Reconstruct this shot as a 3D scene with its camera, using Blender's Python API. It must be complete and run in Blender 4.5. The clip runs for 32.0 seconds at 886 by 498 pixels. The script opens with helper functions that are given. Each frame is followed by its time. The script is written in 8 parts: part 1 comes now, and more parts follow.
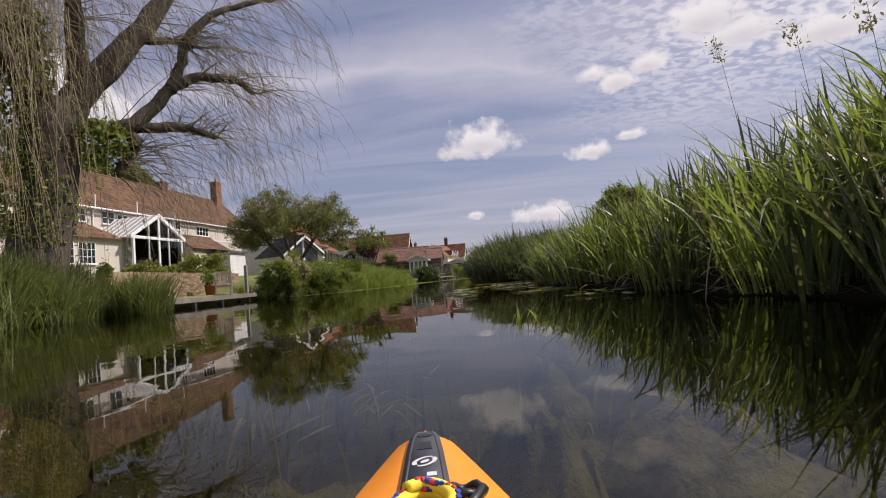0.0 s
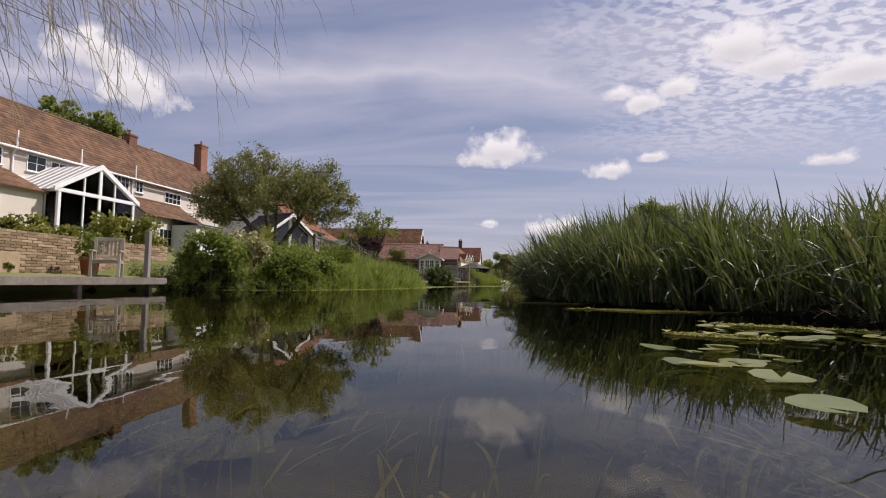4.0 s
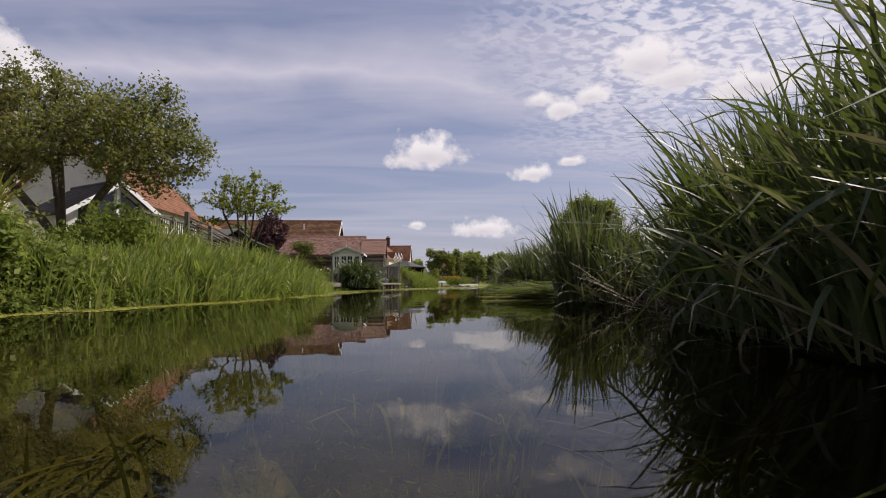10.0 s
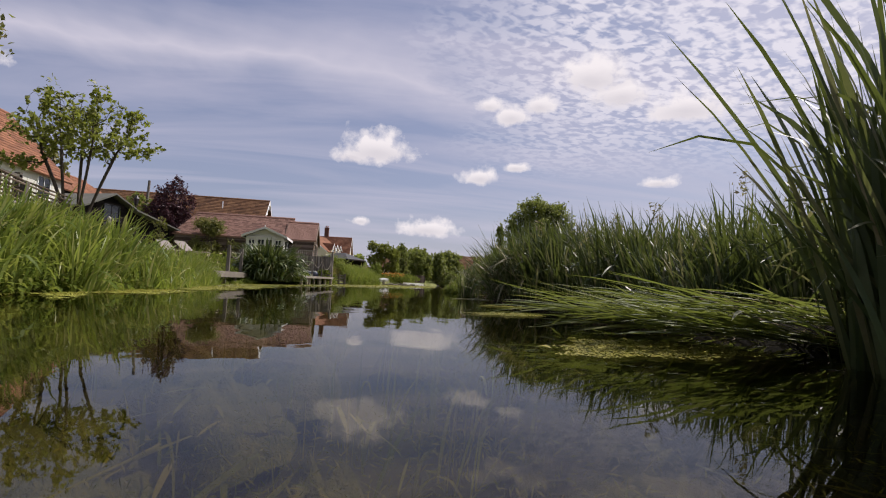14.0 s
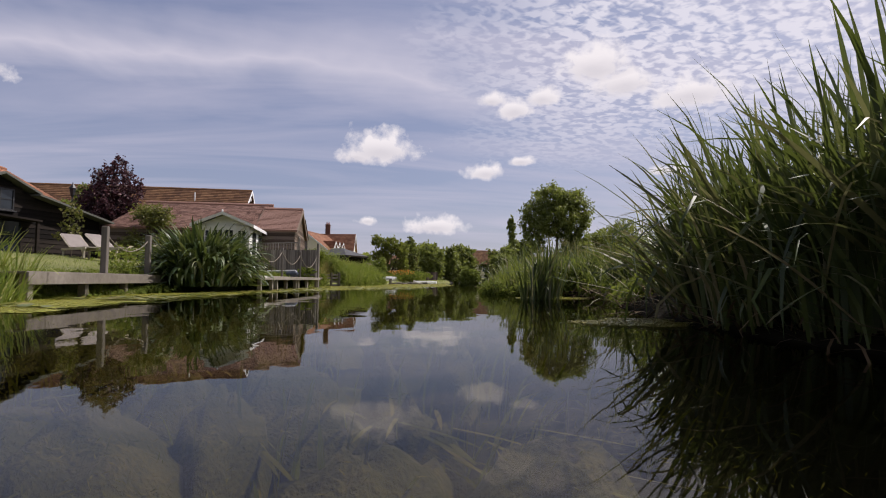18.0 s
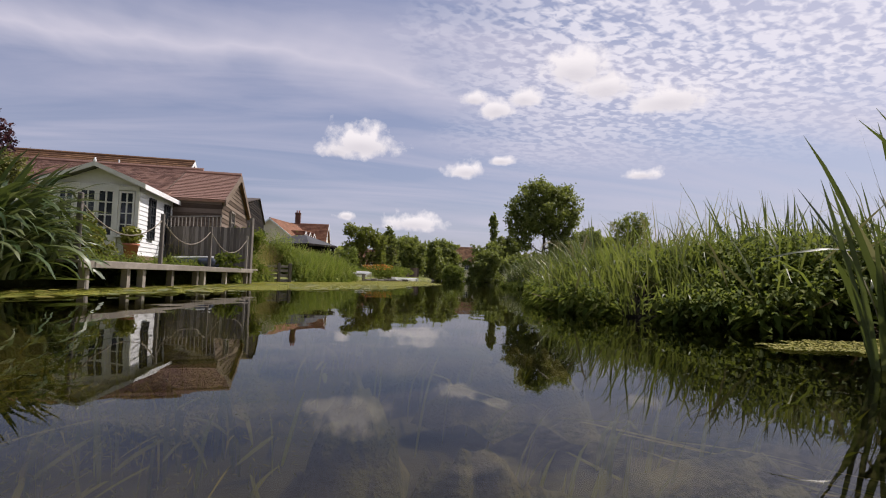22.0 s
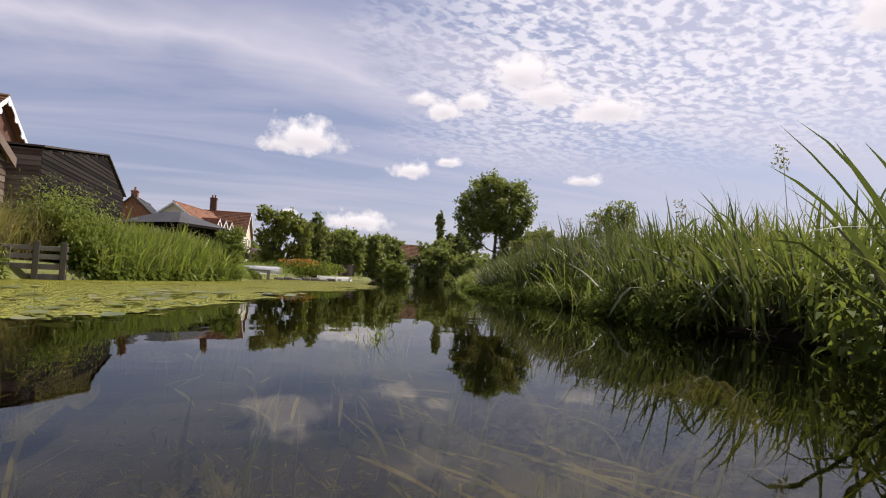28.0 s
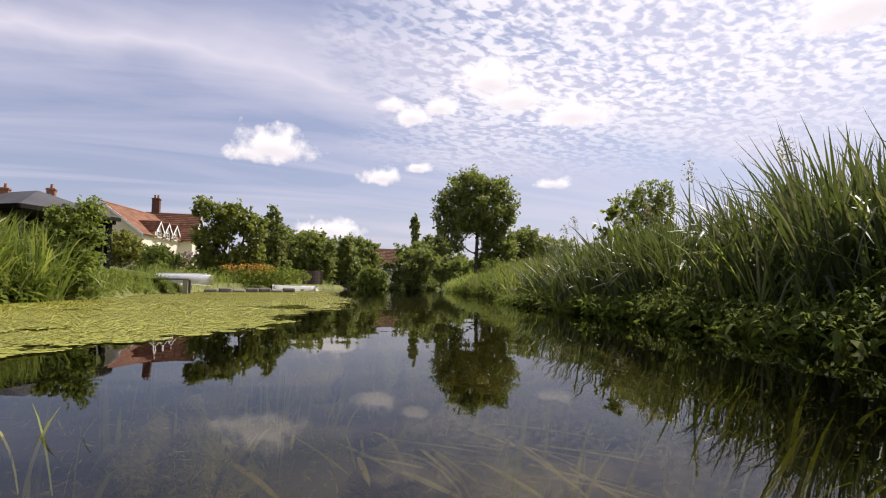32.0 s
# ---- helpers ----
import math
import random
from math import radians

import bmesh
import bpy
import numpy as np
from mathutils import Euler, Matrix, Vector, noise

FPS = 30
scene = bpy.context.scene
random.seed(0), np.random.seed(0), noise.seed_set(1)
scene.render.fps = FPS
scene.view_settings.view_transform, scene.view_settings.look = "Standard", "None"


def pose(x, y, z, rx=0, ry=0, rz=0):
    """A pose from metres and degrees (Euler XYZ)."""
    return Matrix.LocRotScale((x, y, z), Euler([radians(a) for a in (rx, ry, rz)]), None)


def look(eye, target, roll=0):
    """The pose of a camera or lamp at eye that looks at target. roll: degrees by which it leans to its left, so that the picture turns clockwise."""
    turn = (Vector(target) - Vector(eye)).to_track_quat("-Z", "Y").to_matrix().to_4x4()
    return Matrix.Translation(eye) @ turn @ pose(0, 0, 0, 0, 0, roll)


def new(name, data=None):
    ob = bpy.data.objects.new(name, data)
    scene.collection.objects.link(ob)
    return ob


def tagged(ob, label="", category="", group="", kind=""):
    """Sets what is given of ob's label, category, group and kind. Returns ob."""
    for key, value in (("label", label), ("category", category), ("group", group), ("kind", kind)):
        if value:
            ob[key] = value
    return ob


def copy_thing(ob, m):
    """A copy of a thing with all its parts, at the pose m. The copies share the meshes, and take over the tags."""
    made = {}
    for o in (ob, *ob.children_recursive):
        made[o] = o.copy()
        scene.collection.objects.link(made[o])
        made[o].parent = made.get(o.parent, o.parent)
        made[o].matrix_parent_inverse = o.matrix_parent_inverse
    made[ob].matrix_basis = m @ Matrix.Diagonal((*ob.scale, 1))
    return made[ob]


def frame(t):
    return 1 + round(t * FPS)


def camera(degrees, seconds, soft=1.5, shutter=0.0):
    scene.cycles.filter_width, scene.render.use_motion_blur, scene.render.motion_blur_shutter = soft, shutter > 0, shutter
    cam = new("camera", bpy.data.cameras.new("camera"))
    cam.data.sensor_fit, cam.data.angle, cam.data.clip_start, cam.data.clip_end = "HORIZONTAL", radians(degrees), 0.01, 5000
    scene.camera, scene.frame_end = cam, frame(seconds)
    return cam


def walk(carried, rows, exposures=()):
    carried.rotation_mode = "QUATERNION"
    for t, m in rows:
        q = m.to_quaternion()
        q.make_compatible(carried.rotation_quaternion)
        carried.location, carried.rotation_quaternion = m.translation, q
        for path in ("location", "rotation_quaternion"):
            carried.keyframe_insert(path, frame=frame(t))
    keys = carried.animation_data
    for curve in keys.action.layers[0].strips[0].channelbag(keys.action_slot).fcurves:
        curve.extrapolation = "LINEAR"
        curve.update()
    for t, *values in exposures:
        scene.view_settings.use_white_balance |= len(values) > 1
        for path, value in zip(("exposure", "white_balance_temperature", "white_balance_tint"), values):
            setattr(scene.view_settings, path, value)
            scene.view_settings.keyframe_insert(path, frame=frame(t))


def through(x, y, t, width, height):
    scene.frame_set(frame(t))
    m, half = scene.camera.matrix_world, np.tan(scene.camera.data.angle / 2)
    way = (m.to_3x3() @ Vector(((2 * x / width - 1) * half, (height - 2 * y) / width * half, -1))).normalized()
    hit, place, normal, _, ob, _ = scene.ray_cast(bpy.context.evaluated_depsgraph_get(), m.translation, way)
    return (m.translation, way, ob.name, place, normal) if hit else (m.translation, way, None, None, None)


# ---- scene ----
cam = camera(82.0, 32.0, soft=1.1)


def aim(x, y, z, yaw, pitch, roll):
    """A pose from yaw to the left of +y, pitch up and roll, in degrees."""
    a, b = radians(yaw), radians(pitch)
    ahead = Vector((-math.sin(a) * math.cos(b), math.cos(a) * math.cos(b), math.sin(b)))
    return look((x, y, z), Vector((x, y, z)) + ahead, roll)


PATH = [
    (0, -0.000, 0.000, 0.320, 2.47, 3.19, -4.69),
    (0.5, -0.168, 1.191, 0.320, 4.37, 3.52, -0.77),
    (1, -0.210, 2.123, 0.320, 2.82, 3.18, -1.76),
    (1.5, -0.213, 2.981, 0.320, 0.55, 3.28, -3.86),
    (2, -0.389, 4.200, 0.320, 1.07, 3.25, -3.14),
    (2.5, -0.665, 5.689, 0.320, 4.07, 3.82, 0.46),
    (4.5, -1.146, 10.041, 0.320, 3.18, 3.67, 1.20),
    (5, -1.192, 11.050, 0.320, 1.46, 3.56, 2.06),
    (5.5, -1.200, 11.993, 0.320, -1.79, 3.86, 1.97),
    (6, -1.260, 12.887, 0.320, -3.90, 3.52, -0.21),
    (6.5, -1.379, 13.971, 0.320, -1.67, 4.04, 0.67),
    (7, -1.442, 14.956, 0.320, -1.43, 3.61, 0.54),
    (7.5, -1.508, 15.818, 0.320, -3.57, 3.74, 0.69),
    (8, -1.461, 16.523, 0.320, -5.39, 3.51, -0.26),
    (8.5, -1.452, 17.618, 0.320, -4.29, 3.57, -1.95),
    (9, -1.472, 18.772, 0.320, -1.56, 3.89, 1.35),
    (9.5, -1.431, 19.731, 0.320, -2.12, 3.59, 0.37),
    (10, -1.408, 20.585, 0.320, -4.47, 3.97, -0.37),
    (10.5, -1.382, 21.477, 0.320, -5.18, 3.57, 0.18),
    (11, -1.365, 22.435, 0.320, -4.37, 3.97, 1.49),
    (11.5, -1.384, 23.189, 0.320, -6.15, 3.81, 2.46),
    (12, -1.296, 23.933, 0.320, -9.90, 4.16, 1.45),
    (12.5, -1.201, 24.716, 0.320, -12.41, 3.79, 3.02),
    (13, -1.151, 25.645, 0.320, -11.06, 4.16, 3.22),
    (13.5, -1.089, 26.651, 0.320, -9.86, 4.17, 4.53),
    (14, -0.996, 27.497, 0.320, -10.89, 3.97, 2.56),
    (14.5, -0.876, 28.395, 0.320, -9.52, 3.66, -0.22),
    (16.5, -0.504, 32.377, 0.320, -9.71, 3.19, 0.88),
    (17, -0.389, 33.444, 0.320, -8.00, 3.69, 1.32),
    (17.5, -0.285, 34.430, 0.320, -7.91, 3.32, 0.04),
    (18, -0.164, 35.359, 0.320, -9.98, 3.59, 0.27),
    (18.5, -0.067, 36.272, 0.320, -11.24, 3.39, 1.95),
    (19, 0.029, 37.216, 0.320, -10.41, 3.61, 1.83),
    (19.5, 0.130, 38.152, 0.320, -9.77, 3.41, -0.48),
    (20, 0.223, 39.043, 0.320, -10.90, 3.45, 0.68),
    (20.5, 0.361, 39.964, 0.320, -12.84, 3.49, -0.84),
    (21, 0.460, 40.873, 0.320, -12.51, 3.13, -3.71),
    (21.5, 0.562, 41.742, 0.320, -10.59, 3.70, 2.10),
    (22, 0.627, 42.480, 0.320, -12.42, 3.34, 1.67),
    (22.5, 0.803, 43.108, 0.320, -15.20, 4.07, 5.18),
    (23, 0.932, 43.618, 0.320, -16.62, 3.67, 2.25),
    (23.5, 1.092, 44.432, 0.320, -15.38, 4.00, 3.68),
    (24, 1.191, 45.010, 0.320, -16.88, 3.82, 6.36),
    (24.5, 1.247, 45.410, 0.320, -20.54, 4.27, 4.47),
    (25, 1.391, 46.217, 0.320, -21.61, 3.54, -0.56),
    (25.5, 1.586, 47.221, 0.320, -17.77, 4.30, 2.76),
    (27.5, 2.696, 50.737, 0.320, -19.50, 3.41, -0.76),
    (28, 2.902, 51.526, 0.320, -18.64, 3.62, 2.55),
    (28.5, 3.131, 52.341, 0.320, -21.35, 3.62, 2.51),
    (29, 3.351, 53.150, 0.320, -24.15, 3.80, 2.57),
    (29.5, 3.542, 53.996, 0.320, -24.55, 3.76, 2.83),
    (30, 3.747, 54.963, 0.320, -21.67, 3.97, 2.29),
    (30.5, 3.905, 55.781, 0.320, -22.08, 3.58, 1.97),
    (31, 4.184, 56.672, 0.320, -23.97, 4.02, 3.57),
    (31.5, 4.255, 57.777, 0.320, -24.94, 3.60, -0.30),
    (32, 4.384, 59.125, 0.320, -21.71, 4.29, 0.75),
]
LIGHT = [(0, -0.08, 6480, 18), (6, 0.02, 6430, 18), (9, -0.05, 6480, 18), (13, 0.05, 6480, 18), (15, 0.0, 6480, 18), (19, 0.02, 6430, 18), (25, 0.12, 6480, 17), (28, 0.2, 6530, 17), (32, 0.38, 6580, 17)]
walk(cam, [(t, aim(*row)) for t, *row in PATH], LIGHT)


# ---- light ----
SUN_AZ, SUN_EL = 72.0, 52.0          # degrees clockwise from +y, and above the horizon


def toward(az, el):
    a, e = radians(az), radians(el)
    return Vector((math.sin(a) * math.cos(e), math.cos(a) * math.cos(e), math.sin(e)))


sun = new("sun", bpy.data.lights.new("sun", "SUN"))
sun.data.energy, sun.data.angle, sun.data.color = 5.0, radians(0.6), (1.0, 0.955, 0.88)
sun.matrix_world = look((0, 0, 60), Vector((0, 0, 60)) - toward(SUN_AZ, SUN_EL))


class Nodes:
    """A small way to write node trees."""

    def __init__(self, tree):
        self.tree = tree
        tree.nodes.clear()

    def add(self, kind, **values):
        n = self.tree.nodes.new(kind)
        for key, value in values.items():
            if key.startswith("in_"):
                n.inputs[int(key[3:])].default_value = value
            else:
                setattr(n, key, value)
        return n

    def link(self, a, b, out=0, into=0):
        self.tree.links.new(a.outputs[out], b.inputs[into])
        return b

    def math(self, op, a, b=None, out=0):
        n = self.add("ShaderNodeMath", operation=op)
        for i, v in enumerate((a, b)):
            if v is None:
                continue
            if isinstance(v, (int, float)):
                n.inputs[i].default_value = v
            else:
                self.tree.links.new(v, n.inputs[i])
        return n.outputs[0]

    def ramp(self, fac, stops, mode="LINEAR"):
        n = self.add("ShaderNodeValToRGB")
        n.color_ramp.interpolation = mode
        while len(n.color_ramp.elements) < len(stops):
            n.color_ramp.elements.new(0.5)
        for e, (p, c) in zip(n.color_ramp.elements, stops):
            e.position, e.color = p, (*c, 1) if len(c) == 3 else c
        self.tree.links.new(fac, n.inputs[0])
        return n.outputs[0]

    def mix(self, fac, a, b, blend="MIX"):
        n = self.add("ShaderNodeMix", data_type="RGBA", blend_type=blend)
        for i, v in ((0, fac), (6, a), (7, b)):
            if isinstance(v, (int, float)):
                n.inputs[i].default_value = v
            elif isinstance(v, tuple):
                n.inputs[i].default_value = (*v, 1) if len(v) == 3 else v
            else:
                self.tree.links.new(v, n.inputs[i])
        return n.outputs[2]


# sky: clear air, high streaks, a field of small ripples and a few heaps of cloud
world = bpy.data.worlds.new("sky")
scene.world = world
world.use_nodes = True
W = Nodes(world.node_tree)
sky = W.add("ShaderNodeTexSky", sky_type="NISHITA", sun_disc=False, sun_elevation=radians(SUN_EL), sun_rotation=radians(SUN_AZ))
sky.air_density, sky.dust_density, sky.ozone_density = 1.0, 1.6, 1.6
coord = W.add("ShaderNodeTexCoord")
sep = W.add("ShaderNodeSeparateXYZ")
W.link(coord, sep, 0, 0)
dx, dy, dz = sep.outputs
up = W.math("MAXIMUM", dz, 0.0)
den = W.math("ADD", up, 0.12)
comb = W.add("ShaderNodeCombineXYZ")
W.tree.links.new(W.math("DIVIDE", dx, den), comb.inputs[0])
W.tree.links.new(W.math("DIVIDE", dy, den), comb.inputs[1])


def sky_noise(scale, detail, rough, stretch=(1, 1, 1), turn=0.0, distort=0.0):
    m = W.add("ShaderNodeMapping")
    m.inputs["Scale"].default_value, m.inputs["Rotation"].default_value = stretch, (0, 0, radians(turn))
    W.link(comb, m)
    n = W.add("ShaderNodeTexNoise")
    n.inputs["Scale"].default_value, n.inputs["Detail"].default_value, n.inputs["Roughness"].default_value, n.inputs["Distortion"].default_value = scale, detail, rough, distort
    W.link(m, n)
    return n.outputs[0]


veil = W.ramp(sky_noise(1.0, 7, 0.55, (0.42, 2.1, 1), -16, 0.7), [(0.38, (0, 0, 0)), (0.72, (0.7, 0.7, 0.7))])
# one broad feathered streak of ice cloud across the left of the sky
warp = sky_noise(0.9, 5, 0.55, (1, 1, 1), 0, 0.3)
px, py = comb.inputs[0].links[0].from_socket, comb.inputs[1].links[0].from_socket
across = W.math("ADD", W.math("SUBTRACT", W.math("MULTIPLY", py, 0.985), W.math("MULTIPLY", px, 0.17)), W.math("MULTIPLY", W.math("SUBTRACT", warp, 0.5), 0.9))
streak = W.ramp(W.math("ABSOLUTE", W.math("SUBTRACT", across, 1.83)), [(0.0, (0.8, 0.8, 0.8)), (0.07, (0.5, 0.5, 0.5)), (0.26, (0, 0, 0))])
streak = W.math("MULTIPLY", streak, W.ramp(px, [(0.25, (1, 1, 1)), (0.75, (0, 0, 0))]))
cells = W.math("ADD", W.math("MULTIPLY", sky_noise(21.0, 2, 0.5, (1.0, 1.35, 1), -28, 0.35), 0.75), W.math("MULTIPLY", sky_noise(5.0, 2, 0.5, (1.0, 1.6, 1), -20, 0.3), 0.25))
ripple = W.ramp(cells, [(0.43, (0, 0, 0)), (0.56, (1, 1, 1))])
field = W.ramp(W.math("ADD", W.math("MULTIPLY", sky_noise(0.9, 4, 0.55), 0.5), W.math("MULTIPLY", dx, 0.9)), [(0.37, (0, 0, 0)), (0.62, (1, 1, 1))])
high = W.ramp(dz, [(0.20, (0, 0, 0)), (0.34, (1, 1, 1))])
ripples = W.math("MULTIPLY", W.math("MULTIPLY", ripple, field), W.math("MULTIPLY", high, 0.7))
rag = W.add("ShaderNodeTexNoise")
rag.inputs["Scale"].default_value, rag.inputs["Detail"].default_value, rag.inputs["Roughness"].default_value = 26.0, 7, 0.6
W.link(coord, rag)
heap, base_shade = None, None
# azimuth, elevation, half width and half height of each heap of cloud, in degrees
HEAPS = ((2.9, 14.4, 5.2, 2.7), (0.2, 13.6, 3.0, 1.6), (26.8, 22.4, 4.6, 3.2), (29.8, 20.4, 4.2, 2.6), (36.3, 18.6, 4.8, 2.4), (18.0, 18.6, 2.3, 1.9), (15.4, 19.7, 2.0, 1.3), (21.1, 19.7, 2.2, 1.6), (14.8, 12.0, 2.6, 1.5), (9.0, 6.0, 4.0, 1.7), (18.7, 13.2, 2.0, 0.9), (33.7, 11.4, 2.4, 1.0), (1.5, 6.6, 1.6, 0.8),
         (-35.5, 17.5, 4.2, 3.6), (-39, 20, 4, 3), (-58, 24, 8, 5), (62, 24, 7, 4), (-85, 24, 8, 5), (110, 30, 9, 6), (170, 25, 9, 5), (-130, 22, 9, 5))
for az, el, wide, tall in HEAPS:
    c = toward(az, el)
    side = Vector((math.cos(radians(az)), -math.sin(radians(az)), 0))
    rise = side.cross(c)
    offs = []
    for axis, size in ((side, wide), (rise, tall)):
        d = W.add("ShaderNodeVectorMath", operation="DOT_PRODUCT")
        W.link(coord, d)
        d.inputs[1].default_value = axis / math.sin(radians(size))
        offs.append(W.math("SUBTRACT", d.outputs["Value"], axis.dot(c) / math.sin(radians(size))))
    v = W.math("MAXIMUM", offs[1], W.math("MULTIPLY", offs[1], -1.7))     # flatter below
    near = W.add("ShaderNodeVectorMath", operation="DOT_PRODUCT")
    W.link(coord, near)
    near.inputs[1].default_value = c
    facing = W.math("GREATER_THAN", near.outputs["Value"], 0.5)
    far_off = W.math("MULTIPLY", W.math("SUBTRACT", 1.0, facing), 30.0)
    blob = W.math("SUBTRACT", W.math("SUBTRACT", 1.0, W.math("SQRT", W.math("ADD", W.math("POWER", W.math("ABSOLUTE", offs[0]), 2.0), W.math("POWER", v, 2.0)))), far_off)
    heap = blob if heap is None else W.math("MAXIMUM", heap, blob)
    under = W.math("SUBTRACT", W.math("MULTIPLY", W.math("MAXIMUM", blob, 0.0), W.math("SUBTRACT", 0.35, offs[1])), far_off)
    base_shade = under if base_shade is None else W.math("MAXIMUM", base_shade, under)
heap = W.ramp(W.math("ADD", heap, W.math("MULTIPLY", W.math("SUBTRACT", rag.outputs[0], 0.5), 1.9)), [(0.12, (0, 0, 0)), (0.58, (1, 1, 1))])
haze = W.ramp(dz, [(0.0, (0.6, 0.6, 0.6)), (0.16, (0.15, 0.15, 0.15)), (0.5, (0.0, 0.0, 0.0))])
glow = W.add("ShaderNodeVectorMath", operation="DOT_PRODUCT")
W.link(coord, glow)
glow.inputs[1].default_value = toward(SUN_AZ, SUN_EL)
bright = W.math("POWER", W.math("MAXIMUM", glow.outputs["Value"], 0.0), 5.0)
thin = W.mix(0.4, sky.outputs[0], (3.3, 3.7, 5.6))
col = W.mix(veil, thin, (6.3, 6.25, 7.3))
col = W.mix(streak, col, (7.2, 7.1, 7.9))
col = W.mix(haze, col, (6.2, 6.2, 7.0))
col = W.mix(W.math("MULTIPLY", bright, 0.32), col, (10.5, 10.3, 10.6))
col = W.mix(ripples, col, (9.8, 9.7, 10.0))
puff = W.mix(W.ramp(base_shade, [(0.0, (0, 0, 0)), (0.55, (1, 1, 1))]), (10.2, 9.9, 9.7), (6.9, 6.75, 7.0))
col = W.mix(W.math("MULTIPLY", heap, 0.94), col, puff)
bg = W.add("ShaderNodeBackground")
bg.inputs[1].default_value = 0.088
W.tree.links.new(col, bg.inputs[0])
W.link(bg, W.add("ShaderNodeOutputWorld"))


# ---- materials ----
def surface(name, stops, scale=3.0, fine=40.0, rough=0.8, bump=0.3, depth=0.01, stretch=(1, 1, 1), metal=0.0, vary=0.0, island=False, spots=None, coat=0.0, shine=0.5):
    """A procedural surface: broad and fine variation, relief, and a change from piece to piece."""
    m = bpy.data.materials.new(name)
    m.use_nodes = True
    t = Nodes(m.node_tree)
    tc = t.add("ShaderNodeTexCoord")
    mp = t.add("ShaderNodeMapping")
    mp.inputs["Scale"].default_value = stretch
    t.link(tc, mp, 3, 0)
    broad = t.add("ShaderNodeTexNoise")
    broad.inputs["Scale"].default_value, broad.inputs["Detail"].default_value = scale, 5
    grain = t.add("ShaderNodeTexNoise")
    grain.inputs["Scale"].default_value, grain.inputs["Detail"].default_value = fine, 6
    t.link(mp, broad), t.link(mp, grain)
    f = t.math("ADD", t.math("MULTIPLY", broad.outputs[0], 0.6), t.math("MULTIPLY", grain.outputs[0], 0.4))
    if vary:
        if island:
            r = t.add("ShaderNodeNewGeometry").outputs["Random Per Island"]
        else:
            r = t.add("ShaderNodeObjectInfo").outputs["Random"]
        f = t.math("ADD", f, t.math("MULTIPLY", t.math("SUBTRACT", r, 0.5), vary))
    n = len(stops)
    c = t.ramp(f, [(0.3 + 0.4 * i / max(1, n - 1), s) for i, s in enumerate(stops)])
    if spots:
        sp = t.add("ShaderNodeTexNoise")
        sp.inputs["Scale"].default_value, sp.inputs["Detail"].default_value, sp.inputs["Roughness"].default_value = spots[1], 8, 0.7
        t.link(tc, sp, 3, 0)
        c = t.mix(t.ramp(sp.outputs[0], [(spots[2], (0, 0, 0)), (spots[2] + 0.08, (1, 1, 1))]), c, spots[0])
    b = t.add("ShaderNodeBsdfPrincipled")
    t.tree.links.new(c, b.inputs["Base Color"])
    b.inputs["Roughness"].default_value, b.inputs["Metallic"].default_value = rough, metal
    b.inputs["Coat Weight"].default_value, b.inputs["Specular IOR Level"].default_value = coat, shine
    t.tree.links.new(t.math("ADD", rough - 0.08, t.math("MULTIPLY", grain.outputs[0], 0.16)), b.inputs["Roughness"])
    if bump:
        bp = t.add("ShaderNodeBump")
        bp.inputs["Strength"].default_value, bp.inputs["Distance"].default_value = bump, depth
        t.link(grain, bp, 0, "Height")
        t.link(bp, b, 0, "Normal")
    t.link(b, t.add("ShaderNodeOutputMaterial"))
    return m


def foliage(name, stops, through=0.35, rough=0.45, scale=1.2, glow=0.5, shine=0.4):
    """Leaves and blades: colour from leaf to leaf and from place to place, with light that passes through."""
    stops = [(r + 0.17 * g, g, b) for r, g, b in stops]
    m = bpy.data.materials.new(name)
    m.use_nodes = True
    t = Nodes(m.node_tree)
    tc = t.add("ShaderNodeTexCoord")
    n1 = t.add("ShaderNodeTexNoise")
    n1.inputs["Scale"].default_value, n1.inputs["Detail"].default_value = scale, 3
    t.link(tc, n1, 3, 0)
    r = t.add("ShaderNodeNewGeometry").outputs["Random Per Island"]
    f = t.math("ADD", t.math("MULTIPLY", r, 0.72), t.math("MULTIPLY", n1.outputs[0], 0.36))
    k = len(stops)
    c = t.ramp(f, [(0.1 + 0.85 * i / (k - 1), s) for i, s in enumerate(stops)])
    fine = t.add("ShaderNodeTexNoise")
    fine.inputs["Scale"].default_value, fine.inputs["Detail"].default_value = 30, 3
    t.link(tc, fine, 3, 0)
    c = t.mix(t.math("MULTIPLY", fine.outputs[0], 0.45), c, (0.3, 0.3, 0.2), "MULTIPLY")
    b = t.add("ShaderNodeBsdfPrincipled")
    t.tree.links.new(c, b.inputs["Base Color"])
    b.inputs["Roughness"].default_value, b.inputs["Specular IOR Level"].default_value = rough, shine
    tr = t.add("ShaderNodeBsdfTranslucent")
    t.tree.links.new(t.mix(glow, c, (0.42, 0.5, 0.07), "MIX"), tr.inputs[0])
    mx = t.add("ShaderNodeMixShader")
    mx.inputs[0].default_value = through
    t.link(b, mx, 0, 1), t.link(tr, mx, 0, 2)
    t.link(mx, t.add("ShaderNodeOutputMaterial"))
    return m


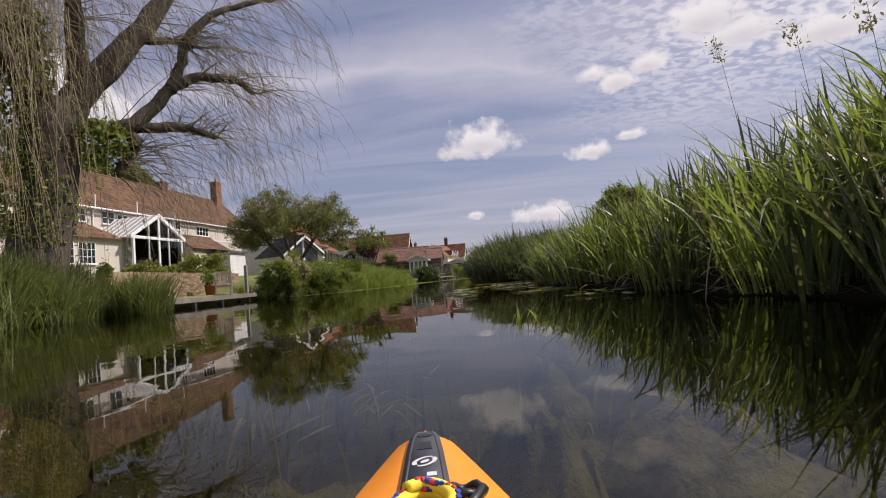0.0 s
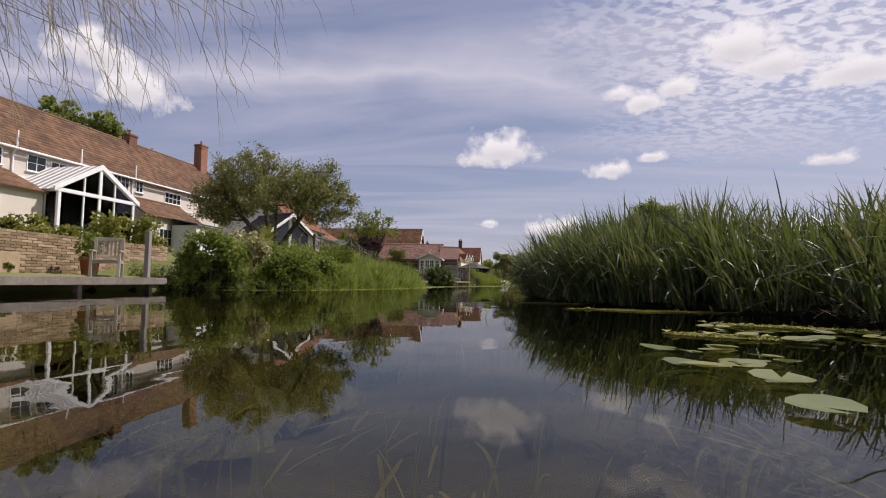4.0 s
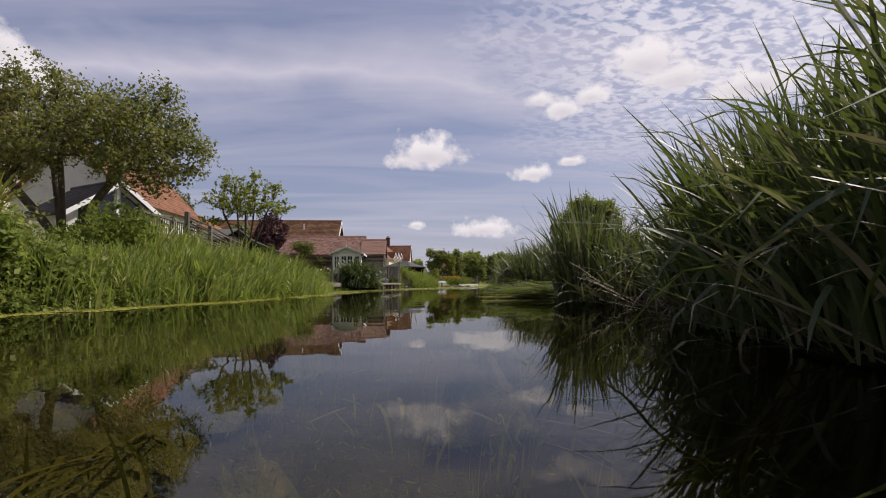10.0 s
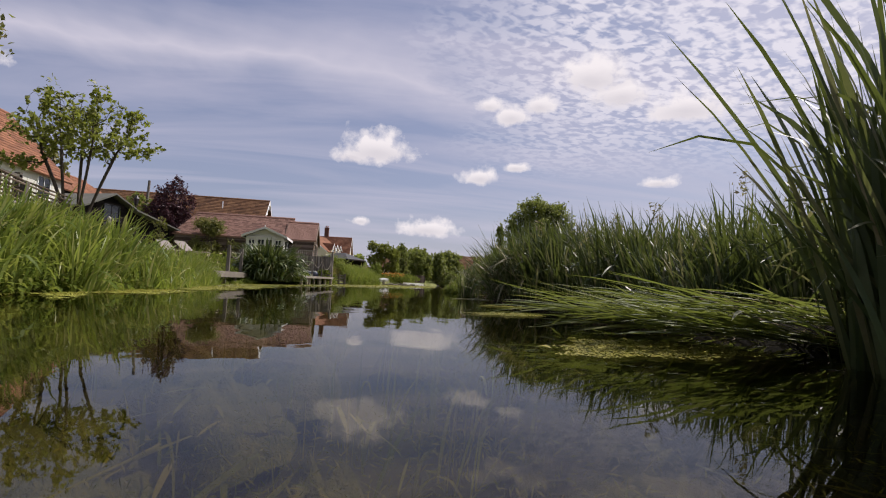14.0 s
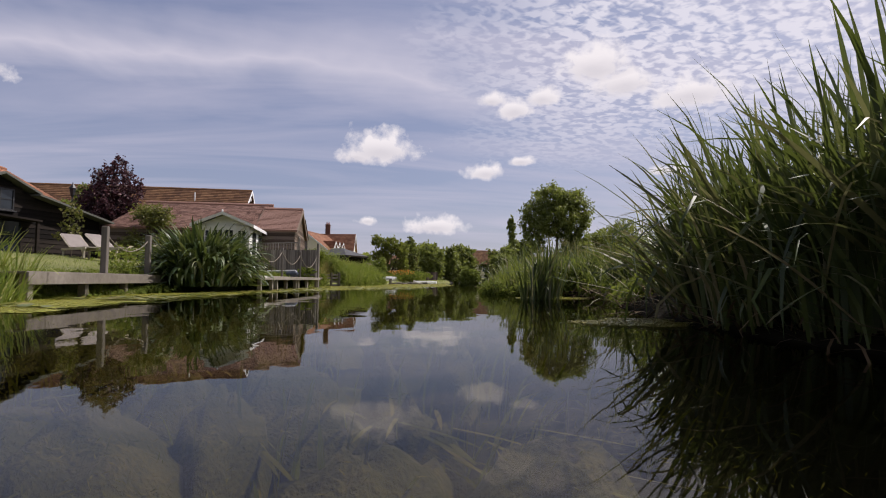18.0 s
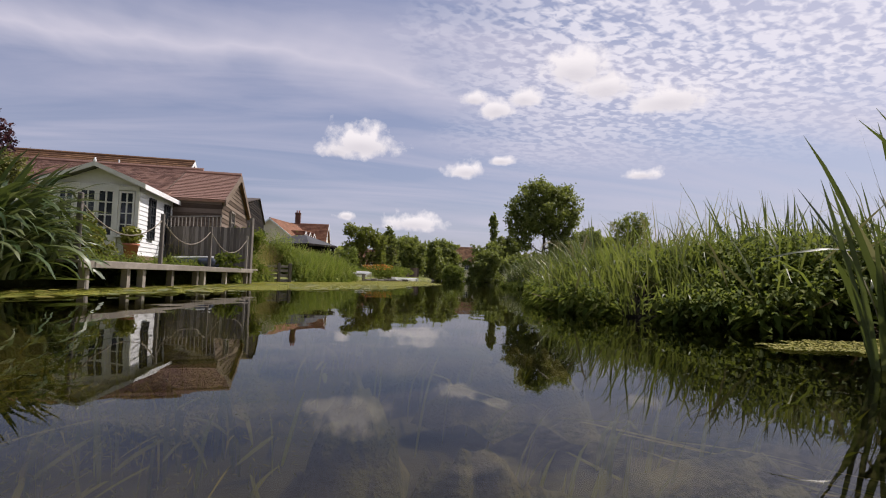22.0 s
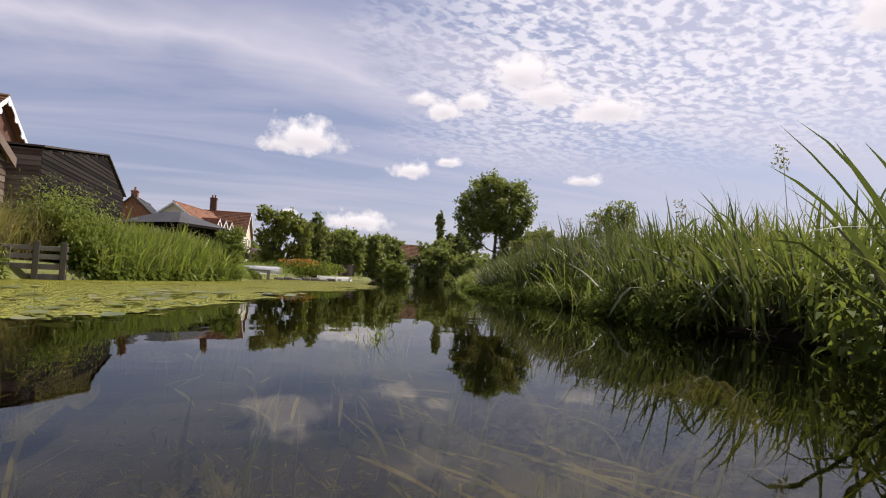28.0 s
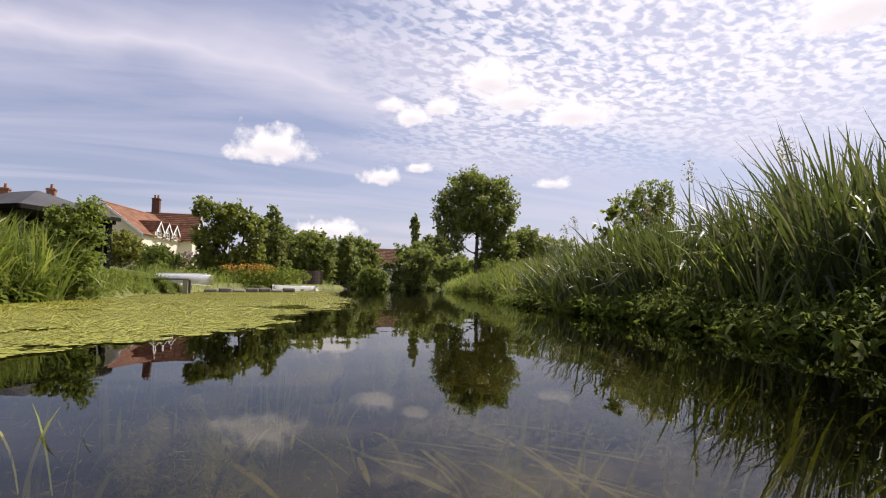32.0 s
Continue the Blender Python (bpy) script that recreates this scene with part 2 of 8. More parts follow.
def glass_pane(name, tint=(0.02, 0.025, 0.03)):
    m = bpy.data.materials.new(name)
    m.use_nodes = True
    t = Nodes(m.node_tree)
    b = t.add("ShaderNodeBsdfPrincipled")
    b.inputs["Base Color"].default_value, b.inputs["Roughness"].default_value = (*tint, 1), 0.03
    n = t.add("ShaderNodeTexNoise")
    n.inputs["Scale"].default_value = 1.5
    bp = t.add("ShaderNodeBump")
    bp.inputs["Strength"].default_value, bp.inputs["Distance"].default_value = 0.06, 0.02
    t.link(n, bp, 0, "Height"), t.link(bp, b, 0, "Normal")
    t.link(b, t.add("ShaderNodeOutputMaterial"))
    return m


def clear_pane(name):
    """Thin window glass that can be seen through."""
    m = bpy.data.materials.new(name)
    m.use_nodes = True
    t = Nodes(m.node_tree)
    fr = t.add("ShaderNodeFresnel")
    fr.inputs[0].default_value = 1.5
    gl = t.add("ShaderNodeBsdfGlossy")
    gl.inputs["Roughness"].default_value = 0.02
    tr = t.add("ShaderNodeBsdfTransparent")
    tr.inputs[0].default_value = (0.86, 0.89, 0.88, 1)
    mx = t.add("ShaderNodeMixShader")
    t.link(fr, mx), t.link(tr, mx, 0, 1), t.link(gl, mx, 0, 2)
    t.link(mx, t.add("ShaderNodeOutputMaterial"))
    return m


def water_surface(name):
    """Still river water: clear brown-green below, a mirror at low angles, faint ripples."""
    m = bpy.data.materials.new(name)
    m.use_nodes = True
    t = Nodes(m.node_tree)
    tc = t.add("ShaderNodeTexCoord")
    mp = t.add("ShaderNodeMapping")
    mp.inputs["Scale"].default_value = (1.0, 0.55, 1)
    t.link(tc, mp, 3, 0)
    n1 = t.add("ShaderNodeTexNoise")
    n1.inputs["Scale"].default_value, n1.inputs["Detail"].default_value = 1.6, 2
    n2 = t.add("ShaderNodeTexNoise")
    n2.inputs["Scale"].default_value, n2.inputs["Detail"].default_value = 9.0, 2
    n3 = t.add("ShaderNodeTexNoise")
    n3.inputs["Scale"].default_value, n3.inputs["Detail"].default_value = 0.22, 2
    t.link(mp, n1), t.link(mp, n2), t.link(mp, n3)
    calm = t.ramp(n3.outputs[0], [(0.4, (0.12, 0.12, 0.12)), (0.68, (1, 1, 1))])
    h = t.math("ADD", t.math("MULTIPLY", n1.outputs[0], 1.0), t.math("MULTIPLY", t.math("MULTIPLY", n2.outputs[0], 0.12), calm))
    bp = t.add("ShaderNodeBump")
    bp.inputs["Strength"].default_value, bp.inputs["Distance"].default_value = 0.42, 0.012
    t.tree.links.new(h, bp.inputs["Height"])
    fr = t.add("ShaderNodeFresnel")
    fr.inputs[0].default_value = 1.33
    t.link(bp, fr, 0, "Normal")
    gl = t.add("ShaderNodeBsdfGlossy")
    gl.inputs["Roughness"].default_value = 0.015
    t.link(bp, gl, 0, "Normal")
    tr = t.add("ShaderNodeBsdfTransparent")
    tr.inputs[0].default_value = (0.70, 0.68, 0.47, 1)
    mx = t.add("ShaderNodeMixShader")
    t.link(fr, mx), t.link(tr, mx, 0, 1), t.link(gl, mx, 0, 2)
    t.link(mx, t.add("ShaderNodeOutputMaterial"))
    return m


WATER = water_surface("river_water")
SILT = surface("river_silt", [(0.008, 0.007, 0.005), (0.016, 0.013, 0.008), (0.028, 0.023, 0.013)], 0.7, 9, 0.95, 0.6, 0.03)
EARTH = surface("bank_grass", [(0.075, 0.085, 0.022), (0.13, 0.14, 0.034), (0.19, 0.185, 0.055)], 0.4, 25, 0.95, 0.8, 0.04)
REED = foliage("reed_leaf", [(0.016, 0.042, 0.014), (0.029, 0.066, 0.020), (0.048, 0.096, 0.028), (0.078, 0.130, 0.044), (0.28, 0.27, 0.17)], 0.24, 0.46, glow=0.26, shine=0.48)
GRASS = foliage("tall_grass", [(0.045, 0.112, 0.018), (0.10, 0.20, 0.032), (0.18, 0.29, 0.055), (0.38, 0.40, 0.16)], 0.42, 0.45)
DRYGRASS = foliage("seeding_grass", [(0.12, 0.14, 0.04), (0.20, 0.20, 0.07), (0.33, 0.28, 0.13), (0.46, 0.37, 0.19)], 0.35, 0.6)
PLUME = foliage("grass_plume", [(0.20, 0.17, 0.13), (0.28, 0.24, 0.19), (0.36, 0.31, 0.25)], 0.3, 0.8)
HERB = foliage("bank_herb", [(0.034, 0.074, 0.014), (0.060, 0.116, 0.023), (0.095, 0.150, 0.032), (0.15, 0.195, 0.05)], 0.34, 0.65, shine=0.04)
SHRUB = foliage("shrub_leaf", [(0.046, 0.098, 0.018), (0.09, 0.165, 0.03), (0.15, 0.235, 0.05), (0.23, 0.30, 0.085)], 0.40, 0.55, shine=0.25)
YELLOWLEAF = foliage("gold_shrub_leaf", [(0.11, 0.14, 0.025), (0.18, 0.21, 0.035), (0.26, 0.27, 0.06)], 0.35, 0.5)
PALELEAF = foliage("variegated_leaf", [(0.18, 0.23, 0.09), (0.38, 0.41, 0.22), (0.60, 0.60, 0.42)], 0.3, 0.5)
OLIVE = foliage("old_tree_leaf", [(0.048, 0.066, 0.02), (0.09, 0.108, 0.034), (0.145, 0.16, 0.052), (0.25, 0.22, 0.10)], 0.34, 0.55)
LIME = foliage("young_tree_leaf", [(0.09, 0.13, 0.022), (0.14, 0.19, 0.035), (0.20, 0.24, 0.055)], 0.42, 0.45)
PURPLE = foliage("purple_leaf", [(0.035, 0.016, 0.022), (0.075, 0.030, 0.038), (0.15, 0.065, 0.07)], 0.22, 0.5, glow=0.0)
FARLEAF = foliage("far_tree_leaf", [(0.062, 0.105, 0.03), (0.105, 0.16, 0.044), (0.155, 0.215, 0.06), (0.22, 0.265, 0.09)], 0.40, 0.55, 0.25)
FLAX = foliage("flax_leaf", [(0.020, 0.055, 0.020), (0.038, 0.088, 0.030), (0.066, 0.125, 0.045), (0.16, 0.20, 0.10)], 0.18, 0.4, glow=0.3)
BARNROOF = surface("rusty_roof_sheet", [(0.035, 0.025, 0.02), (0.06, 0.045, 0.036), (0.10, 0.07, 0.05)], 1.5, 10, 0.8, 0.5, 0.01)
# mud with the shade of the reeds put into its colour, so near black
SHADEMUD = surface("shaded_marsh_mud", [(0.008, 0.007, 0.004), (0.013, 0.011, 0.007), (0.022, 0.019, 0.011)], 0.8, 14, 0.95, 0.6, 0.03, shine=0.05)
SEDGE = foliage("sedge_leaf", [(0.036, 0.072, 0.020), (0.060, 0.106, 0.027), (0.095, 0.145, 0.038), (0.17, 0.20, 0.075)], 0.32, 0.5)
CANVAS = surface("pale_canvas", [(0.17, 0.15, 0.135), (0.23, 0.20, 0.18), (0.28, 0.25, 0.23)], 3, 60, 0.9, 0.3)
REEDPALE = foliage("pale_reed_leaf", [(0.08, 0.11, 0.045), (0.13, 0.15, 0.07), (0.21, 0.215, 0.12), (0.31, 0.30, 0.20)], 0.2, 0.5, glow=0.15, shine=0.3)
LITTER = foliage("dead_reed", [(0.055, 0.042, 0.022), (0.10, 0.076, 0.04), (0.17, 0.13, 0.07), (0.24, 0.20, 0.12)], 0.1, 0.7, glow=0.0, shine=0.2)
LILYPAD = foliage("lily_pad", [(0.06, 0.10, 0.02), (0.11, 0.16, 0.03), (0.19, 0.22, 0.05), (0.27, 0.24, 0.07)], 0.12, 0.3, shine=0.6)
POLYROOF = foliage("polycarbonate_roof", [(0.60, 0.68, 0.66), (0.66, 0.74, 0.72)], 0.5, 0.35, glow=0.0)
ORANGE = foliage("orange_flower", [(0.65, 0.12, 0.02), (0.8, 0.2, 0.03), (0.85, 0.32, 0.05)], 0.3, 0.6)
MAUVE = foliage("mauve_flower", [(0.20, 0.07, 0.25), (0.32, 0.12, 0.38), (0.45, 0.2, 0.5)], 0.3, 0.6)
DUCKWEED = surface("duckweed", [(0.17, 0.19, 0.022), (0.27, 0.28, 0.035), (0.38, 0.37, 0.07)], 2.0, 60, 0.8, 1.0, 0.015, spots=((0.11, 0.11, 0.03), 4.0, 0.6))
LILY = foliage("water_leaf", [(0.15, 0.18, 0.025), (0.25, 0.27, 0.04), (0.38, 0.37, 0.09)], 0.15, 0.35)
WEEDMASS = surface("weed_mass", [(0.022, 0.022, 0.007), (0.05, 0.046, 0.014), (0.11, 0.09, 0.03)], 5.0, 45, 0.95, 1.0, 0.03)
SUNKEN = foliage("sunken_weed", [(0.055, 0.066, 0.016), (0.095, 0.098, 0.026), (0.15, 0.132, 0.042)], 0.2, 0.8, shine=0.1)
BARK = surface("tree_bark", [(0.035, 0.027, 0.02), (0.07, 0.055, 0.04), (0.12, 0.095, 0.07)], 3, 22, 0.95, 1.0, 0.03, (1, 1, 0.25))
TWIG = surface("willow_twig", [(0.13, 0.10, 0.05), (0.20, 0.16, 0.085), (0.28, 0.23, 0.13)], 2, 12, 0.8, 0.2, vary=0.3, island=True)
WILLOWLEAF = foliage("willow_leaf", [(0.10, 0.12, 0.02), (0.16, 0.18, 0.03), (0.24, 0.24, 0.05)], 0.4, 0.5)
RENDERED = surface("cream_render", [(0.52, 0.465, 0.39), (0.59, 0.535, 0.46), (0.65, 0.60, 0.525)], 0.7, 20, 0.9, 0.25, 0.01)
CREAM = surface("cream_wall", [(0.66, 0.60, 0.44), (0.72, 0.66, 0.50), (0.77, 0.71, 0.56)], 0.6, 15, 0.9, 0.2)
WHITE = surface("white_paint", [(0.70, 0.70, 0.68), (0.80, 0.80, 0.78), (0.84, 0.84, 0.82)], 2, 30, 0.5, 0.1, 0.004, vary=0.15)
OFFWHITE = surface("sage_white_paint", [(0.50, 0.50, 0.43), (0.58, 0.58, 0.50), (0.64, 0.64, 0.56)], 2, 30, 0.6, 0.1, 0.004, vary=0.15)
ROOFCLAY = surface("red_clay_tile", [(0.16, 0.070, 0.038), (0.225, 0.100, 0.054), (0.29, 0.138, 0.076)], 0.6, 7, 0.9, 0.8, 0.03, vary=0.35, island=True)
ROOFRED = surface("old_clay_tile", [(0.084, 0.046, 0.027), (0.139, 0.074, 0.040), (0.202, 0.109, 0.057)], 0.6, 7, 0.9, 0.8, 0.03, spots=((0.10, 0.085, 0.05), 1.3, 0.6), vary=0.35, island=True)
ROOFORANGE = surface("orange_pantile", [(0.15, 0.066, 0.038), (0.23, 0.098, 0.05), (0.31, 0.138, 0.072)], 0.8, 8, 0.9, 0.8, 0.03, vary=0.3, island=True)
ROOFBROWN = surface("brown_tile", [(0.11, 0.052, 0.025), (0.175, 0.085, 0.038), (0.25, 0.13, 0.06)], 0.5, 8, 0.9, 0.7, 0.03, vary=0.35, island=True)
BARNTILE = surface("barn_tile", [(0.17, 0.092, 0.068), (0.26, 0.145, 0.105), (0.36, 0.21, 0.155)], 1.2, 14, 0.85, 0.6, 0.02, vary=0.5, island=True)
SLATE = surface("slate", [(0.028, 0.028, 0.032), (0.05, 0.05, 0.055), (0.08, 0.08, 0.082)], 1.0, 12, 0.8, 0.5, 0.02, vary=0.3, island=True)
FELT = surface("roof_felt", [(0.065, 0.068, 0.058), (0.10, 0.102, 0.086), (0.145, 0.145, 0.122)], 0.9, 30, 0.95, 0.5, 0.01)
BRICK = surface("red_brick", [(0.11, 0.05, 0.032), (0.19, 0.08, 0.048), (0.28, 0.13, 0.078)], 4, 25, 0.9, 0.6, 0.01, vary=0.5)
WALLBRICK = surface("sandy_brick", [(0.17, 0.115, 0.065), (0.26, 0.185, 0.105), (0.35, 0.26, 0.16)], 4, 25, 0.92, 0.6, 0.01, vary=0.6)
BLACKBOARD = surface("black_board", [(0.006, 0.005, 0.0045), (0.012, 0.0095, 0.008), (0.028, 0.022, 0.018)], 1.0, 14, 0.85, 0.6, 0.006, (0.4, 0.4, 5), vary=0.5, shine=0.12)
BROWNBOARD = surface("weathered_board", [(0.065, 0.046, 0.033), (0.125, 0.092, 0.068), (0.20, 0.155, 0.12)], 1.2, 16, 0.9, 0.8, 0.006, (0.4, 0.4, 5), vary=0.5, shine=0.15)
GREYBOARD = surface("grey_board", [(0.09, 0.078, 0.064), (0.155, 0.136, 0.115), (0.24, 0.215, 0.185)], 1.2, 14, 0.9, 0.7, 0.005, (1, 1, 0.2), vary=0.5)
DECKWOOD = surface("deck_timber", [(0.10, 0.085, 0.068), (0.165, 0.142, 0.115), (0.25, 0.22, 0.185)], 1.2, 14, 0.9, 0.6, 0.005, vary=0.5)
TEAK = surface("silvered_teak", [(0.24, 0.205, 0.15), (0.35, 0.31, 0.24), (0.46, 0.42, 0.33)], 2, 20, 0.8, 0.4, 0.004, vary=0.3)
STONE = surface("pale_stone", [(0.24, 0.225, 0.19), (0.34, 0.32, 0.28), (0.44, 0.42, 0.37)], 3, 25, 0.9, 0.5, 0.01)
TERRA = surface("terracotta", [(0.25, 0.085, 0.045), (0.34, 0.12, 0.06), (0.42, 0.17, 0.09)], 4, 30, 0.85, 0.3)
ROPE = surface("grey_rope", [(0.12, 0.10, 0.08), (0.18, 0.155, 0.12), (0.26, 0.23, 0.18)], 8, 60, 0.95, 0.5)
IRON = surface("dark_iron", [(0.012, 0.012, 0.014), (0.03, 0.03, 0.032), (0.05, 0.05, 0.05)], 5, 40, 0.5, 0.2, metal=0.4)
BLUETARP = surface("blue_grey_hull", [(0.03, 0.04, 0.07), (0.05, 0.065, 0.10), (0.08, 0.095, 0.135)], 2, 20, 0.5, 0.2)
HULL = surface("white_hull", [(0.72, 0.72, 0.71), (0.80, 0.80, 0.79), (0.84, 0.84, 0.83)], 2, 20, 0.3, 0.05, coat=0.3)
PANE = glass_pane("window_glass")
CLEAR = clear_pane("clear_glass")
KAYAKORANGE = surface("orange_plastic", [(0.80, 0.22, 0.012), (0.90, 0.29, 0.015), (0.93, 0.34, 0.02)], 2, 90, 0.38, 0.15, 0.001)
KAYAKGREY = surface("dark_grey_plastic", [(0.035, 0.037, 0.042), (0.05, 0.052, 0.058), (0.065, 0.068, 0.075)], 8, 120, 0.55, 0.3, 0.001)
PLASTICBLACK = surface("black_plastic", [(0.008, 0.008, 0.009), (0.014, 0.014, 0.015), (0.025, 0.025, 0.026)], 8, 60, 0.4, 0.2, 0.001)
CORDYELLOW = surface("yellow_cord", [(0.75, 0.55, 0.02), (0.85, 0.66, 0.03), (0.9, 0.72, 0.06)], 10, 120, 0.7, 0.5, 0.002)
CORDBLUE = surface("blue_cord", [(0.02, 0.04, 0.25), (0.03, 0.06, 0.4), (0.05, 0.09, 0.5)], 10, 120, 0.7, 0.5, 0.002)
CORDRED = surface("red_cord", [(0.5, 0.03, 0.02), (0.6, 0.04, 0.03), (0.7, 0.06, 0.04)], 10, 120, 0.7, 0.5, 0.002)
LOGO = surface("pale_grey_print", [(0.5, 0.5, 0.5), (0.58, 0.58, 0.58), (0.64, 0.64, 0.64)], 8, 90, 0.6, 0.1, 0.001)


# ---- building tools ----
rng = np.random.default_rng(7)


def sheet(name, verts, faces, material, parent=None, label="", smooth=False):
    """A mesh object from arrays of corners and of faces with equal corner counts."""
    verts, faces = np.asarray(verts, np.float32), np.asarray(faces, np.int32)
    me = bpy.data.meshes.new(name)
    k = faces.shape[1]
    me.vertices.add(len(verts))
    me.vertices.foreach_set("co", verts.ravel())
    me.loops.add(faces.size)
    me.loops.foreach_set("vertex_index", faces.ravel())
    me.polygons.add(len(faces))
    me.polygons.foreach_set("loop_start", np.arange(0, faces.size, k, dtype=np.int32))
    me.polygons.foreach_set("loop_total", np.full(len(faces), k, np.int32))
    if smooth:
        me.polygons.foreach_set("use_smooth", np.ones(len(faces), bool))
    me.materials.append(material)
    me.update(calc_edges=True)
    ob = new(name, me)
    ob.parent = parent
    if label:
        ob["label"] = label
    return ob


def part(name, bm, material, parent=None, label="", smooth=False):
    """Links a bmesh as one mesh object under a thing or a part."""
    me = bpy.data.meshes.new(name)
    bm.to_mesh(me)
    bm.free()
    me.materials.append(material)
    if smooth:
        me.polygons.foreach_set("use_smooth", np.ones(len(me.polygons), bool))
    ob = new(name, me)
    ob.parent = parent
    if label:
        ob["label"] = label
    return ob


def again(ob, name, parent, m):
    """A further piece on the same mesh."""
    o = new(name, ob.data)
    o.parent = parent
    o.matrix_local = m
    return o


def thing(name, m, label, category, group="", kind=""):
    ob = new(name)
    ob.matrix_world = m
    ob.empty_display_size = 0.2
    return tagged(ob, label, category, group, kind)


def box(x0, x1, y0, y1, z0, z1, bevel=0.0, bm=None):
    bm = bm or bmesh.new()
    r = bmesh.ops.create_cube(bm, size=1.0, matrix=Matrix.Translation(((x0 + x1) / 2, (y0 + y1) / 2, (z0 + z1) / 2)) @ Matrix.Diagonal((x1 - x0, y1 - y0, z1 - z0, 1)))
    if bevel:
        es = list({e for v in r["verts"] for e in v.link_edges})
        bmesh.ops.bevel(bm, geom=es, offset=bevel, segments=1, affect="EDGES")
    return bm


def prism(outline, a, b, axis="y", bm=None):
    """A flat outline of (u, v) drawn out from a to b along an axis."""
    bm = bm or bmesh.new()
    put = {"y": lambda u, v, w: (u, w, v), "x": lambda u, v, w: (w, u, v), "z": lambda u, v, w: (u, v, w)}[axis]
    lo = [bm.verts.new(put(u, v, a)) for u, v in outline]
    hi = [bm.verts.new(put(u, v, b)) for u, v in outline]
    n = len(outline)
    bm.faces.new(lo)
    bm.faces.new(hi[::-1])
    for i in range(n):
        bm.faces.new((lo[i], hi[i], hi[(i + 1) % n], lo[(i + 1) % n]))
    bmesh.ops.recalc_face_normals(bm, faces=bm.faces[:])
    return bm


def tube(points, radii, sides=7, bm=None):
    """A tapered tube along points."""
    bm = bm or bmesh.new()
    pts = [Vector(p) for p in points]
    rings = []
    for i, p in enumerate(pts):
        ahead = (pts[min(i + 1, len(pts) - 1)] - pts[max(i - 1, 0)]).normalized()
        side = ahead.cross(Vector((0.31, 0.17, 0.93))).normalized()
        rise = side.cross(ahead)
        rings.append([bm.verts.new(p + float(radii[i]) * (math.cos(2 * math.pi * k / sides) * side + math.sin(2 * math.pi * k / sides) * rise)) for k in range(sides)])
    for a, b in zip(rings, rings[1:]):
        for k in range(sides):
            bm.faces.new((a[k], a[(k + 1) % sides], b[(k + 1) % sides], b[k]))
    bm.faces.new(rings[0][::-1])
    bm.faces.new(rings[-1])
    return bm


def lathe(profile, sides=16, bm=None):
    """A turned shape from (radius, height) pairs."""
    bm = bm or bmesh.new()
    rings = [[bm.verts.new((r * math.cos(2 * math.pi * k / sides), r * math.sin(2 * math.pi * k / sides), z)) for k in range(sides)] for r, z in profile]
    for a, b in zip(rings, rings[1:]):
        for k in range(sides):
            bm.faces.new((a[k], a[(k + 1) % sides], b[(k + 1) % sides], b[k]))
    bm.faces.new(rings[0][::-1])
    bm.faces.new(rings[-1])
    return bm


def blades(name, base, height, width, material, lean=0.25, bend=0.5, toward_xy=None, steps=5, parent=None, label="", spread=0.5, least=0.04):
    """Upright leaves such as reeds and grass, each a curved tapering strip from its own root."""
    base = np.asarray(base, float)
    n = len(base)
    h = np.broadcast_to(height, n) * rng.uniform(0.72, 1.12, n)
    w = np.broadcast_to(width, n) * rng.uniform(0.7, 1.25, n)
    ang = rng.uniform(0, 2 * np.pi, n)
    way = np.stack([np.cos(ang), np.sin(ang)], 1)
    if toward_xy is not None:
        way = way * spread + np.broadcast_to(np.asarray(toward_xy, float), (n, 2))
        way /= np.linalg.norm(way, axis=1)[:, None] + 1e-6
    ln = np.abs(rng.normal(0, lean, n)) + least
    bd = np.abs(rng.normal(0, bend, n))
    snap = rng.random(n) < 0.10
    bd = np.where(snap, bd + rng.uniform(0.6, 1.5, n), bd)
    face = ang + rng.normal(np.pi / 2, 0.9, n)
    across = np.stack([np.cos(face), np.sin(face), np.zeros(n)], 1)
    s = np.linspace(0, 1, steps + 1)
    tilt = ln[:, None] + bd[:, None] * s[None] ** 2.2 * 1.6
    ds = 1.0 / steps
    mid = np.concatenate([np.zeros((n, 1)), (tilt[:, 1:] + tilt[:, :-1]) / 2], 1)
    out = np.cumsum(np.sin(mid) * ds, 1) - np.sin(mid[:, :1]) * ds
    up = np.cumsum(np.cos(mid) * ds, 1) - np.cos(mid[:, :1]) * ds
    out[:, 0], up[:, 0] = 0, 0
    line = base[:, None, :] + h[:, None, None] * np.concatenate([way[:, None, :] * out[:, :, None], up[:, :, None]], 2)
    taper = np.clip(np.minimum(0.55 + 1.6 * s, 1.0) * np.sqrt(np.maximum(1.0 - s ** 2.6, 0)), 0.03, 1)
    half = (w[:, None] * taper[None])[:, :, None] * across[:, None, :] * 0.5
    verts = np.stack([line - half, line + half], 2).reshape(-1, 3)
    k = (steps + 1) * 2
    q = np.array([[2 * i, 2 * i + 1, 2 * i + 3, 2 * i + 2] for i in range(steps)])
    faces = (np.arange(n)[:, None, None] * k + q[None]).reshape(-1, 4)
    return sheet(name, verts, faces, material, parent, label, smooth=True)


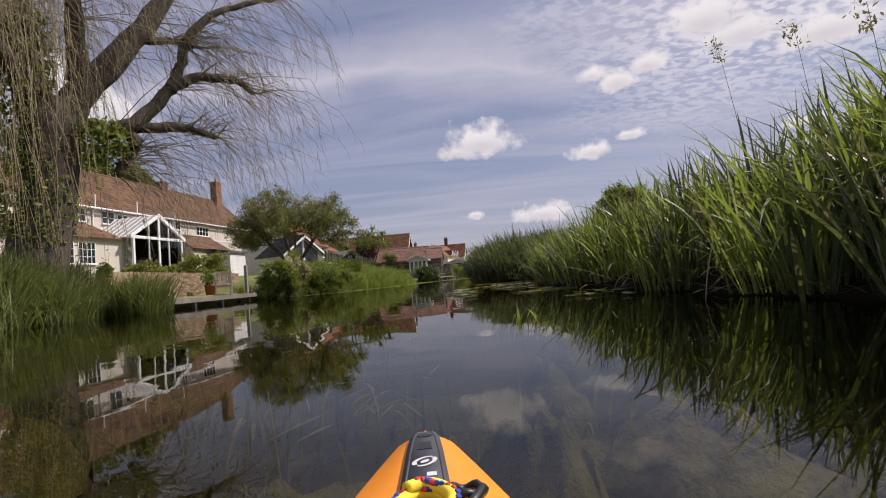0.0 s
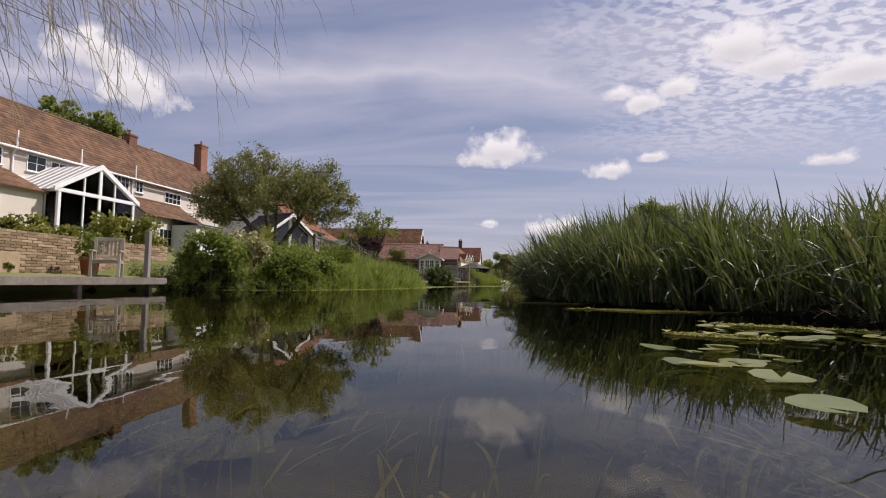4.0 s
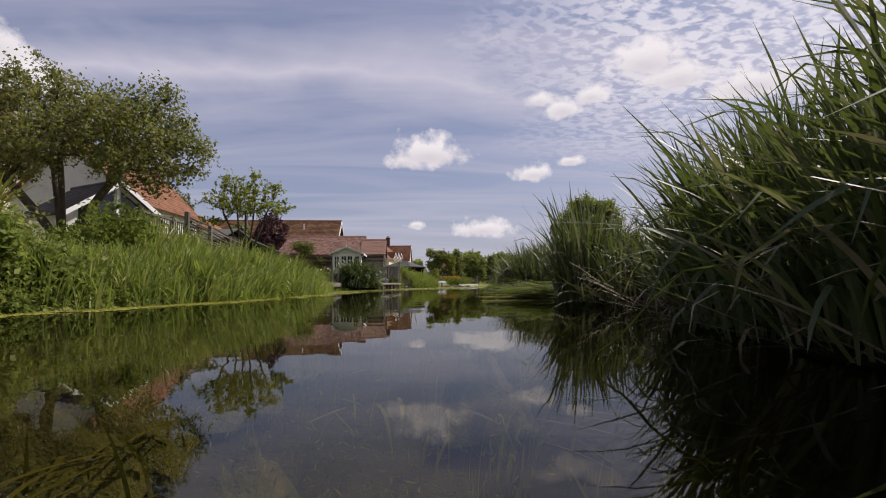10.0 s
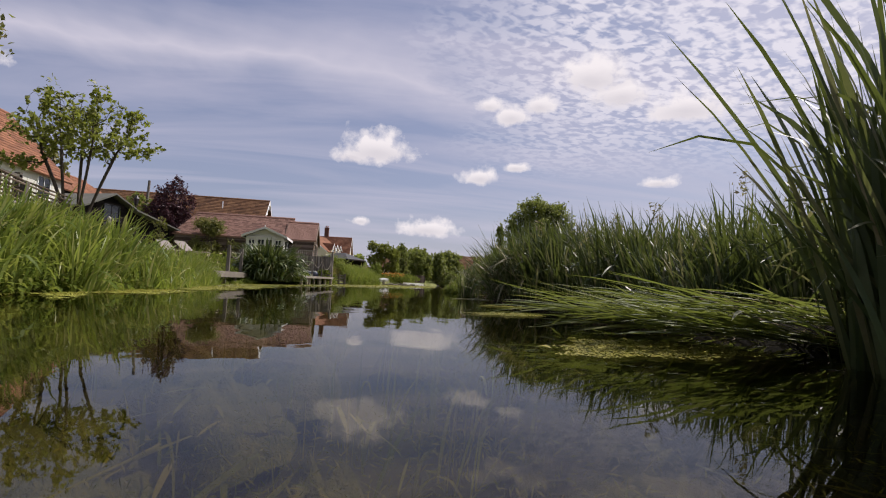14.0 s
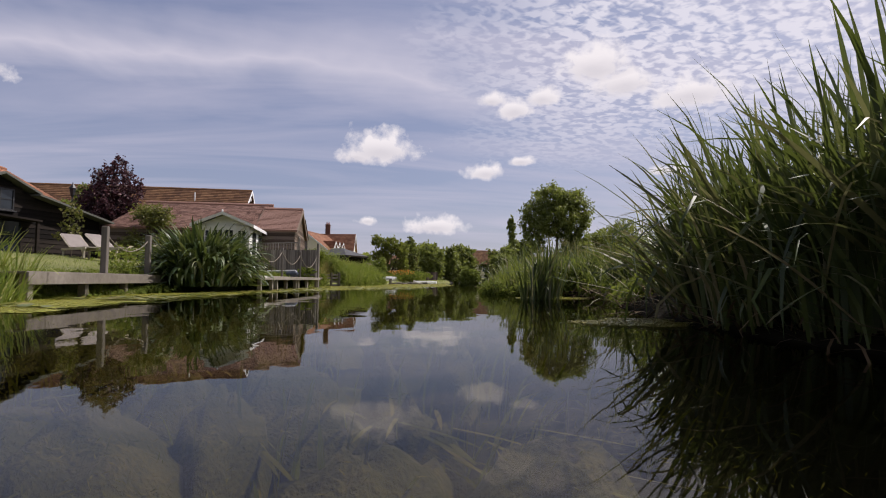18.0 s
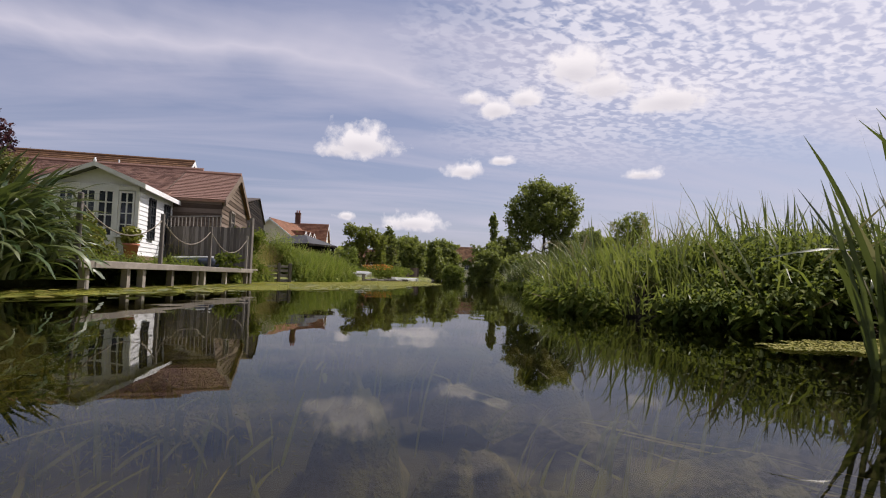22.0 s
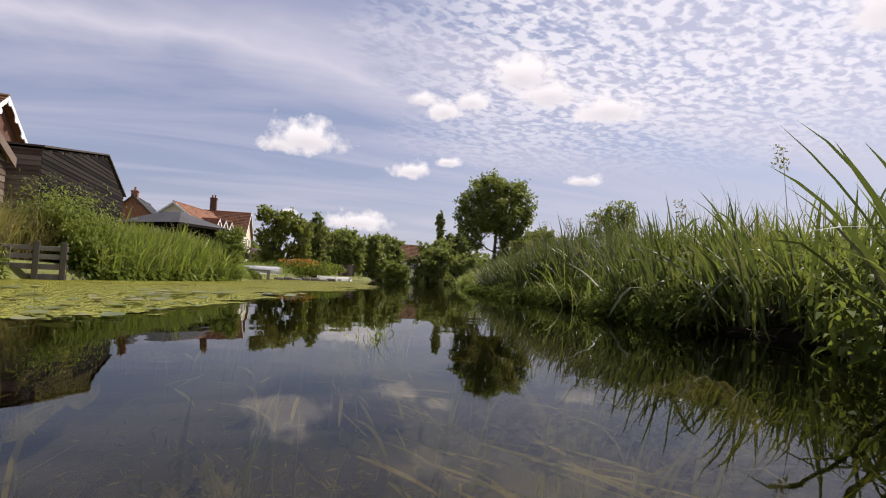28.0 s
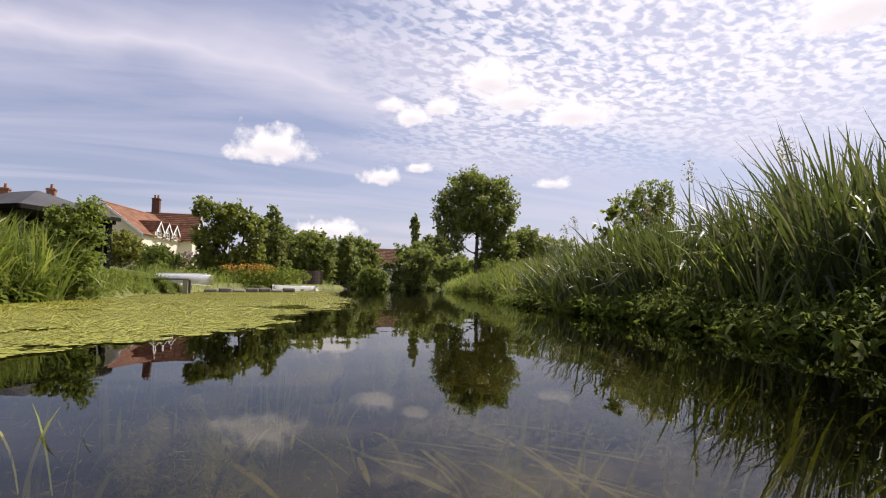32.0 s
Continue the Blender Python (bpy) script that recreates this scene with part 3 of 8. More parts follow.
def leaves(name, centres, size, material, parent=None, label="", up=0.3, long=1.6):
    """Many small leaves, each a folded lozenge, at the given places."""
    c = np.asarray(centres, float)
    n = len(c)
    nrm = rng.normal(0, 1, (n, 3)) + np.array([0, 0, up * 2])
    nrm /= np.linalg.norm(nrm, axis=1)[:, None]
    t = np.cross(nrm, rng.normal(0, 1, (n, 3)))
    t /= np.linalg.norm(t, axis=1)[:, None] + 1e-9
    b = np.cross(nrm, t)
    s = np.broadcast_to(size, n) * rng.uniform(0.6, 1.35, n)
    a = (s * long / 2)[:, None] * t
    d = (s / 2)[:, None] * b
    lift = (s * 0.16)[:, None] * nrm
    v = np.stack([c - a, c + d + lift, c + a, c - d + lift], 1).reshape(-1, 3)
    f = np.arange(n)[:, None] * 4 + np.array([0, 1, 2, 3])
    return sheet(name, v, f, material, parent, label)


def herbs(name, base, height, length, material, label="", pairs=7, wide=0.42):
    """Leafy upright herbs: each root carries pairs of pointed drooping leaves up an unseen thin stem."""
    base = np.asarray(base, float)
    n = len(base)
    h = np.broadcast_to(height, n) * rng.uniform(0.65, 1.15, n)
    lean = rng.normal(0, 0.16, (n, 2))
    u = np.maximum(np.tile(np.linspace(0.12, 1.0, pairs), (n, 1)) + rng.normal(0, 0.04, (n, pairs)), 0.02)
    turn = rng.uniform(0, np.pi, (n, 1)) + np.arange(pairs)[None] * 1.35
    ang = np.stack([turn, turn + np.pi], 2) + rng.normal(0, 0.35, (n, pairs, 2))
    stem = np.concatenate([base[:, None, :2] + lean[:, None, :] * (u ** 1.5 * h[:, None])[..., None], (base[:, 2:3] + u * h[:, None])[..., None]], 2)
    size = length * rng.uniform(0.6, 1.3, (n, pairs, 2)) * (1.1 - 0.55 * u[..., None] ** 2)
    fall = rng.normal(-0.15, 0.4, (n, pairs, 2))
    way = np.stack([np.cos(ang) * np.cos(fall), np.sin(ang) * np.cos(fall), np.sin(fall)], 3)
    side = np.stack([-np.sin(ang), np.cos(ang), np.zeros_like(ang)], 3)
    p0 = stem[:, :, None, :] + way * 0.02
    mid = p0 + way * (size * 0.45)[..., None] + np.array([0, 0, 0.012])
    tip = p0 + way * size[..., None] - np.array([0, 0, 1]) * (size * 0.28)[..., None]
    half = side * (size * wide / 2)[..., None]
    v = np.stack([p0, mid + half, tip, mid - half], 3).reshape(-1, 3)
    k = len(v) // 4
    return sheet(name, v, np.arange(k)[:, None] * 4 + np.array([0, 1, 2, 3]), material, None, label)


def ball_points(n, centre, radii, shell=0.5):
    """Random places in a rounded body, more of them towards its outside."""
    d = rng.normal(0, 1, (n, 3))
    d /= np.linalg.norm(d, axis=1)[:, None]
    r = rng.uniform(shell, 1, n)[:, None] ** 0.6
    return np.asarray(centre) + d * r * np.asarray(radii)


def crown_points(n, clumps, shell=0.25):
    """Leaf places over a list of (centre, radius) clumps."""
    c = np.array([k[0] for k in clumps], float)
    r = np.array([k[1] for k in clumps], float)
    pick = rng.choice(len(clumps), n, p=r ** 2 / (r ** 2).sum())
    d = rng.normal(0, 1, (n, 3))
    d /= np.linalg.norm(d, axis=1)[:, None]
    q = (rng.uniform(shell, 1, n) ** 0.7 * rng.uniform(0.75, 1.12, n))[:, None]
    p = c[pick] + d * q * r[pick][:, None] * np.array([1, 1, 0.8])
    # most leaves sit in short sprays that reach out of the crown
    k = 9
    m = n // k
    out = d[:m] * 0.7 + rng.normal(0, 0.5, (m, 3)) + (p[:m] - c.mean(0)) / (np.abs(p[:m] - c.mean(0)).max() + 1e-6) * 0.7
    out /= np.linalg.norm(out, axis=1)[:, None]
    s = np.tile(np.linspace(-0.45, 0.85, k), m)[:, None]
    long = np.repeat(r[pick[:m]] * rng.uniform(0.3, 0.8, m), k)[:, None]
    return np.repeat(p[:m], k, 0) + np.repeat(out, k, 0) * s * long + rng.normal(0, 1, (m * k, 3)) * long * 0.10 - np.array([0, 0, 0.12]) * np.maximum(s, 0) ** 2 * long


def branching(lobes, count, step, start, seed, rise=0.15):
    """Limbs that grow, step by step, toward places scattered through the lobes of a crown. Gives nodes, parents and thicknesses."""
    r = np.random.default_rng(seed)
    vol = np.array([l[3] * l[4] * l[5] for l in lobes])
    pick = r.choice(len(lobes), count, p=vol / vol.sum())
    d = r.normal(0, 1, (count, 3))
    d /= np.linalg.norm(d, axis=1)[:, None]
    L = np.array(lobes, float)
    goal = L[pick, :3] + d * (r.uniform(0.05, 1, count) ** 0.42)[:, None] * L[pick, 3:]
    node, parent = [np.array(p, float) for p in start[0]], list(start[1])
    P = np.array(node)
    dist = np.linalg.norm(goal[:, None] - P[None], axis=2)
    best, who = dist.min(1), dist.argmin(1)
    alive = np.ones(count, bool)
    for _ in range(90):
        act = np.where(alive & (best < step * 60))[0]
        if len(act) == 0:
            break
        pull = goal[act] - P[who[act]]
        pull /= np.linalg.norm(pull, axis=1)[:, None] + 1e-9
        ids, inv = np.unique(who[act], return_inverse=True)
        way = np.zeros((len(ids), 3))
        np.add.at(way, inv, pull)
        way += np.array([0, 0, rise]) + r.normal(0, 0.22, way.shape)
        way /= np.linalg.norm(way, axis=1)[:, None] + 1e-9
        fresh = P[ids] + way * step
        k = len(P)
        P = np.concatenate([P, fresh])
        parent += ids.tolist()
        dd = np.linalg.norm(goal[:, None] - fresh[None], axis=2)
        m, w = dd.min(1), dd.argmin(1)
        near = m < best
        best, who = np.where(near, m, best), np.where(near, w + k, who)
        alive &= best > step * 1.3
        if len(P) > 9000:
            break
    parent = np.array(parent)
    load = np.zeros(len(P))
    kids = np.bincount(parent[parent >= 0], minlength=len(P))
    load[kids == 0] = 1
    for i in range(len(P) - 1, 0, -1):
        if parent[i] >= 0:
            load[parent[i]] += load[i]
    return P, parent, load


def segments(name, P, parent, rad, ids, material, root, sides=5):
    """Tapered round pieces of wood from each node's parent to the node, in one mesh."""
    b = P[ids]
    a = P[parent[ids]]
    ahead = b - a
    ahead /= np.linalg.norm(ahead, axis=1)[:, None] + 1e-9
    side = np.cross(ahead, np.array([0.31, 0.17, 0.93]))
    side /= np.linalg.norm(side, axis=1)[:, None] + 1e-9
    up = np.cross(side, ahead)
    t = np.linspace(0, 2 * np.pi, sides, endpoint=False)
    ring = np.cos(t)[None, :, None] * side[:, None] + np.sin(t)[None, :, None] * up[:, None]
    v = np.concatenate([a[:, None] + ring * rad[parent[ids]][:, None, None], b[:, None] + ring * rad[ids][:, None, None]], 1)
    q = np.array([[k, (k + 1) % sides, sides + (k + 1) % sides, sides + k] for k in range(sides)])
    return sheet(name, v.reshape(-1, 3), (np.arange(len(ids))[:, None, None] * 2 * sides + q[None]).reshape(-1, 4), material, root, smooth=True)


def tree(name, x, y, z, height, spread, leaf, label, n=6000, leaf_size=0.16, trunk=0.18, stems=1, clear=0.3, seed=1, group="", shape=1.0, lobes=None, fine=1.0):
    """A tree: tapered trunk, forking limbs grown into the lobes of the crown, and leaves in sprays along the outer twigs."""
    r = np.random.default_rng(seed)
    root = thing(name, pose(x, y, z), label, "tree", group)
    far = y > 100
    if lobes is None:
        lobes = []
        for i in range(11 if height > 3 else 6):
            a, u = r.uniform(0, 2 * np.pi), r.uniform(0.0, 0.98)
            prof = math.sin(math.pi * (0.26 + 0.60 * u)) ** shape
            k = spread * prof * r.uniform(0.3, 0.85)
            s = spread * r.uniform(0.22, 0.48) * (1.1 - 0.4 * u)
            lobes.append((k * math.cos(a), k * math.sin(a), height * (clear + (1 - clear) * u * 0.82), s, s, min(s * 0.85, height * (1 - clear) * 0.3)))
        lobes.append((0, 0, height * (clear + (1 - clear) * 0.46), spread * 0.62, spread * 0.62, height * (1 - clear) * 0.42))
    step = spread * (0.105 if far else 0.068) * fine
    fork = height * max(0.14, clear * 0.75)
    nodes, par = [], []
    for s in range(stems):
        a = 2 * np.pi * s / stems + r.uniform(0, 1)
        lean = (0.10 + 0.10 * r.random()) * fork * (stems > 1)
        k = max(3, int(fork / step))
        for i in range(k + 1):
            u = i / k
            nodes.append((math.cos(a) * (0.05 * (stems > 1) + lean * u * 1.6) + r.normal(0, 0.012) * fork * u, math.sin(a) * (0.05 * (stems > 1) + lean * u * 1.6) + r.normal(0, 0.012) * fork * u, -0.25 + (fork + 0.25) * u))
            par.append(len(nodes) - 2 if i else -1)
    count = 700 if far else 1500
    room = (sum(l[3] * l[4] * l[5] for l in lobes) * 4.19 / count) ** (1 / 3)
    P, parent, load = branching(lobes, count, step, (nodes, par), seed)
    rad = np.maximum(trunk * (load / load.max()) ** 0.58, trunk * 0.03)
    chain = len(nodes)
    ids = np.arange(1, len(P))
    ids = ids[parent[ids] >= 0]
    segments("trunk", P, parent, rad, ids[ids < chain], BARK, root, 9)
    up = ids[ids >= chain]
    if far:
        tagged(segments("branching", P, parent, rad, up, BARK, root, 4), kind="stuff")
    else:
        owner = np.full(len(P), -1)
        for i in up:
            owner[i] = owner[parent[i]] if owner[parent[i]] >= 0 and load[parent[i]] < load.max() * 0.30 else i
        thick = rad[up] > trunk * 0.13
        keep = [o for o in np.unique(owner[up[thick]])][:60]
        for o in keep:
            segments("limb", P, parent, rad, up[thick & (owner[up] == o)], BARK, root, 6)
        rest = up[~(thick & np.isin(owner[up], keep))]
        tagged(segments("fine_branching", P, parent, rad, rest, BARK, root, 3), kind="stuff")
    tips = up[load[up] <= 8]
    pick = np.repeat(r.choice(tips, n // 5 + 1), 5)[:n]
    u = r.random(n)[:, None]
    way = P[pick] - P[parent[pick]]
    spray = np.repeat(r.normal(0, 1, (n // 5 + 1, 3)), 5, 0)[:n]
    c = P[parent[pick]] + way * u * 2.0 + spray * room * 0.33 + r.normal(0, 1, (n, 3)) * room * np.array([0.16, 0.16, 0.13])
    long = np.repeat(r.random(n // 5 + 1) < 0.10, 5)[:n] & (load[pick] <= 2)
    c += np.where(long[:, None], way * r.random((n, 1)) * (room / step) * (0.6 if far else 1.3), 0)
    leaves("crown", c, leaf_size, leaf, root)
    return root


def shrub(name, x, y, z, rx, ry, h, leaf, label, n=1500, leaf_size=0.09, seed=1, group="", category="shrub", clumps=22):
    """A bush: a few stems and an uneven body of leaves."""
    r = np.random.default_rng(seed)
    root = thing(name, pose(x, y, z), label, category, group)
    heads = []
    for i in range(clumps):
        a, u = r.uniform(0, 2 * np.pi), r.uniform(0.08, 0.82)
        k = math.sqrt(max(0.1, 1 - (1.25 * u - 0.25) ** 2)) * math.sqrt(r.uniform(0.1, 1)) * 0.8
        heads.append(((rx * k * math.cos(a), ry * k * math.sin(a), h * u), min(rx, ry, h) * r.uniform(0.26, 0.44)))
    bm = bmesh.new()
    for c, rr in heads[:8]:
        tube([(c[0] * 0.15, c[1] * 0.15, -0.1), (c[0] * 0.5, c[1] * 0.5, c[2] * 0.55), c], [0.03, 0.02, 0.006], 5, bm)
    part("stems", bm, BARK, root, smooth=True)
    leaves("foliage", crown_points(int(n * 1.8), heads, 0.1), leaf_size, leaf, root)
    return root


def piece_tiles(parent, m, length, slope, tile_w, tile_h, material):
    """Courses of single lapped tiles, each a piece of its own on one shared mesh."""
    nx, ny = int(length / tile_w), int(slope / tile_h)
    tw, th = length / nx, slope / ny
    first = None
    for j in range(ny):
        for i in range(nx):
            mm = m @ pose(i * tw, j * th + rng.normal(0, 0.004), 0, rng.normal(0, 0.4), rng.normal(0, 0.4), 0)
            if first is None:
                bm = bmesh.new()
                prism([(0, 0.0), (0, 0.034), (th + 0.03, 0.012), (th + 0.03, 0.0)], 0.004, tw - 0.004, "x", bm)
                first = part("tile", bm, material, parent)
                first.matrix_local = mm
            else:
                again(first, "tile", parent, mm)


def lay_tiles(name, parent, m, length, slope, tile_w, tile_h, material, thick=0.014, label=""):
    """Courses of lapped tiles over a slope: x along the eave, y up the slope; one mesh of many small slabs."""
    nx, ny = int(length / tile_w), int(slope / tile_h)
    j, i = np.meshgrid(np.arange(ny), np.arange(nx), indexing="ij")
    i, j = i.ravel(), j.ravel()
    n = len(i)
    tw, th = length / nx, slope / ny
    x0 = i * tw + 0.004 + rng.normal(0, 0.002, n)
    x1 = (i + 1) * tw - 0.004 + rng.normal(0, 0.002, n)
    y0 = j * th + rng.normal(0, 0.004, n)
    y1 = (j + 1) * th + 0.01
    z0 = thick * 1.9 + rng.normal(0, 0.003, n)
    z1 = np.full(n, 0.004)
    v = np.stack([np.stack([x0, y0, z0 * 0], 1), np.stack([x1, y0, z0 * 0], 1), np.stack([x1, y0, z0], 1), np.stack([x0, y0, z0], 1), np.stack([x0, y1, z1], 1), np.stack([x1, y1, z1], 1)], 1)
    f = np.array([[0, 1, 2, 3], [3, 2, 5, 4]])
    ob = sheet(name, v.reshape(-1, 3), (np.arange(n)[:, None, None] * 6 + f[None]).reshape(-1, 4), material, parent, label)
    ob.matrix_local = m
    return tagged(ob, kind="stuff")


def window_unit(parent, x, y, z, w, h, face="-y", bars=(2, 2), material=None, name="window", sill=True):
    """A glazed window set proud of a wall, with frame, panes and sill, as a part with pieces of its own."""
    m = pose(x, y, z) if face == "-y" else pose(x, y, z, 0, 0, 90)
    material = material or WHITE
    t = 0.05
    bm = box(-w / 2, -w / 2 + t, -0.05, 0.03, 0, h)
    box(w / 2 - t, w / 2, -0.05, 0.03, 0, h, bm=bm)
    box(-w / 2 + t, w / 2 - t, -0.05, 0.03, 0, t, bm=bm)
    box(-w / 2 + t, w / 2 - t, -0.05, 0.03, h - t, h, bm=bm)
    for i in range(1, bars[0]):
        xx = -w / 2 + w * i / bars[0]
        box(xx - 0.018, xx + 0.018, -0.04, 0.0, t, h - t, bm=bm)
    for i in range(1, bars[1]):
        zz = h * i / bars[1]
        box(-w / 2 + t, w / 2 - t, -0.035, 0.0, zz - 0.014, zz + 0.014, bm=bm)
    fr = part(name, bm, material, parent)
    fr.matrix_local = m
    part("pane", box(-w / 2 + 0.02, w / 2 - 0.02, -0.018, -0.012, 0.02, h - 0.02), PANE, fr)
    if sill:
        part("sill", box(-w / 2 - 0.06, w / 2 + 0.06, -0.12, 0.02, -0.06, 0.0, 0.008), material, fr)
    return fr


def gable_building(name, m, length, width, eave, ridge, wall, roof, label, over=0.25, tile=(0.22, 0.2), barge=None, ridge_mat=None, base=-0.6, back_eave=None, tiles=True, ridge_at=None, wall_label="", pieces=False):
    """A building with a ridge along local x (0 to length) and depth along local y (0 to width)."""
    root = thing(name, m, label, "house" if "house" in name else "building")
    be = eave if back_eave is None else back_eave
    ry = width / 2 if ridge_at is None else ridge_at
    out = [(0, base), (width, base), (width, be), (ry, ridge), (0, eave)]
    part("wall", prism(out, 0, length, "x"), wall, root, wall_label)
    for side, (ya, za) in (("roof", (0, eave)), ("roof", (width, be))):
        d = Vector((0, ry - ya, ridge - za))
        run = d.length
        d.normalize()
        o = Vector((-over, ya, za)) - d * over
        n = Vector((1, 0, 0)).cross(d) if ya == 0 else d.cross(Vector((1, 0, 0)))
        if n.z < 0:
            n = -n
        mm = Matrix.Identity(4)
        if ya == 0:
            xa, start = Vector((1, 0, 0)), o
        else:
            xa, start = Vector((-1, 0, 0)), o + Vector((length + 2 * over, 0, 0))
        for i, col in enumerate((xa, d, n)):
            for j in range(3):
                mm[j][i] = col[j]
        mm.translation = start + n * 0.01
        slab = part(side, box(0, length + 2 * over, 0, run + over - 0.02, 0.0, 0.07), roof, root)
        slab.matrix_local = mm
        if pieces and ya == 0:
            piece_tiles(slab, Matrix.Translation((0, 0, 0.07)), length + 2 * over, run + over - 0.03, tile[0], tile[1], roof)
        elif tiles:
            lay_tiles("tiles", slab, Matrix.Translation((0, 0, 0.072)), length + 2 * over, run + over - 0.03, tile[0], tile[1], roof)
    bm = tube([(-over, ry, ridge + 0.10), (length + over, ry, ridge + 0.10)], [0.11, 0.11], 8)
    part("ridge_tiles", bm, ridge_mat or roof, root)
    if barge:
        for x in (-over - 0.03, length + over):
            bm = bmesh.new()
            for ya, za in ((0, eave), (width, be)):
                d = Vector((0, ry - ya, ridge - za)).normalized()
                a = Vector((0, ya, za)) - d * (over + 0.02)
                b = Vector((0, ry, ridge))
                prism([(a.y, a.z - 0.10), (b.y, b.z - 0.10), (b.y, b.z + 0.12), (a.y, a.z + 0.12)], x, x + 0.035, "x", bm)
            part("bargeboard", bm, barge, root)
    return root


def chimney(parent, x, y, z0, z1, w=0.6, d=0.5, pots=2, material=None):
    bm = box(x - w / 2, x + w / 2, y - d / 2, y + d / 2, z0, z1 - 0.18, 0.01)
    box(x - w / 2 - 0.05, x + w / 2 + 0.05, y - d / 2 - 0.05, y + d / 2 + 0.05, z1 - 0.18, z1 - 0.06, 0.01, bm)
    box(x - w / 2, x + w / 2, y - d / 2, y + d / 2, z1 - 0.06, z1, 0.01, bm)
    st = part("chimney", bm, material or BRICK, parent)
    for i in range(pots):
        p = part("chimney_pot", lathe([(0.11, 0), (0.09, 0.3), (0.11, 0.34), (0.085, 0.36)], 10), TERRA, st)
        p.matrix_local = pose(x + (i - (pots - 1) / 2) * 0.32, y, z1)
    return st


def boards(parent, name, m, length, height, board, material, gap=0.0, thick=0.02, top=None, upright=False):
    """Lapped or upright boards over a wall, each a piece of its own; top(u) gives the height of the wall there."""
    made = None
    n = int(round((length if upright else height) / board))
    step = (length if upright else height) / n
    for i in range(n):
        if upright:
            u = (i + 0.5) * step
            hh = (top(u) if top else height) + rng.normal(0, 0.006)
            bm = prism([(-step / 2 + gap, 0), (step / 2 - gap, 0), (step / 2 - gap, hh), (-step / 2 + gap, hh)], -thick, 0)
            ob = part(name, bm, material, parent)
            ob.matrix_local = m @ pose(u, 0, 0, rng.normal(0, 0.3), rng.normal(0, 0.25), 0)
        else:
            z = i * step
            a, b = 0.0, length
            if top:
                us = [u for u in np.linspace(0, length, 60) if top(u) >= z + step * 0.55]
                if not us:
                    break
                a, b = us[0], us[-1]
            bm = bmesh.new()
            prism([(-thick, 0), (0.0, step * 1.06), (0.004, step * 1.06), (0.004, 0)], a, b, "x", bm)
            ob = part(name, bm, material, parent)
            ob.matrix_local = m @ pose(0, 0, z + rng.normal(0, 0.002), 0, rng.normal(0, 0.05), 0)
    return made


# ---- river, ground ----
LEFT_Y = [-200, -20, 0, 8, 14, 20, 23, 25, 28, 33, 38, 44, 48, 54, 60, 63, 66, 69, 72, 76, 80, 90, 100, 120, 150, 220, 480]
LEFT_X = [-12, -9, -8.2, -8.4, -10.6, -10.6, -9.6, -6.6, -5.7, -4.7, -4.4, -5.0, -4.7, -3.2, -2.2, -1.35, 0.2, 1.5, 1.9, 2.2, 2.6, 5.4, 9.0, 18, 34, 80, 260]
RIGHT_Y = [-200, -20, 0, 4, 6.4, 8, 10, 11.5, 12.5, 14.5, 15.6, 16.4, 17.2, 18.2, 19.5, 21.2, 22.3, 23.4, 24.6, 25.8, 27, 28.2, 29.5, 31, 33, 35, 36.4, 37.5, 38.5, 40, 41.5, 43, 44.5, 46, 47.2, 48.4, 50, 51.4, 52.6, 54, 57, 60, 62, 65, 68, 78, 84, 107, 130, 150, 220, 480]
RIGHT_X = [6, 4, 2.3, 2.1, 1.8, 1.6, 1.4, 1.5, 2.2, 2.5, 2.0, 1.2, 0.75, 0.42, 0.30, 0.22, 0.30, 0.5, 0.9, 1.35, 1.75, 1.95, 1.75, 2.1, 2.4, 2.4, 2.1, 2.1, 2.25, 2.65, 3.2, 4.0, 4.4, 3.8, 3.45, 3.45, 3.9, 4.6, 5.5, 6.3, 7.0, 7.9, 8.4, 9.0, 9.9, 13.6, 15.6, 23.6, 33, 42, 90, 280]


def left_x(y):
    return np.interp(y, LEFT_Y, LEFT_X)


def right_x(y):
    return np.interp(y, RIGHT_Y, RIGHT_X)


def ground_height(x, y):
    """Bed under the river, low banks, gardens that rise on one side and flat marsh on the other."""
    l, r = left_x(y) - x, x - right_x(y)
    inside = np.minimum(-l, -r)
    bed = -0.75 * np.clip(inside / 1.3, 0, 1) ** 0.7 - 0.05 + 0.06 * np.sin(x * 1.7 + y * 0.6)
    rise = np.where(y < 40, np.clip((l - 2.5) / 7, 0, 1) * 1.1, np.clip((l - 1.0) / 6, 0, 1) * 0.75)
    blend = np.clip((y - 36) / 8, 0, 1)
    rise = np.where((y > 36) & (y < 44), np.clip((l - 2.5) / 7, 0, 1) * 1.1 * (1 - blend) + np.clip((l - 1.0) / 6, 0, 1) * 0.75 * blend, rise)
    land_l = np.clip(l / 0.5, 0, 1) * 0.38 + rise + 0.03 * np.sin(x * 0.9) * np.sin(y * 0.7)
    land_r = np.clip(r / 0.6, 0, 1) * 0.22 + np.clip((r - 3) / 30, 0, 1) * 0.5
    far = np.clip((np.hypot(x, y - 60) - 150) / 300, 0, 1) * 3.5
    return np.where(l > 0, land_l + far, np.where(r > 0, land_r + far, bed))


def spaced(lo, hi, fine_lo, fine_hi, fine, coarse):
    a = np.arange(fine_lo, fine_hi, fine)
    b = fine_hi + np.cumsum(np.linspace(fine, coarse, 40))
    c = fine_lo - np.cumsum(np.linspace(fine, coarse, 40))
    return np.unique(np.clip(np.concatenate([c, a, b, [lo, hi]]), lo, hi))


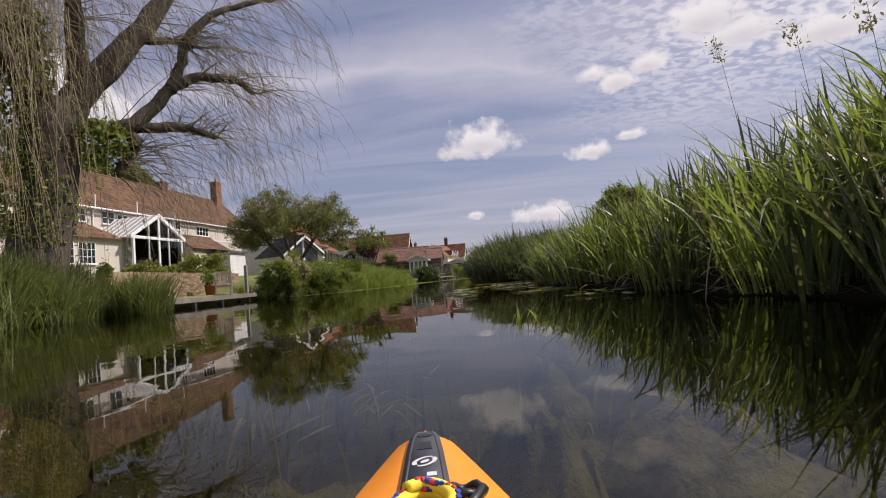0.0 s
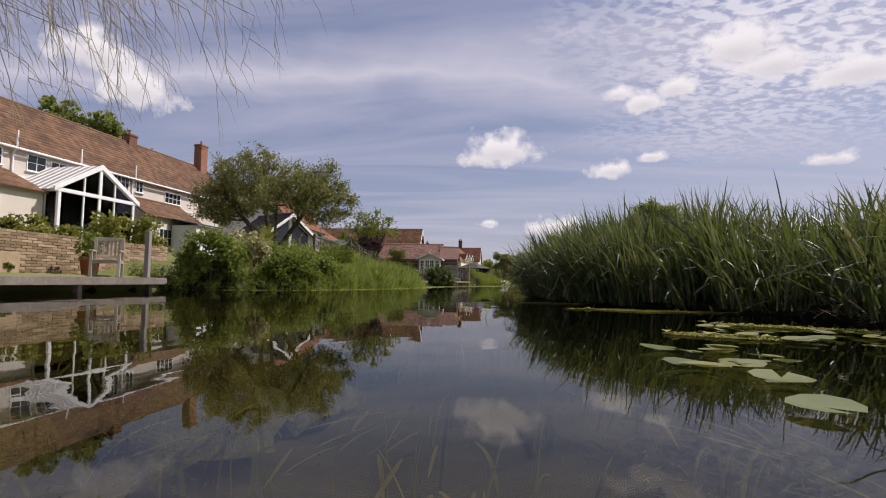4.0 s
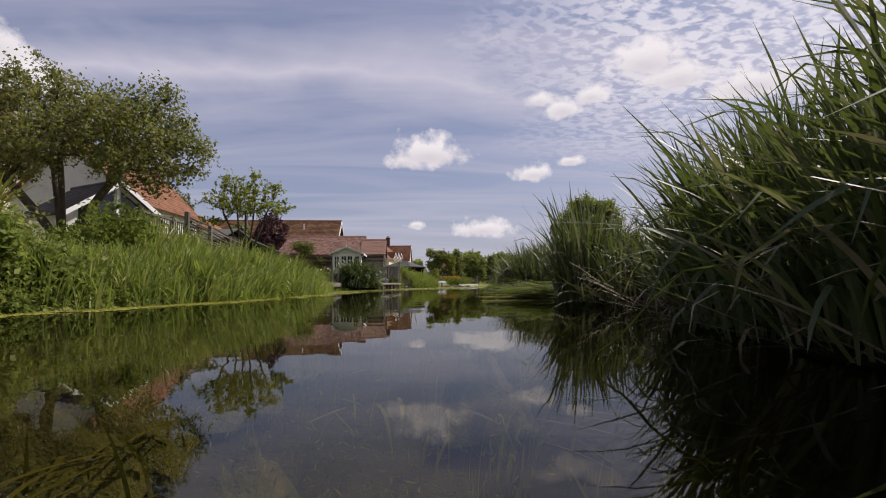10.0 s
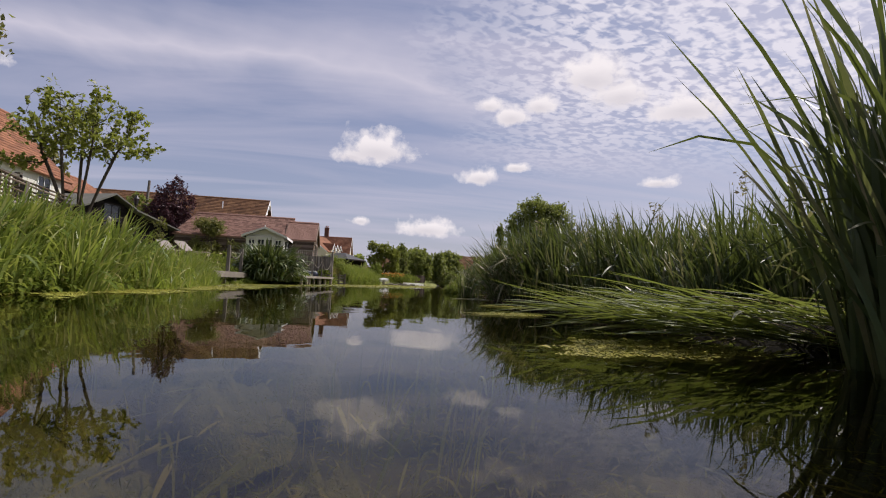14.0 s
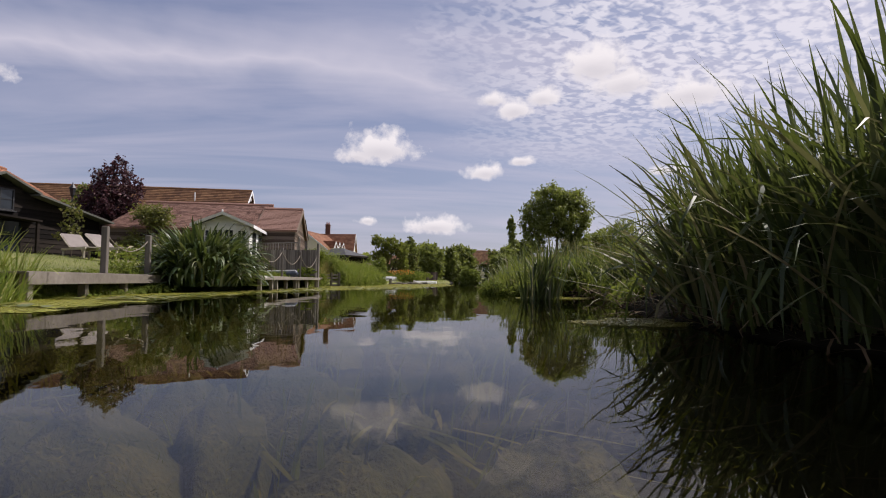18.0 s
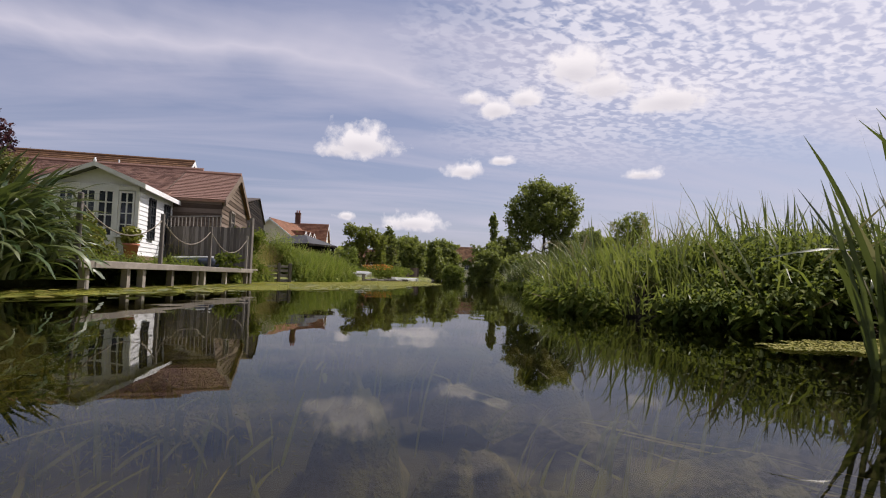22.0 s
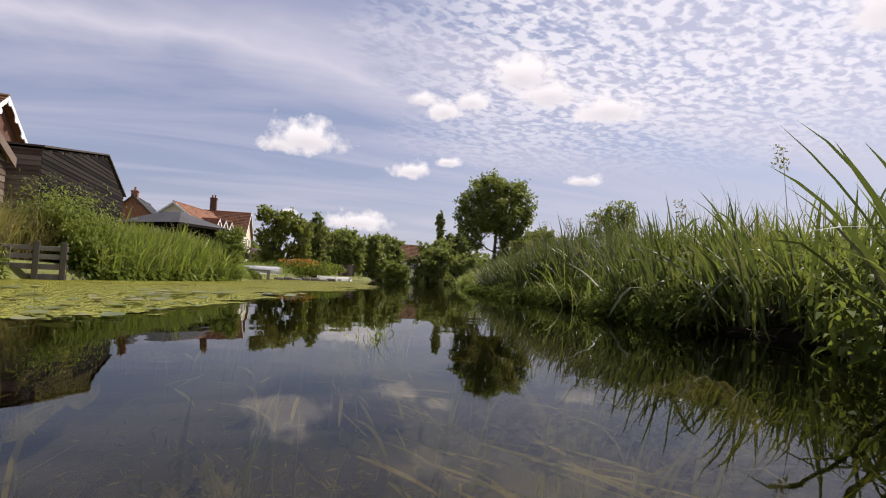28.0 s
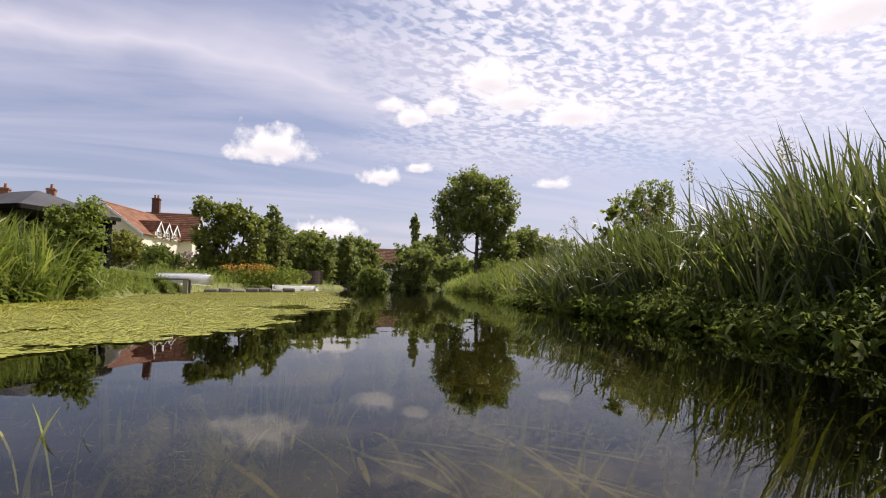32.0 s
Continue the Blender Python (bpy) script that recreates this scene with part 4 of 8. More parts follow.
gx = spaced(-900, 900, -16, 22, 0.35, 46)
gy = spaced(-700, 1500, -6, 112, 0.5, 70)
X, Y = np.meshgrid(gx, gy)
Z = ground_height(X, Y)
nx, ny = len(gx), len(gy)
quad = (np.arange(ny - 1)[:, None] * nx + np.arange(nx - 1)[None]).ravel()
ground = sheet("ground", np.stack([X, Y, Z], 2).reshape(-1, 3), np.stack([quad, quad + 1, quad + nx + 1, quad + nx], 1), EARTH, smooth=True)
ground.data.materials.append(SILT)
ground.data.materials.append(SHADEMUD)
cz = Z.ravel()[quad]
cx_, cy_ = X.ravel()[quad], Y.ravel()[quad]
# ground under the reeds: mud coloured near black to stand for their shade
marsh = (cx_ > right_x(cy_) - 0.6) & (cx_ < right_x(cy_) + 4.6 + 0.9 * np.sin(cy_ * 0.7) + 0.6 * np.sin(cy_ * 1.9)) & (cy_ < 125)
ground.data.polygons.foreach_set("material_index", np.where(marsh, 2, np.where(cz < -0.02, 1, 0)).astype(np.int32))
tagged(ground, "grassy river banks and a dark silty river bed", "ground", kind="structure")
wy = np.concatenate([np.arange(-60, 130, 4.0), np.arange(130, 260, 13.0)])
wv, wf = [], []
for i, y in enumerate(wy):
    wv += [(float(left_x(y)) - 1.2, y, 0.0), (float(right_x(y)) + 1.2, y, 0.0)]
    if i:
        wf.append((2 * i - 2, 2 * i - 1, 2 * i + 1, 2 * i))
river = tagged(sheet("water", wv, wf, WATER), "still dark river water that mirrors sky and banks", "water", kind="structure")


def on_ground(x, y):
    return float(ground_height(np.array(x, float), np.array(y, float)))


# ---- reeds and rough growth on the marsh side ----
def bed(n, y0, y1, d0, d1, side=1, power=1.0):
    """Root places in a strip along a bank, from d0 to d1 metres behind the water's edge."""
    y = rng.uniform(y0, y1, n)
    d = d0 + (d1 - d0) * rng.random(n) ** power
    x = right_x(y) + d if side > 0 else left_x(y) - d
    z = np.maximum(ground_height(x, y), -0.25)
    return np.stack([x, y, z], 1)


def clumped(p, size, keep=0.45):
    """Thins root places into tussocks."""
    v = np.array([noise.noise((a / size, b / size, 3.1)) for a, b in p[:, :2]])
    return p[v > np.quantile(v, 1 - keep)]


def stuff(ob, label, category):
    return tagged(ob, label, category, kind="stuff")


def reed_blades(name, base, h, w, way, lean, bend, material, kinked=0.16, steps=7, parent=None):
    """Strap leaves from their roots: each leans along its way, arches, twists, and some are broken over."""
    n = len(base)
    s = np.linspace(0, 1, steps + 1)
    tilt = lean[:, None] + bend[:, None] * s[None] ** 1.9
    broken = rng.random(n) < kinked
    at = rng.uniform(0.45, 0.85, n)
    tilt = tilt + np.where(broken, rng.uniform(0.7, 1.9, n), 0)[:, None] / (1 + np.exp(-(s[None] - at[:, None]) * 26))
    ds = 1.0 / steps
    mid = (tilt[:, 1:] + tilt[:, :-1]) / 2
    out = np.concatenate([np.zeros((n, 1)), np.cumsum(np.sin(mid) * ds, 1)], 1)
    up = np.concatenate([np.zeros((n, 1)), np.cumsum(np.cos(mid) * ds, 1)], 1)
    line = base[:, None, :] + h[:, None, None] * np.concatenate([way[:, None, :] * out[:, :, None], up[:, :, None]], 2)
    line[:, 1:, 2] = np.maximum(line[:, 1:, 2], 0.012 + 0.03 * rng.random((n, 1)))
    face = np.arctan2(way[:, 1], way[:, 0]) + rng.normal(np.pi / 2, 0.6, n)
    face = face[:, None] + rng.normal(0, 0.7, n)[:, None] * s[None]
    across = np.stack([np.cos(face), np.sin(face), 0.25 * np.sin(face * 2)], 2)
    taper = np.clip(np.minimum(0.6 + 1.4 * s, 1.0) * np.sqrt(np.maximum(1.0 - s ** 3.0, 0)), 0.03, 1)
    half = (w[:, None] * taper[None])[:, :, None] * across * 0.5
    verts = np.stack([line - half, line + half], 2).reshape(-1, 3)
    k = (steps + 1) * 2
    q = np.array([[2 * i, 2 * i + 1, 2 * i + 3, 2 * i + 2] for i in range(steps)])
    return sheet(name, verts, (np.arange(n)[:, None, None] * k + q[None]).reshape(-1, 4), material, parent, smooth=True)


def tussocks(name, centres, radius, per, height, width, material, over=0.3, lean=0.30, bend=0.5, kinked=0.16, steps=7):
    """Tufts of strap leaves: each tuft fans out from its own middle; over is the pull toward the river."""
    c = np.asarray(centres, float)
    m = len(c)
    tall = np.broadcast_to(height, m) * rng.uniform(0.8, 1.15, m)
    pick = np.repeat(np.arange(m), per)
    n = len(pick)
    ang, r = rng.uniform(0, 2 * np.pi, n), np.sqrt(rng.random(n))
    off = np.stack([np.cos(ang), np.sin(ang)], 1) * r[:, None]
    base = np.concatenate([c[pick, :2] + off * radius, c[pick, 2:3]], 1)
    tuft = rng.normal(0, 0.6, (m, 2))
    way = off * 0.9 + tuft[pick] + np.array([-over, -0.1 * over]) + rng.normal(0, 0.3, (n, 2))
    way /= np.linalg.norm(way, axis=1)[:, None] + 1e-6
    h = tall[pick] * np.where(rng.random(n) < 0.35, rng.uniform(0.35, 0.75, n), rng.uniform(0.78, 1.08, n))
    ln = 0.03 + np.abs(rng.normal(0, lean, n)) * (0.35 + 0.65 * r)
    bd = np.abs(rng.normal(0, bend, n))
    w = width * rng.uniform(0.6, 1.3, n)
    return reed_blades(name, base, h, w, way, ln, bd, material, kinked, steps)


# height of the reeds along the marsh bank
TALL_Y = [-6, 3, 5, 8, 11.5, 13, 15.8, 17.5, 19, 21, 23, 25, 26.5, 28, 30.5, 32, 35, 36.3, 38.6, 39.8, 41, 43, 47, 50, 53, 56, 60, 62.5, 64.5, 66.5, 70, 110]
TALL_H = [1.5, 1.5, 1.4, 1.2, 1.15, 1.2, 1.25, 1.35, 1.5, 1.55, 1.55, 1.55, 1.35, 1.25, 1.1, 1.15, 1.3, 1.4, 1.5, 1.2, 1.1, 1.1, 0.82, 0.85, 0.95, 1.1, 1.35, 1.45, 1.2, 1.05, 0.95, 1.1]
for y0, y1, d0, d1, gap, per, width, over, mat in (
        (-5, 11.5, 0.0, 3.2, 0.45, 24, 0.028, 0.35, REED), (-5, 11.5, 0.0, 3.2, 0.42, 22, 0.026, 0.35, GRASS), (11.5, 15.4, 0.05, 3.2, 0.33, 24, 0.028, 0.3, REED), (15.4, 21.5, 0.05, 1.2, 0.25, 28, 0.032, 0.75, REED), (15.4, 24.5, 1.2, 3.6, 0.31, 26, 0.034, 0.2, REED), (21.5, 25.2, 0.05, 1.2, 0.25, 28, 0.032, 0.7, REED), (25.2, 28.6, 0.25, 2.2, 0.46, 22, 0.032, 0.3, REED), (24.5, 31, 2.2, 4.2, 0.42, 20, 0.030, 0.2, REED),
        (32.6, 36.2, 0.4, 3.6, 0.29, 24, 0.030, 0.35, REED), (30.6, 32.8, 1.2, 3.6, 0.32, 22, 0.030, 0.3, REED), (36.2, 39.6, 0.15, 3.0, 0.24, 28, 0.034, 0.7, REED), (39.6, 42.6, 0.5, 2.8, 0.34, 22, 0.026, 0.4, SEDGE), (42.6, 46.5, 0.3, 3.0, 0.34, 22, 0.026, 0.4, REED), (46.2, 52.0, 0.6, 3.2, 0.5, 18, 0.026, 0.5, REED), (45.8, 52.0, 0.0, 3.2, 0.30, 22, 0.022, 0.6, SEDGE), (52.0, 57.2, 0.1, 3.4, 0.34, 22, 0.026, 0.6, SEDGE), (52.0, 57.2, 0.5, 3.4, 0.5, 20, 0.028, 0.5, REED), (57.2, 61.5, 0.6, 3.4, 0.32, 22, 0.028, 0.4, REED),
        (61.5, 70, 0.1, 3.4, 0.30, 24, 0.028, 0.5, REED), (70, 84, 0.2, 3.6, 0.45, 20, 0.030, 0.4, SEDGE), (84, 108, 0.1, 4.0, 0.8, 22, 0.045, 0.3, GRASS)):
    m = int((y1 - y0) * (d1 - d0) / gap ** 2)
    p = bed(m, y0, y1, d0, d1, 1, 1.15)
    edge = np.clip((p[:, 0] - right_x(p[:, 1])) / 1.4, 0, 1)
    patch = np.array([noise.noise((a / 0.9, b / 0.9, 9.0)) for a, b in p[:, :2]])
    low = np.interp(p[:, 1], [44.5, 46.5, 55, 58], [0, 1, 1, 0])   # here the bed slopes back from a low front
    back = np.clip((p[:, 0] - right_x(p[:, 1])) / 3.2, 0, 1)
    tall = np.interp(p[:, 1], TALL_Y, TALL_H) * ((0.66 + 0.42 * edge) * (1 - low) + (0.40 + 0.85 * back) * low + 0.28 * patch)
    stuff(tussocks("reed_bed", p, 0.17, per, tall, width, mat, over, 0.32, 0.66, 0.24), "tufts of tall green reeds with arching blades at the water's edge", "reeds")
# lone tufts that stand out from the bed
for x, y, rx, ry, m, h, width, mat in ((1.8, 29.3, 0.5, 0.4, 17, 1.8, 0.036, REED), (2.3, 28.0, 0.5, 0.6, 7, 1.35, 0.032, REED), (2.0, 26.4, 0.4, 0.5, 7, 1.6, 0.034, REED), (3.15, 44.0, 0.32, 0.28, 7, 1.12, 0.034, REED), (5.2, 43.6, 0.7, 0.8, 14, 1.5, 0.028, REED), (5.3, 47.2, 0.35, 0.3, 7, 1.3, 0.030, REED), (5.3, 50.6, 0.5, 0.5, 8, 1.3, 0.028, SEDGE), (9.2, 61.6, 0.5, 0.6, 10, 1.6, 0.03, REED), (1.0, 19.6, 0.5, 0.9, 10, 1.5, 0.036, REED), (1.1, 23.0, 0.4, 0.8, 9, 1.6, 0.036, REED), (2.9, 37.6, 0.5, 0.6, 9, 1.75, 0.036, REED)):
    a, r = rng.uniform(0, 2 * np.pi, m), np.sqrt(rng.random(m))
    c = np.stack([x + rx * r * np.cos(a), y + ry * r * np.sin(a), np.full(m, -0.05)], 1)
    stuff(tussocks("reed_tuft", c, 0.14, 34 if y < 42 else 24, h, width, mat, 0.15, 0.24, 0.42), "tall tuft of broad green reeds standing in the water", "reeds")
# long blades that arch out over the water from behind the edge
for y0, y1, m, h in ((16.2, 19.5, 26, 1.35), (19.5, 24.0, 34, 1.3), (36.6, 39.4, 26, 1.35), (52, 57, 16, 1.2), (61, 70, 24, 1.2), (12, 16, 14, 1.1)):
    stuff(tussocks("arching_reeds", bed(m, y0, y1, 0.0, 0.5, 1), 0.2, 12, h, 0.030, REED, 1.6, 0.45, 0.75, 0.3), "long reed blades arching out over the water", "reeds")
# broken and fallen blades that hang over the water
for y0, y1, n, mat in ((13, 25, 130, REEDPALE), (16, 24, 90, REED), (37, 42, 30, REEDPALE), (36.4, 39.4, 80, REEDPALE), (26, 30, 24, REEDPALE), (42, 56, 24, REEDPALE), (56, 70, 40, REEDPALE), (0, 10, 50, REEDPALE)):
    p = bed(n, y0, y1, -0.1, 0.6, 1)
    p[:, 2] += rng.uniform(0.05, 0.6, n)
    stuff(blades("fallen_reeds", p, 0.95, 0.028, mat, 0.35, 0.5, (-1, -0.15), 6, spread=0.9, least=0.75), "bent pale reed blades drooping over the water", "reeds")
# dead litter along the foot of the bed
for y0, y1, n in ((-4, 25, 1500), (25, 46, 1400), (46, 72, 1100)):
    p = bed(n, y0, y1, -0.15, 0.9, 1)
    p[:, 2] = np.maximum(p[:, 2], 0.01) + rng.uniform(0, 0.12, n)
    stuff(blades("reed_litter", p, 0.5, 0.018, LITTER, 0.3, 0.3, None, 4, least=1.15), "brown dead reed litter at the water's edge", "reeds")
# the swathe of reeds that has gone over and lies on the water
m = 34
c = np.stack([rng.uniform(1.25, 2.4, m), rng.uniform(29.9, 31.7, m), rng.uniform(0.02, 0.2, m)], 1)
n = m * 14
base = np.repeat(c, 14, 0) + rng.normal(0, 0.12, (n, 3)) * np.array([1, 1, 0.1])
way = np.array([-1.0, 0.05]) + rng.normal(0, 0.26, (n, 2))
way /= np.linalg.norm(way, axis=1)[:, None]
stuff(reed_blades("flattened_reeds", base, rng.uniform(0.6, 1.25, n), rng.uniform(0.024, 0.044, n), way, rng.uniform(1.25, 1.5, n), rng.uniform(0.05, 0.4, n), SEDGE, 0.03), "flattened mat of bent reeds lying on the water", "reeds")
p = np.stack([rng.uniform(1.2, 2.4, 60), rng.uniform(26.8, 28.9, 60), rng.uniform(0.02, 0.2, 60)], 1)
stuff(blades("flattened_reeds", p, 1.0, 0.026, REEDPALE, 0.3, 0.4, (-0.6, -0.5), 5, spread=1.0, least=0.85), "tangle of flattened pale reeds at the water's edge", "reeds")
for y0, y1, n in ((44, 56, 500), (56, 70, 2300), (70, 84, 1100), (0, 10, 500)):
    p = clumped(bed(n * 2, y0, y1, 1.2, 6.0, 1), 1.4, 0.5)
    stuff(blades("seeding_grass", p, 1.35, 0.012, DRYGRASS, 0.14, 0.3, None, 4), "straw-green seeding grasses behind the reeds", "grass")
for y0, y1, d0, d1, n, h, size in ((41.2, 48, 0.0, 1.8, 700, 0.5, 0.12), (45.4, 52.4, -0.25, 2.2, 3200, 0.5, 0.12), (51.8, 57, -0.2, 1.2, 900, 0.55, 0.10), (56.5, 61.5, -0.25, 0.9, 800, 0.5, 0.10), (61, 72, -0.25, 0.6, 700, 0.45, 0.11), (72, 92, -0.1, 1.8, 1400, 0.9, 0.15), (61, 70, -0.5, 0.1, 420, 0.35, 0.12)):
    q = clumped(bed(int(n * 1.25), y0, y1, d0, d1, 1), 1.1, 0.8)
    q[:, 2] = np.maximum(q[:, 2], 0.0)
    patch = np.array([noise.noise((a / 1.3, b / 1.3, 4.0)) for a, b in q[:, :2]])
    top = h * (0.6 + 0.4 * np.clip((q[:, 0] - right_x(q[:, 1]) + 0.2) / 1.2, 0, 1) + 0.35 * patch)
    stuff(herbs("bank_herbs", q, top, size, HERB), "leafy green water plants along the bank", "plants")
for y0, y1, n, mat in ((43, 57, 900, SEDGE), (57, 74, 1300, GRASS), (84, 108, 1600, GRASS)):
    q = clumped(bed(n, y0, y1, -0.1, 1.6, 1), 0.9, 0.5)
    stuff(blades("bank_grass", q, 0.95, 0.02, mat, 0.3, 0.7, (-0.4, -0.1), 5, spread=1.0), "bright arching grasses among the water plants", "grass")


def plumes(places, h):
    """Feathery seed heads on long stalks."""
    bm = bmesh.new()
    tips = []
    for x, y in places:
        z = max(0.1, on_ground(x, y))
        hh = h * rng.uniform(0.85, 1.12)
        a, e = Vector((x, y, z)), Vector((x - 0.16 + rng.normal(0, 0.07), y + rng.normal(0, 0.08), z + hh))
        tube([a, a.lerp(e, 0.6) + Vector((0.03, 0, 0)), e], [0.005, 0.004, 0.002], 4, bm)
        for k in range(60):
            u = rng.random()
            tips.append(e + Vector((rng.normal(-0.05 * (1 - u), 0.05), rng.normal(0, 0.05), -0.30 * u + 0.04)))
    root = thing("reed_plumes", pose(0, 0, 0), "feathery purple-brown seed heads on thin stalks", "grass", kind="stuff")
    part("stalks", bm, DRYGRASS, root)
    leaves("seed_heads", tips, 0.022, PLUME, root, long=2.6)


plumes([(3.9 + rng.normal(0, 0.5), y) for y in (3.2, 4.6, 5.4, 6.0)], 2.5)
plumes([(right_x(y) + 1.2 + rng.normal(0, 0.4), y) for y in (31, 32.3, 33.0, 34, 35.5, 37)], 1.6)
plumes([(right_x(y) + 1.6 + rng.normal(0, 0.4), y) for y in (52.5, 56, 58, 60.5, 61.5, 63, 64.5, 66, 67.2, 68.5, 69.5, 72)], 1.75)

# ---- growth on the garden side ----
for y0, y1, d0, d1, n, h, w, mat in (
        (-8, 10.0, -0.6, 2.6, 4200, 1.2, 0.026, SEDGE), (9.5, 14.6, -0.6, 1.8, 4200, 1.4, 0.026, SEDGE), (13.3, 14.7, -1.9, -0.6, 1100, 1.5, 0.022, SEDGE), (27.5, 33, -0.15, 1.6, 2600, 0.7, 0.022, GRASS), 
        (41.0, 43.2, -0.4, 0.4, 700, 0.75, 0.018, GRASS), (59.5, 62.4, 0.0, 2.6, 2200, 1.0, 0.014, DRYGRASS), (62.4, 64.6, 0.75, 2.6, 2400, 1.12, 0.014, DRYGRASS), (64.4, 68.8, -0.1, 2.0, 3600, 1.1, 0.022, GRASS), (66, 70, 1.0, 3.5, 1200, 1.15, 0.02, DRYGRASS), (70, 80, 0.1, 2.4, 2400, 0.32, 0.018, GRASS), (80, 110, 0, 3, 2400, 0.6, 0.02, GRASS), (60, 65, 1.0, 3.4, 900, 1.5, 0.012, DRYGRASS)):
    p = clumped(bed(int(n * 1.2), y0, y1, d0, d1, -1), 0.8, 0.83)
    stuff(blades("bank_grass", p, h, w, mat, 0.22, 0.62, (0.35, -0.1), 5, spread=1.0), "tall bright green grasses along the garden bank", "grass")
for y0, y1, d0, d1, gap, per, h, width, mat in ((30.5, 37.6, -0.15, 1.2, 0.25, 20, 0.98, 0.036, GRASS), (31, 37.8, 1.1, 3.0, 0.28, 20, 1.28, 0.036, GRASS), (37.4, 39.6, -0.25, 1.3, 0.30, 18, 0.78, 0.032, GRASS), (39.4, 42.2, -0.3, 1.2, 0.34, 18, 0.62, 0.024, GRASS), (27.5, 31, 0.0, 1.6, 0.34, 18, 0.6, 0.022, GRASS), (66.0, 70.2, -0.1, 2.0, 0.28, 22, 1.15, 0.028, GRASS), (41.6, 44.0, -0.2, 0.7, 0.26, 20, 0.85, 0.02, GRASS)):
    p = bed(int((y1 - y0) * (d1 - d0) / gap ** 2), y0, y1, d0, d1, -1)
    patch = np.array([noise.noise((a / 0.9, b / 0.9, 6.0)) for a, b in p[:, :2]])
    stuff(tussocks("bank_grass", p, 0.16, per, h * (0.95 + 0.35 * patch), width, mat, -0.35, 0.28, 1.0, 0.16, 7), "tall bright green grasses along the garden bank", "grass")
for y0, y1, d0, d1, n, h, size, mat in ((22.6, 25.5, -0.1, 1.0, 420, 0.4, 0.09, HERB), (25, 33, -0.1, 1.5, 1700, 0.5, 0.09, HERB), (26, 33, 0.8, 2.6, 480, 0.75, 0.10, SHRUB), (33, 41, -0.15, 0.9, 700, 0.45, 0.12, HERB), (-6, 12, -0.3, 1.6, 900, 0.6, 0.13, HERB), (59.5, 62.4, -0.1, 1.6, 620, 0.8, 0.13, HERB), (64.2, 65.4, 0.0, 1.3, 700, 1.4, 0.13, SHRUB), (64.5, 69, -0.2, 1.2, 520, 0.6, 0.14, HERB), (70.5, 80, 0, 2, 700, 0.28, 0.11, HERB), (47.8, 50, -0.3, 0.8, 420, 0.3, 0.10, HERB), (43.6, 48.5, -0.1, 0.7, 420, 0.14, 0.08, HERB), (52, 59.5, -0.2, 0.6, 700, 0.36, 0.11, HERB), (52.5, 59, -0.3, 0.2, 260, 0.3, 0.11, HERB)):
    q = bed(n, y0, y1, d0, d1, -1)
    q[:, 2] = np.maximum(q[:, 2], 0)
    top = h * (0.6 + 0.4 * np.clip((left_x(q[:, 1]) - q[:, 0] + 0.3) / 1.2, 0, 1)) * (1 + 0.4 * np.array([noise.noise((a / 1.1, b / 1.1, 2.0)) for a, b in q[:, :2]]))
    stuff(herbs("bank_herbs", q, top, size, mat), "leafy green plants along the garden bank", "plants")
# lawn
p = bed(5200, 41.5, 57, 1.6, 7.5, -1)
stuff(blades("lawn", p, 0.06, 0.012, GRASS, 0.3, 0.3, None, 2), "short mown lawn between deck and barn", "lawn")


# ---- floating weed ----
def weed_mat(cx, cy, rx, ry, label, seed, turn=0.0, size=0.05, z=0.005):
    """A floating mat of small leaves with a ragged, broken edge."""
    r = np.random.default_rng(seed)
    root = thing("duckweed_mat", pose(cx, cy, z, 0, 0, turn), label, "floating weed", kind="stuff")
    n = int(min(40000, rx * ry * math.pi * 2.6 / (size * size)))
    t, s = r.uniform(0, 2 * np.pi, n), np.sqrt(r.random(n)) * 1.25
    edge = 1 + 0.16 * np.sin(3 * t + seed) + 0.12 * np.sin(7 * t + 2 * seed) + 0.07 * np.sin(17 * t + seed * 3)
    c = np.stack([rx * s * np.cos(t), ry * s * np.sin(t), r.random(n) * 0.006], 1)
    torn = np.array([noise.noise((cx + a / 0.45, cy + b / 0.45, seed * 1.7)) for a, b in c[:, :2]])
    keep = s / edge + 0.42 * torn < 0.92
    c = c[keep & (torn < 0.42)]
    leaves("mat", c, size, LILY, root, up=14, long=1.15)
    k = max(6, int(rx * ry * 5))
    t, s = r.uniform(0, 2 * np.pi, k), np.sqrt(r.random(k)) * 1.1
    leaves("pads", np.stack([rx * s * np.cos(t), ry * s * np.sin(t), np.full(k, 0.012)], 1), 0.06, LILY, root, up=7, long=1.3)
    return root


GREEN = "yellow-green floating duckweed on the still water"
for i, (cx, cy, rx, ry, turn, n) in enumerate((
        (1.2, 7.8, 0.55, 0.30, 10, 40), (0.9, 10.2, 0.5, 0.16, -15, 40), (1.9, 9.2, 0.5, 0.12, 0, 40), (1.15, 15.5, 0.9, 0.26, -14, 60), (0.4, 17.5, 0.75, 0.26, 6, 60), (1.3, 13.3, 0.6, 0.14, -25, 30), (0.5, 12.4, 0.45, 0.14, -30, 30),
        (0.75, 30.15, 0.7, 0.42, 12, 60), (1.6, 35.4, 0.4, 0.2, -30, 60), (1.9, 39.0, 0.5, 0.35, 10, 40), (3.7, 44.6, 0.7, 0.5, 0, 40), (0.9, 33.2, 0.5, 0.3, 20, 40))):
    weed_mat(cx, cy, rx, ry, GREEN, 3 + i, turn, 0.02)
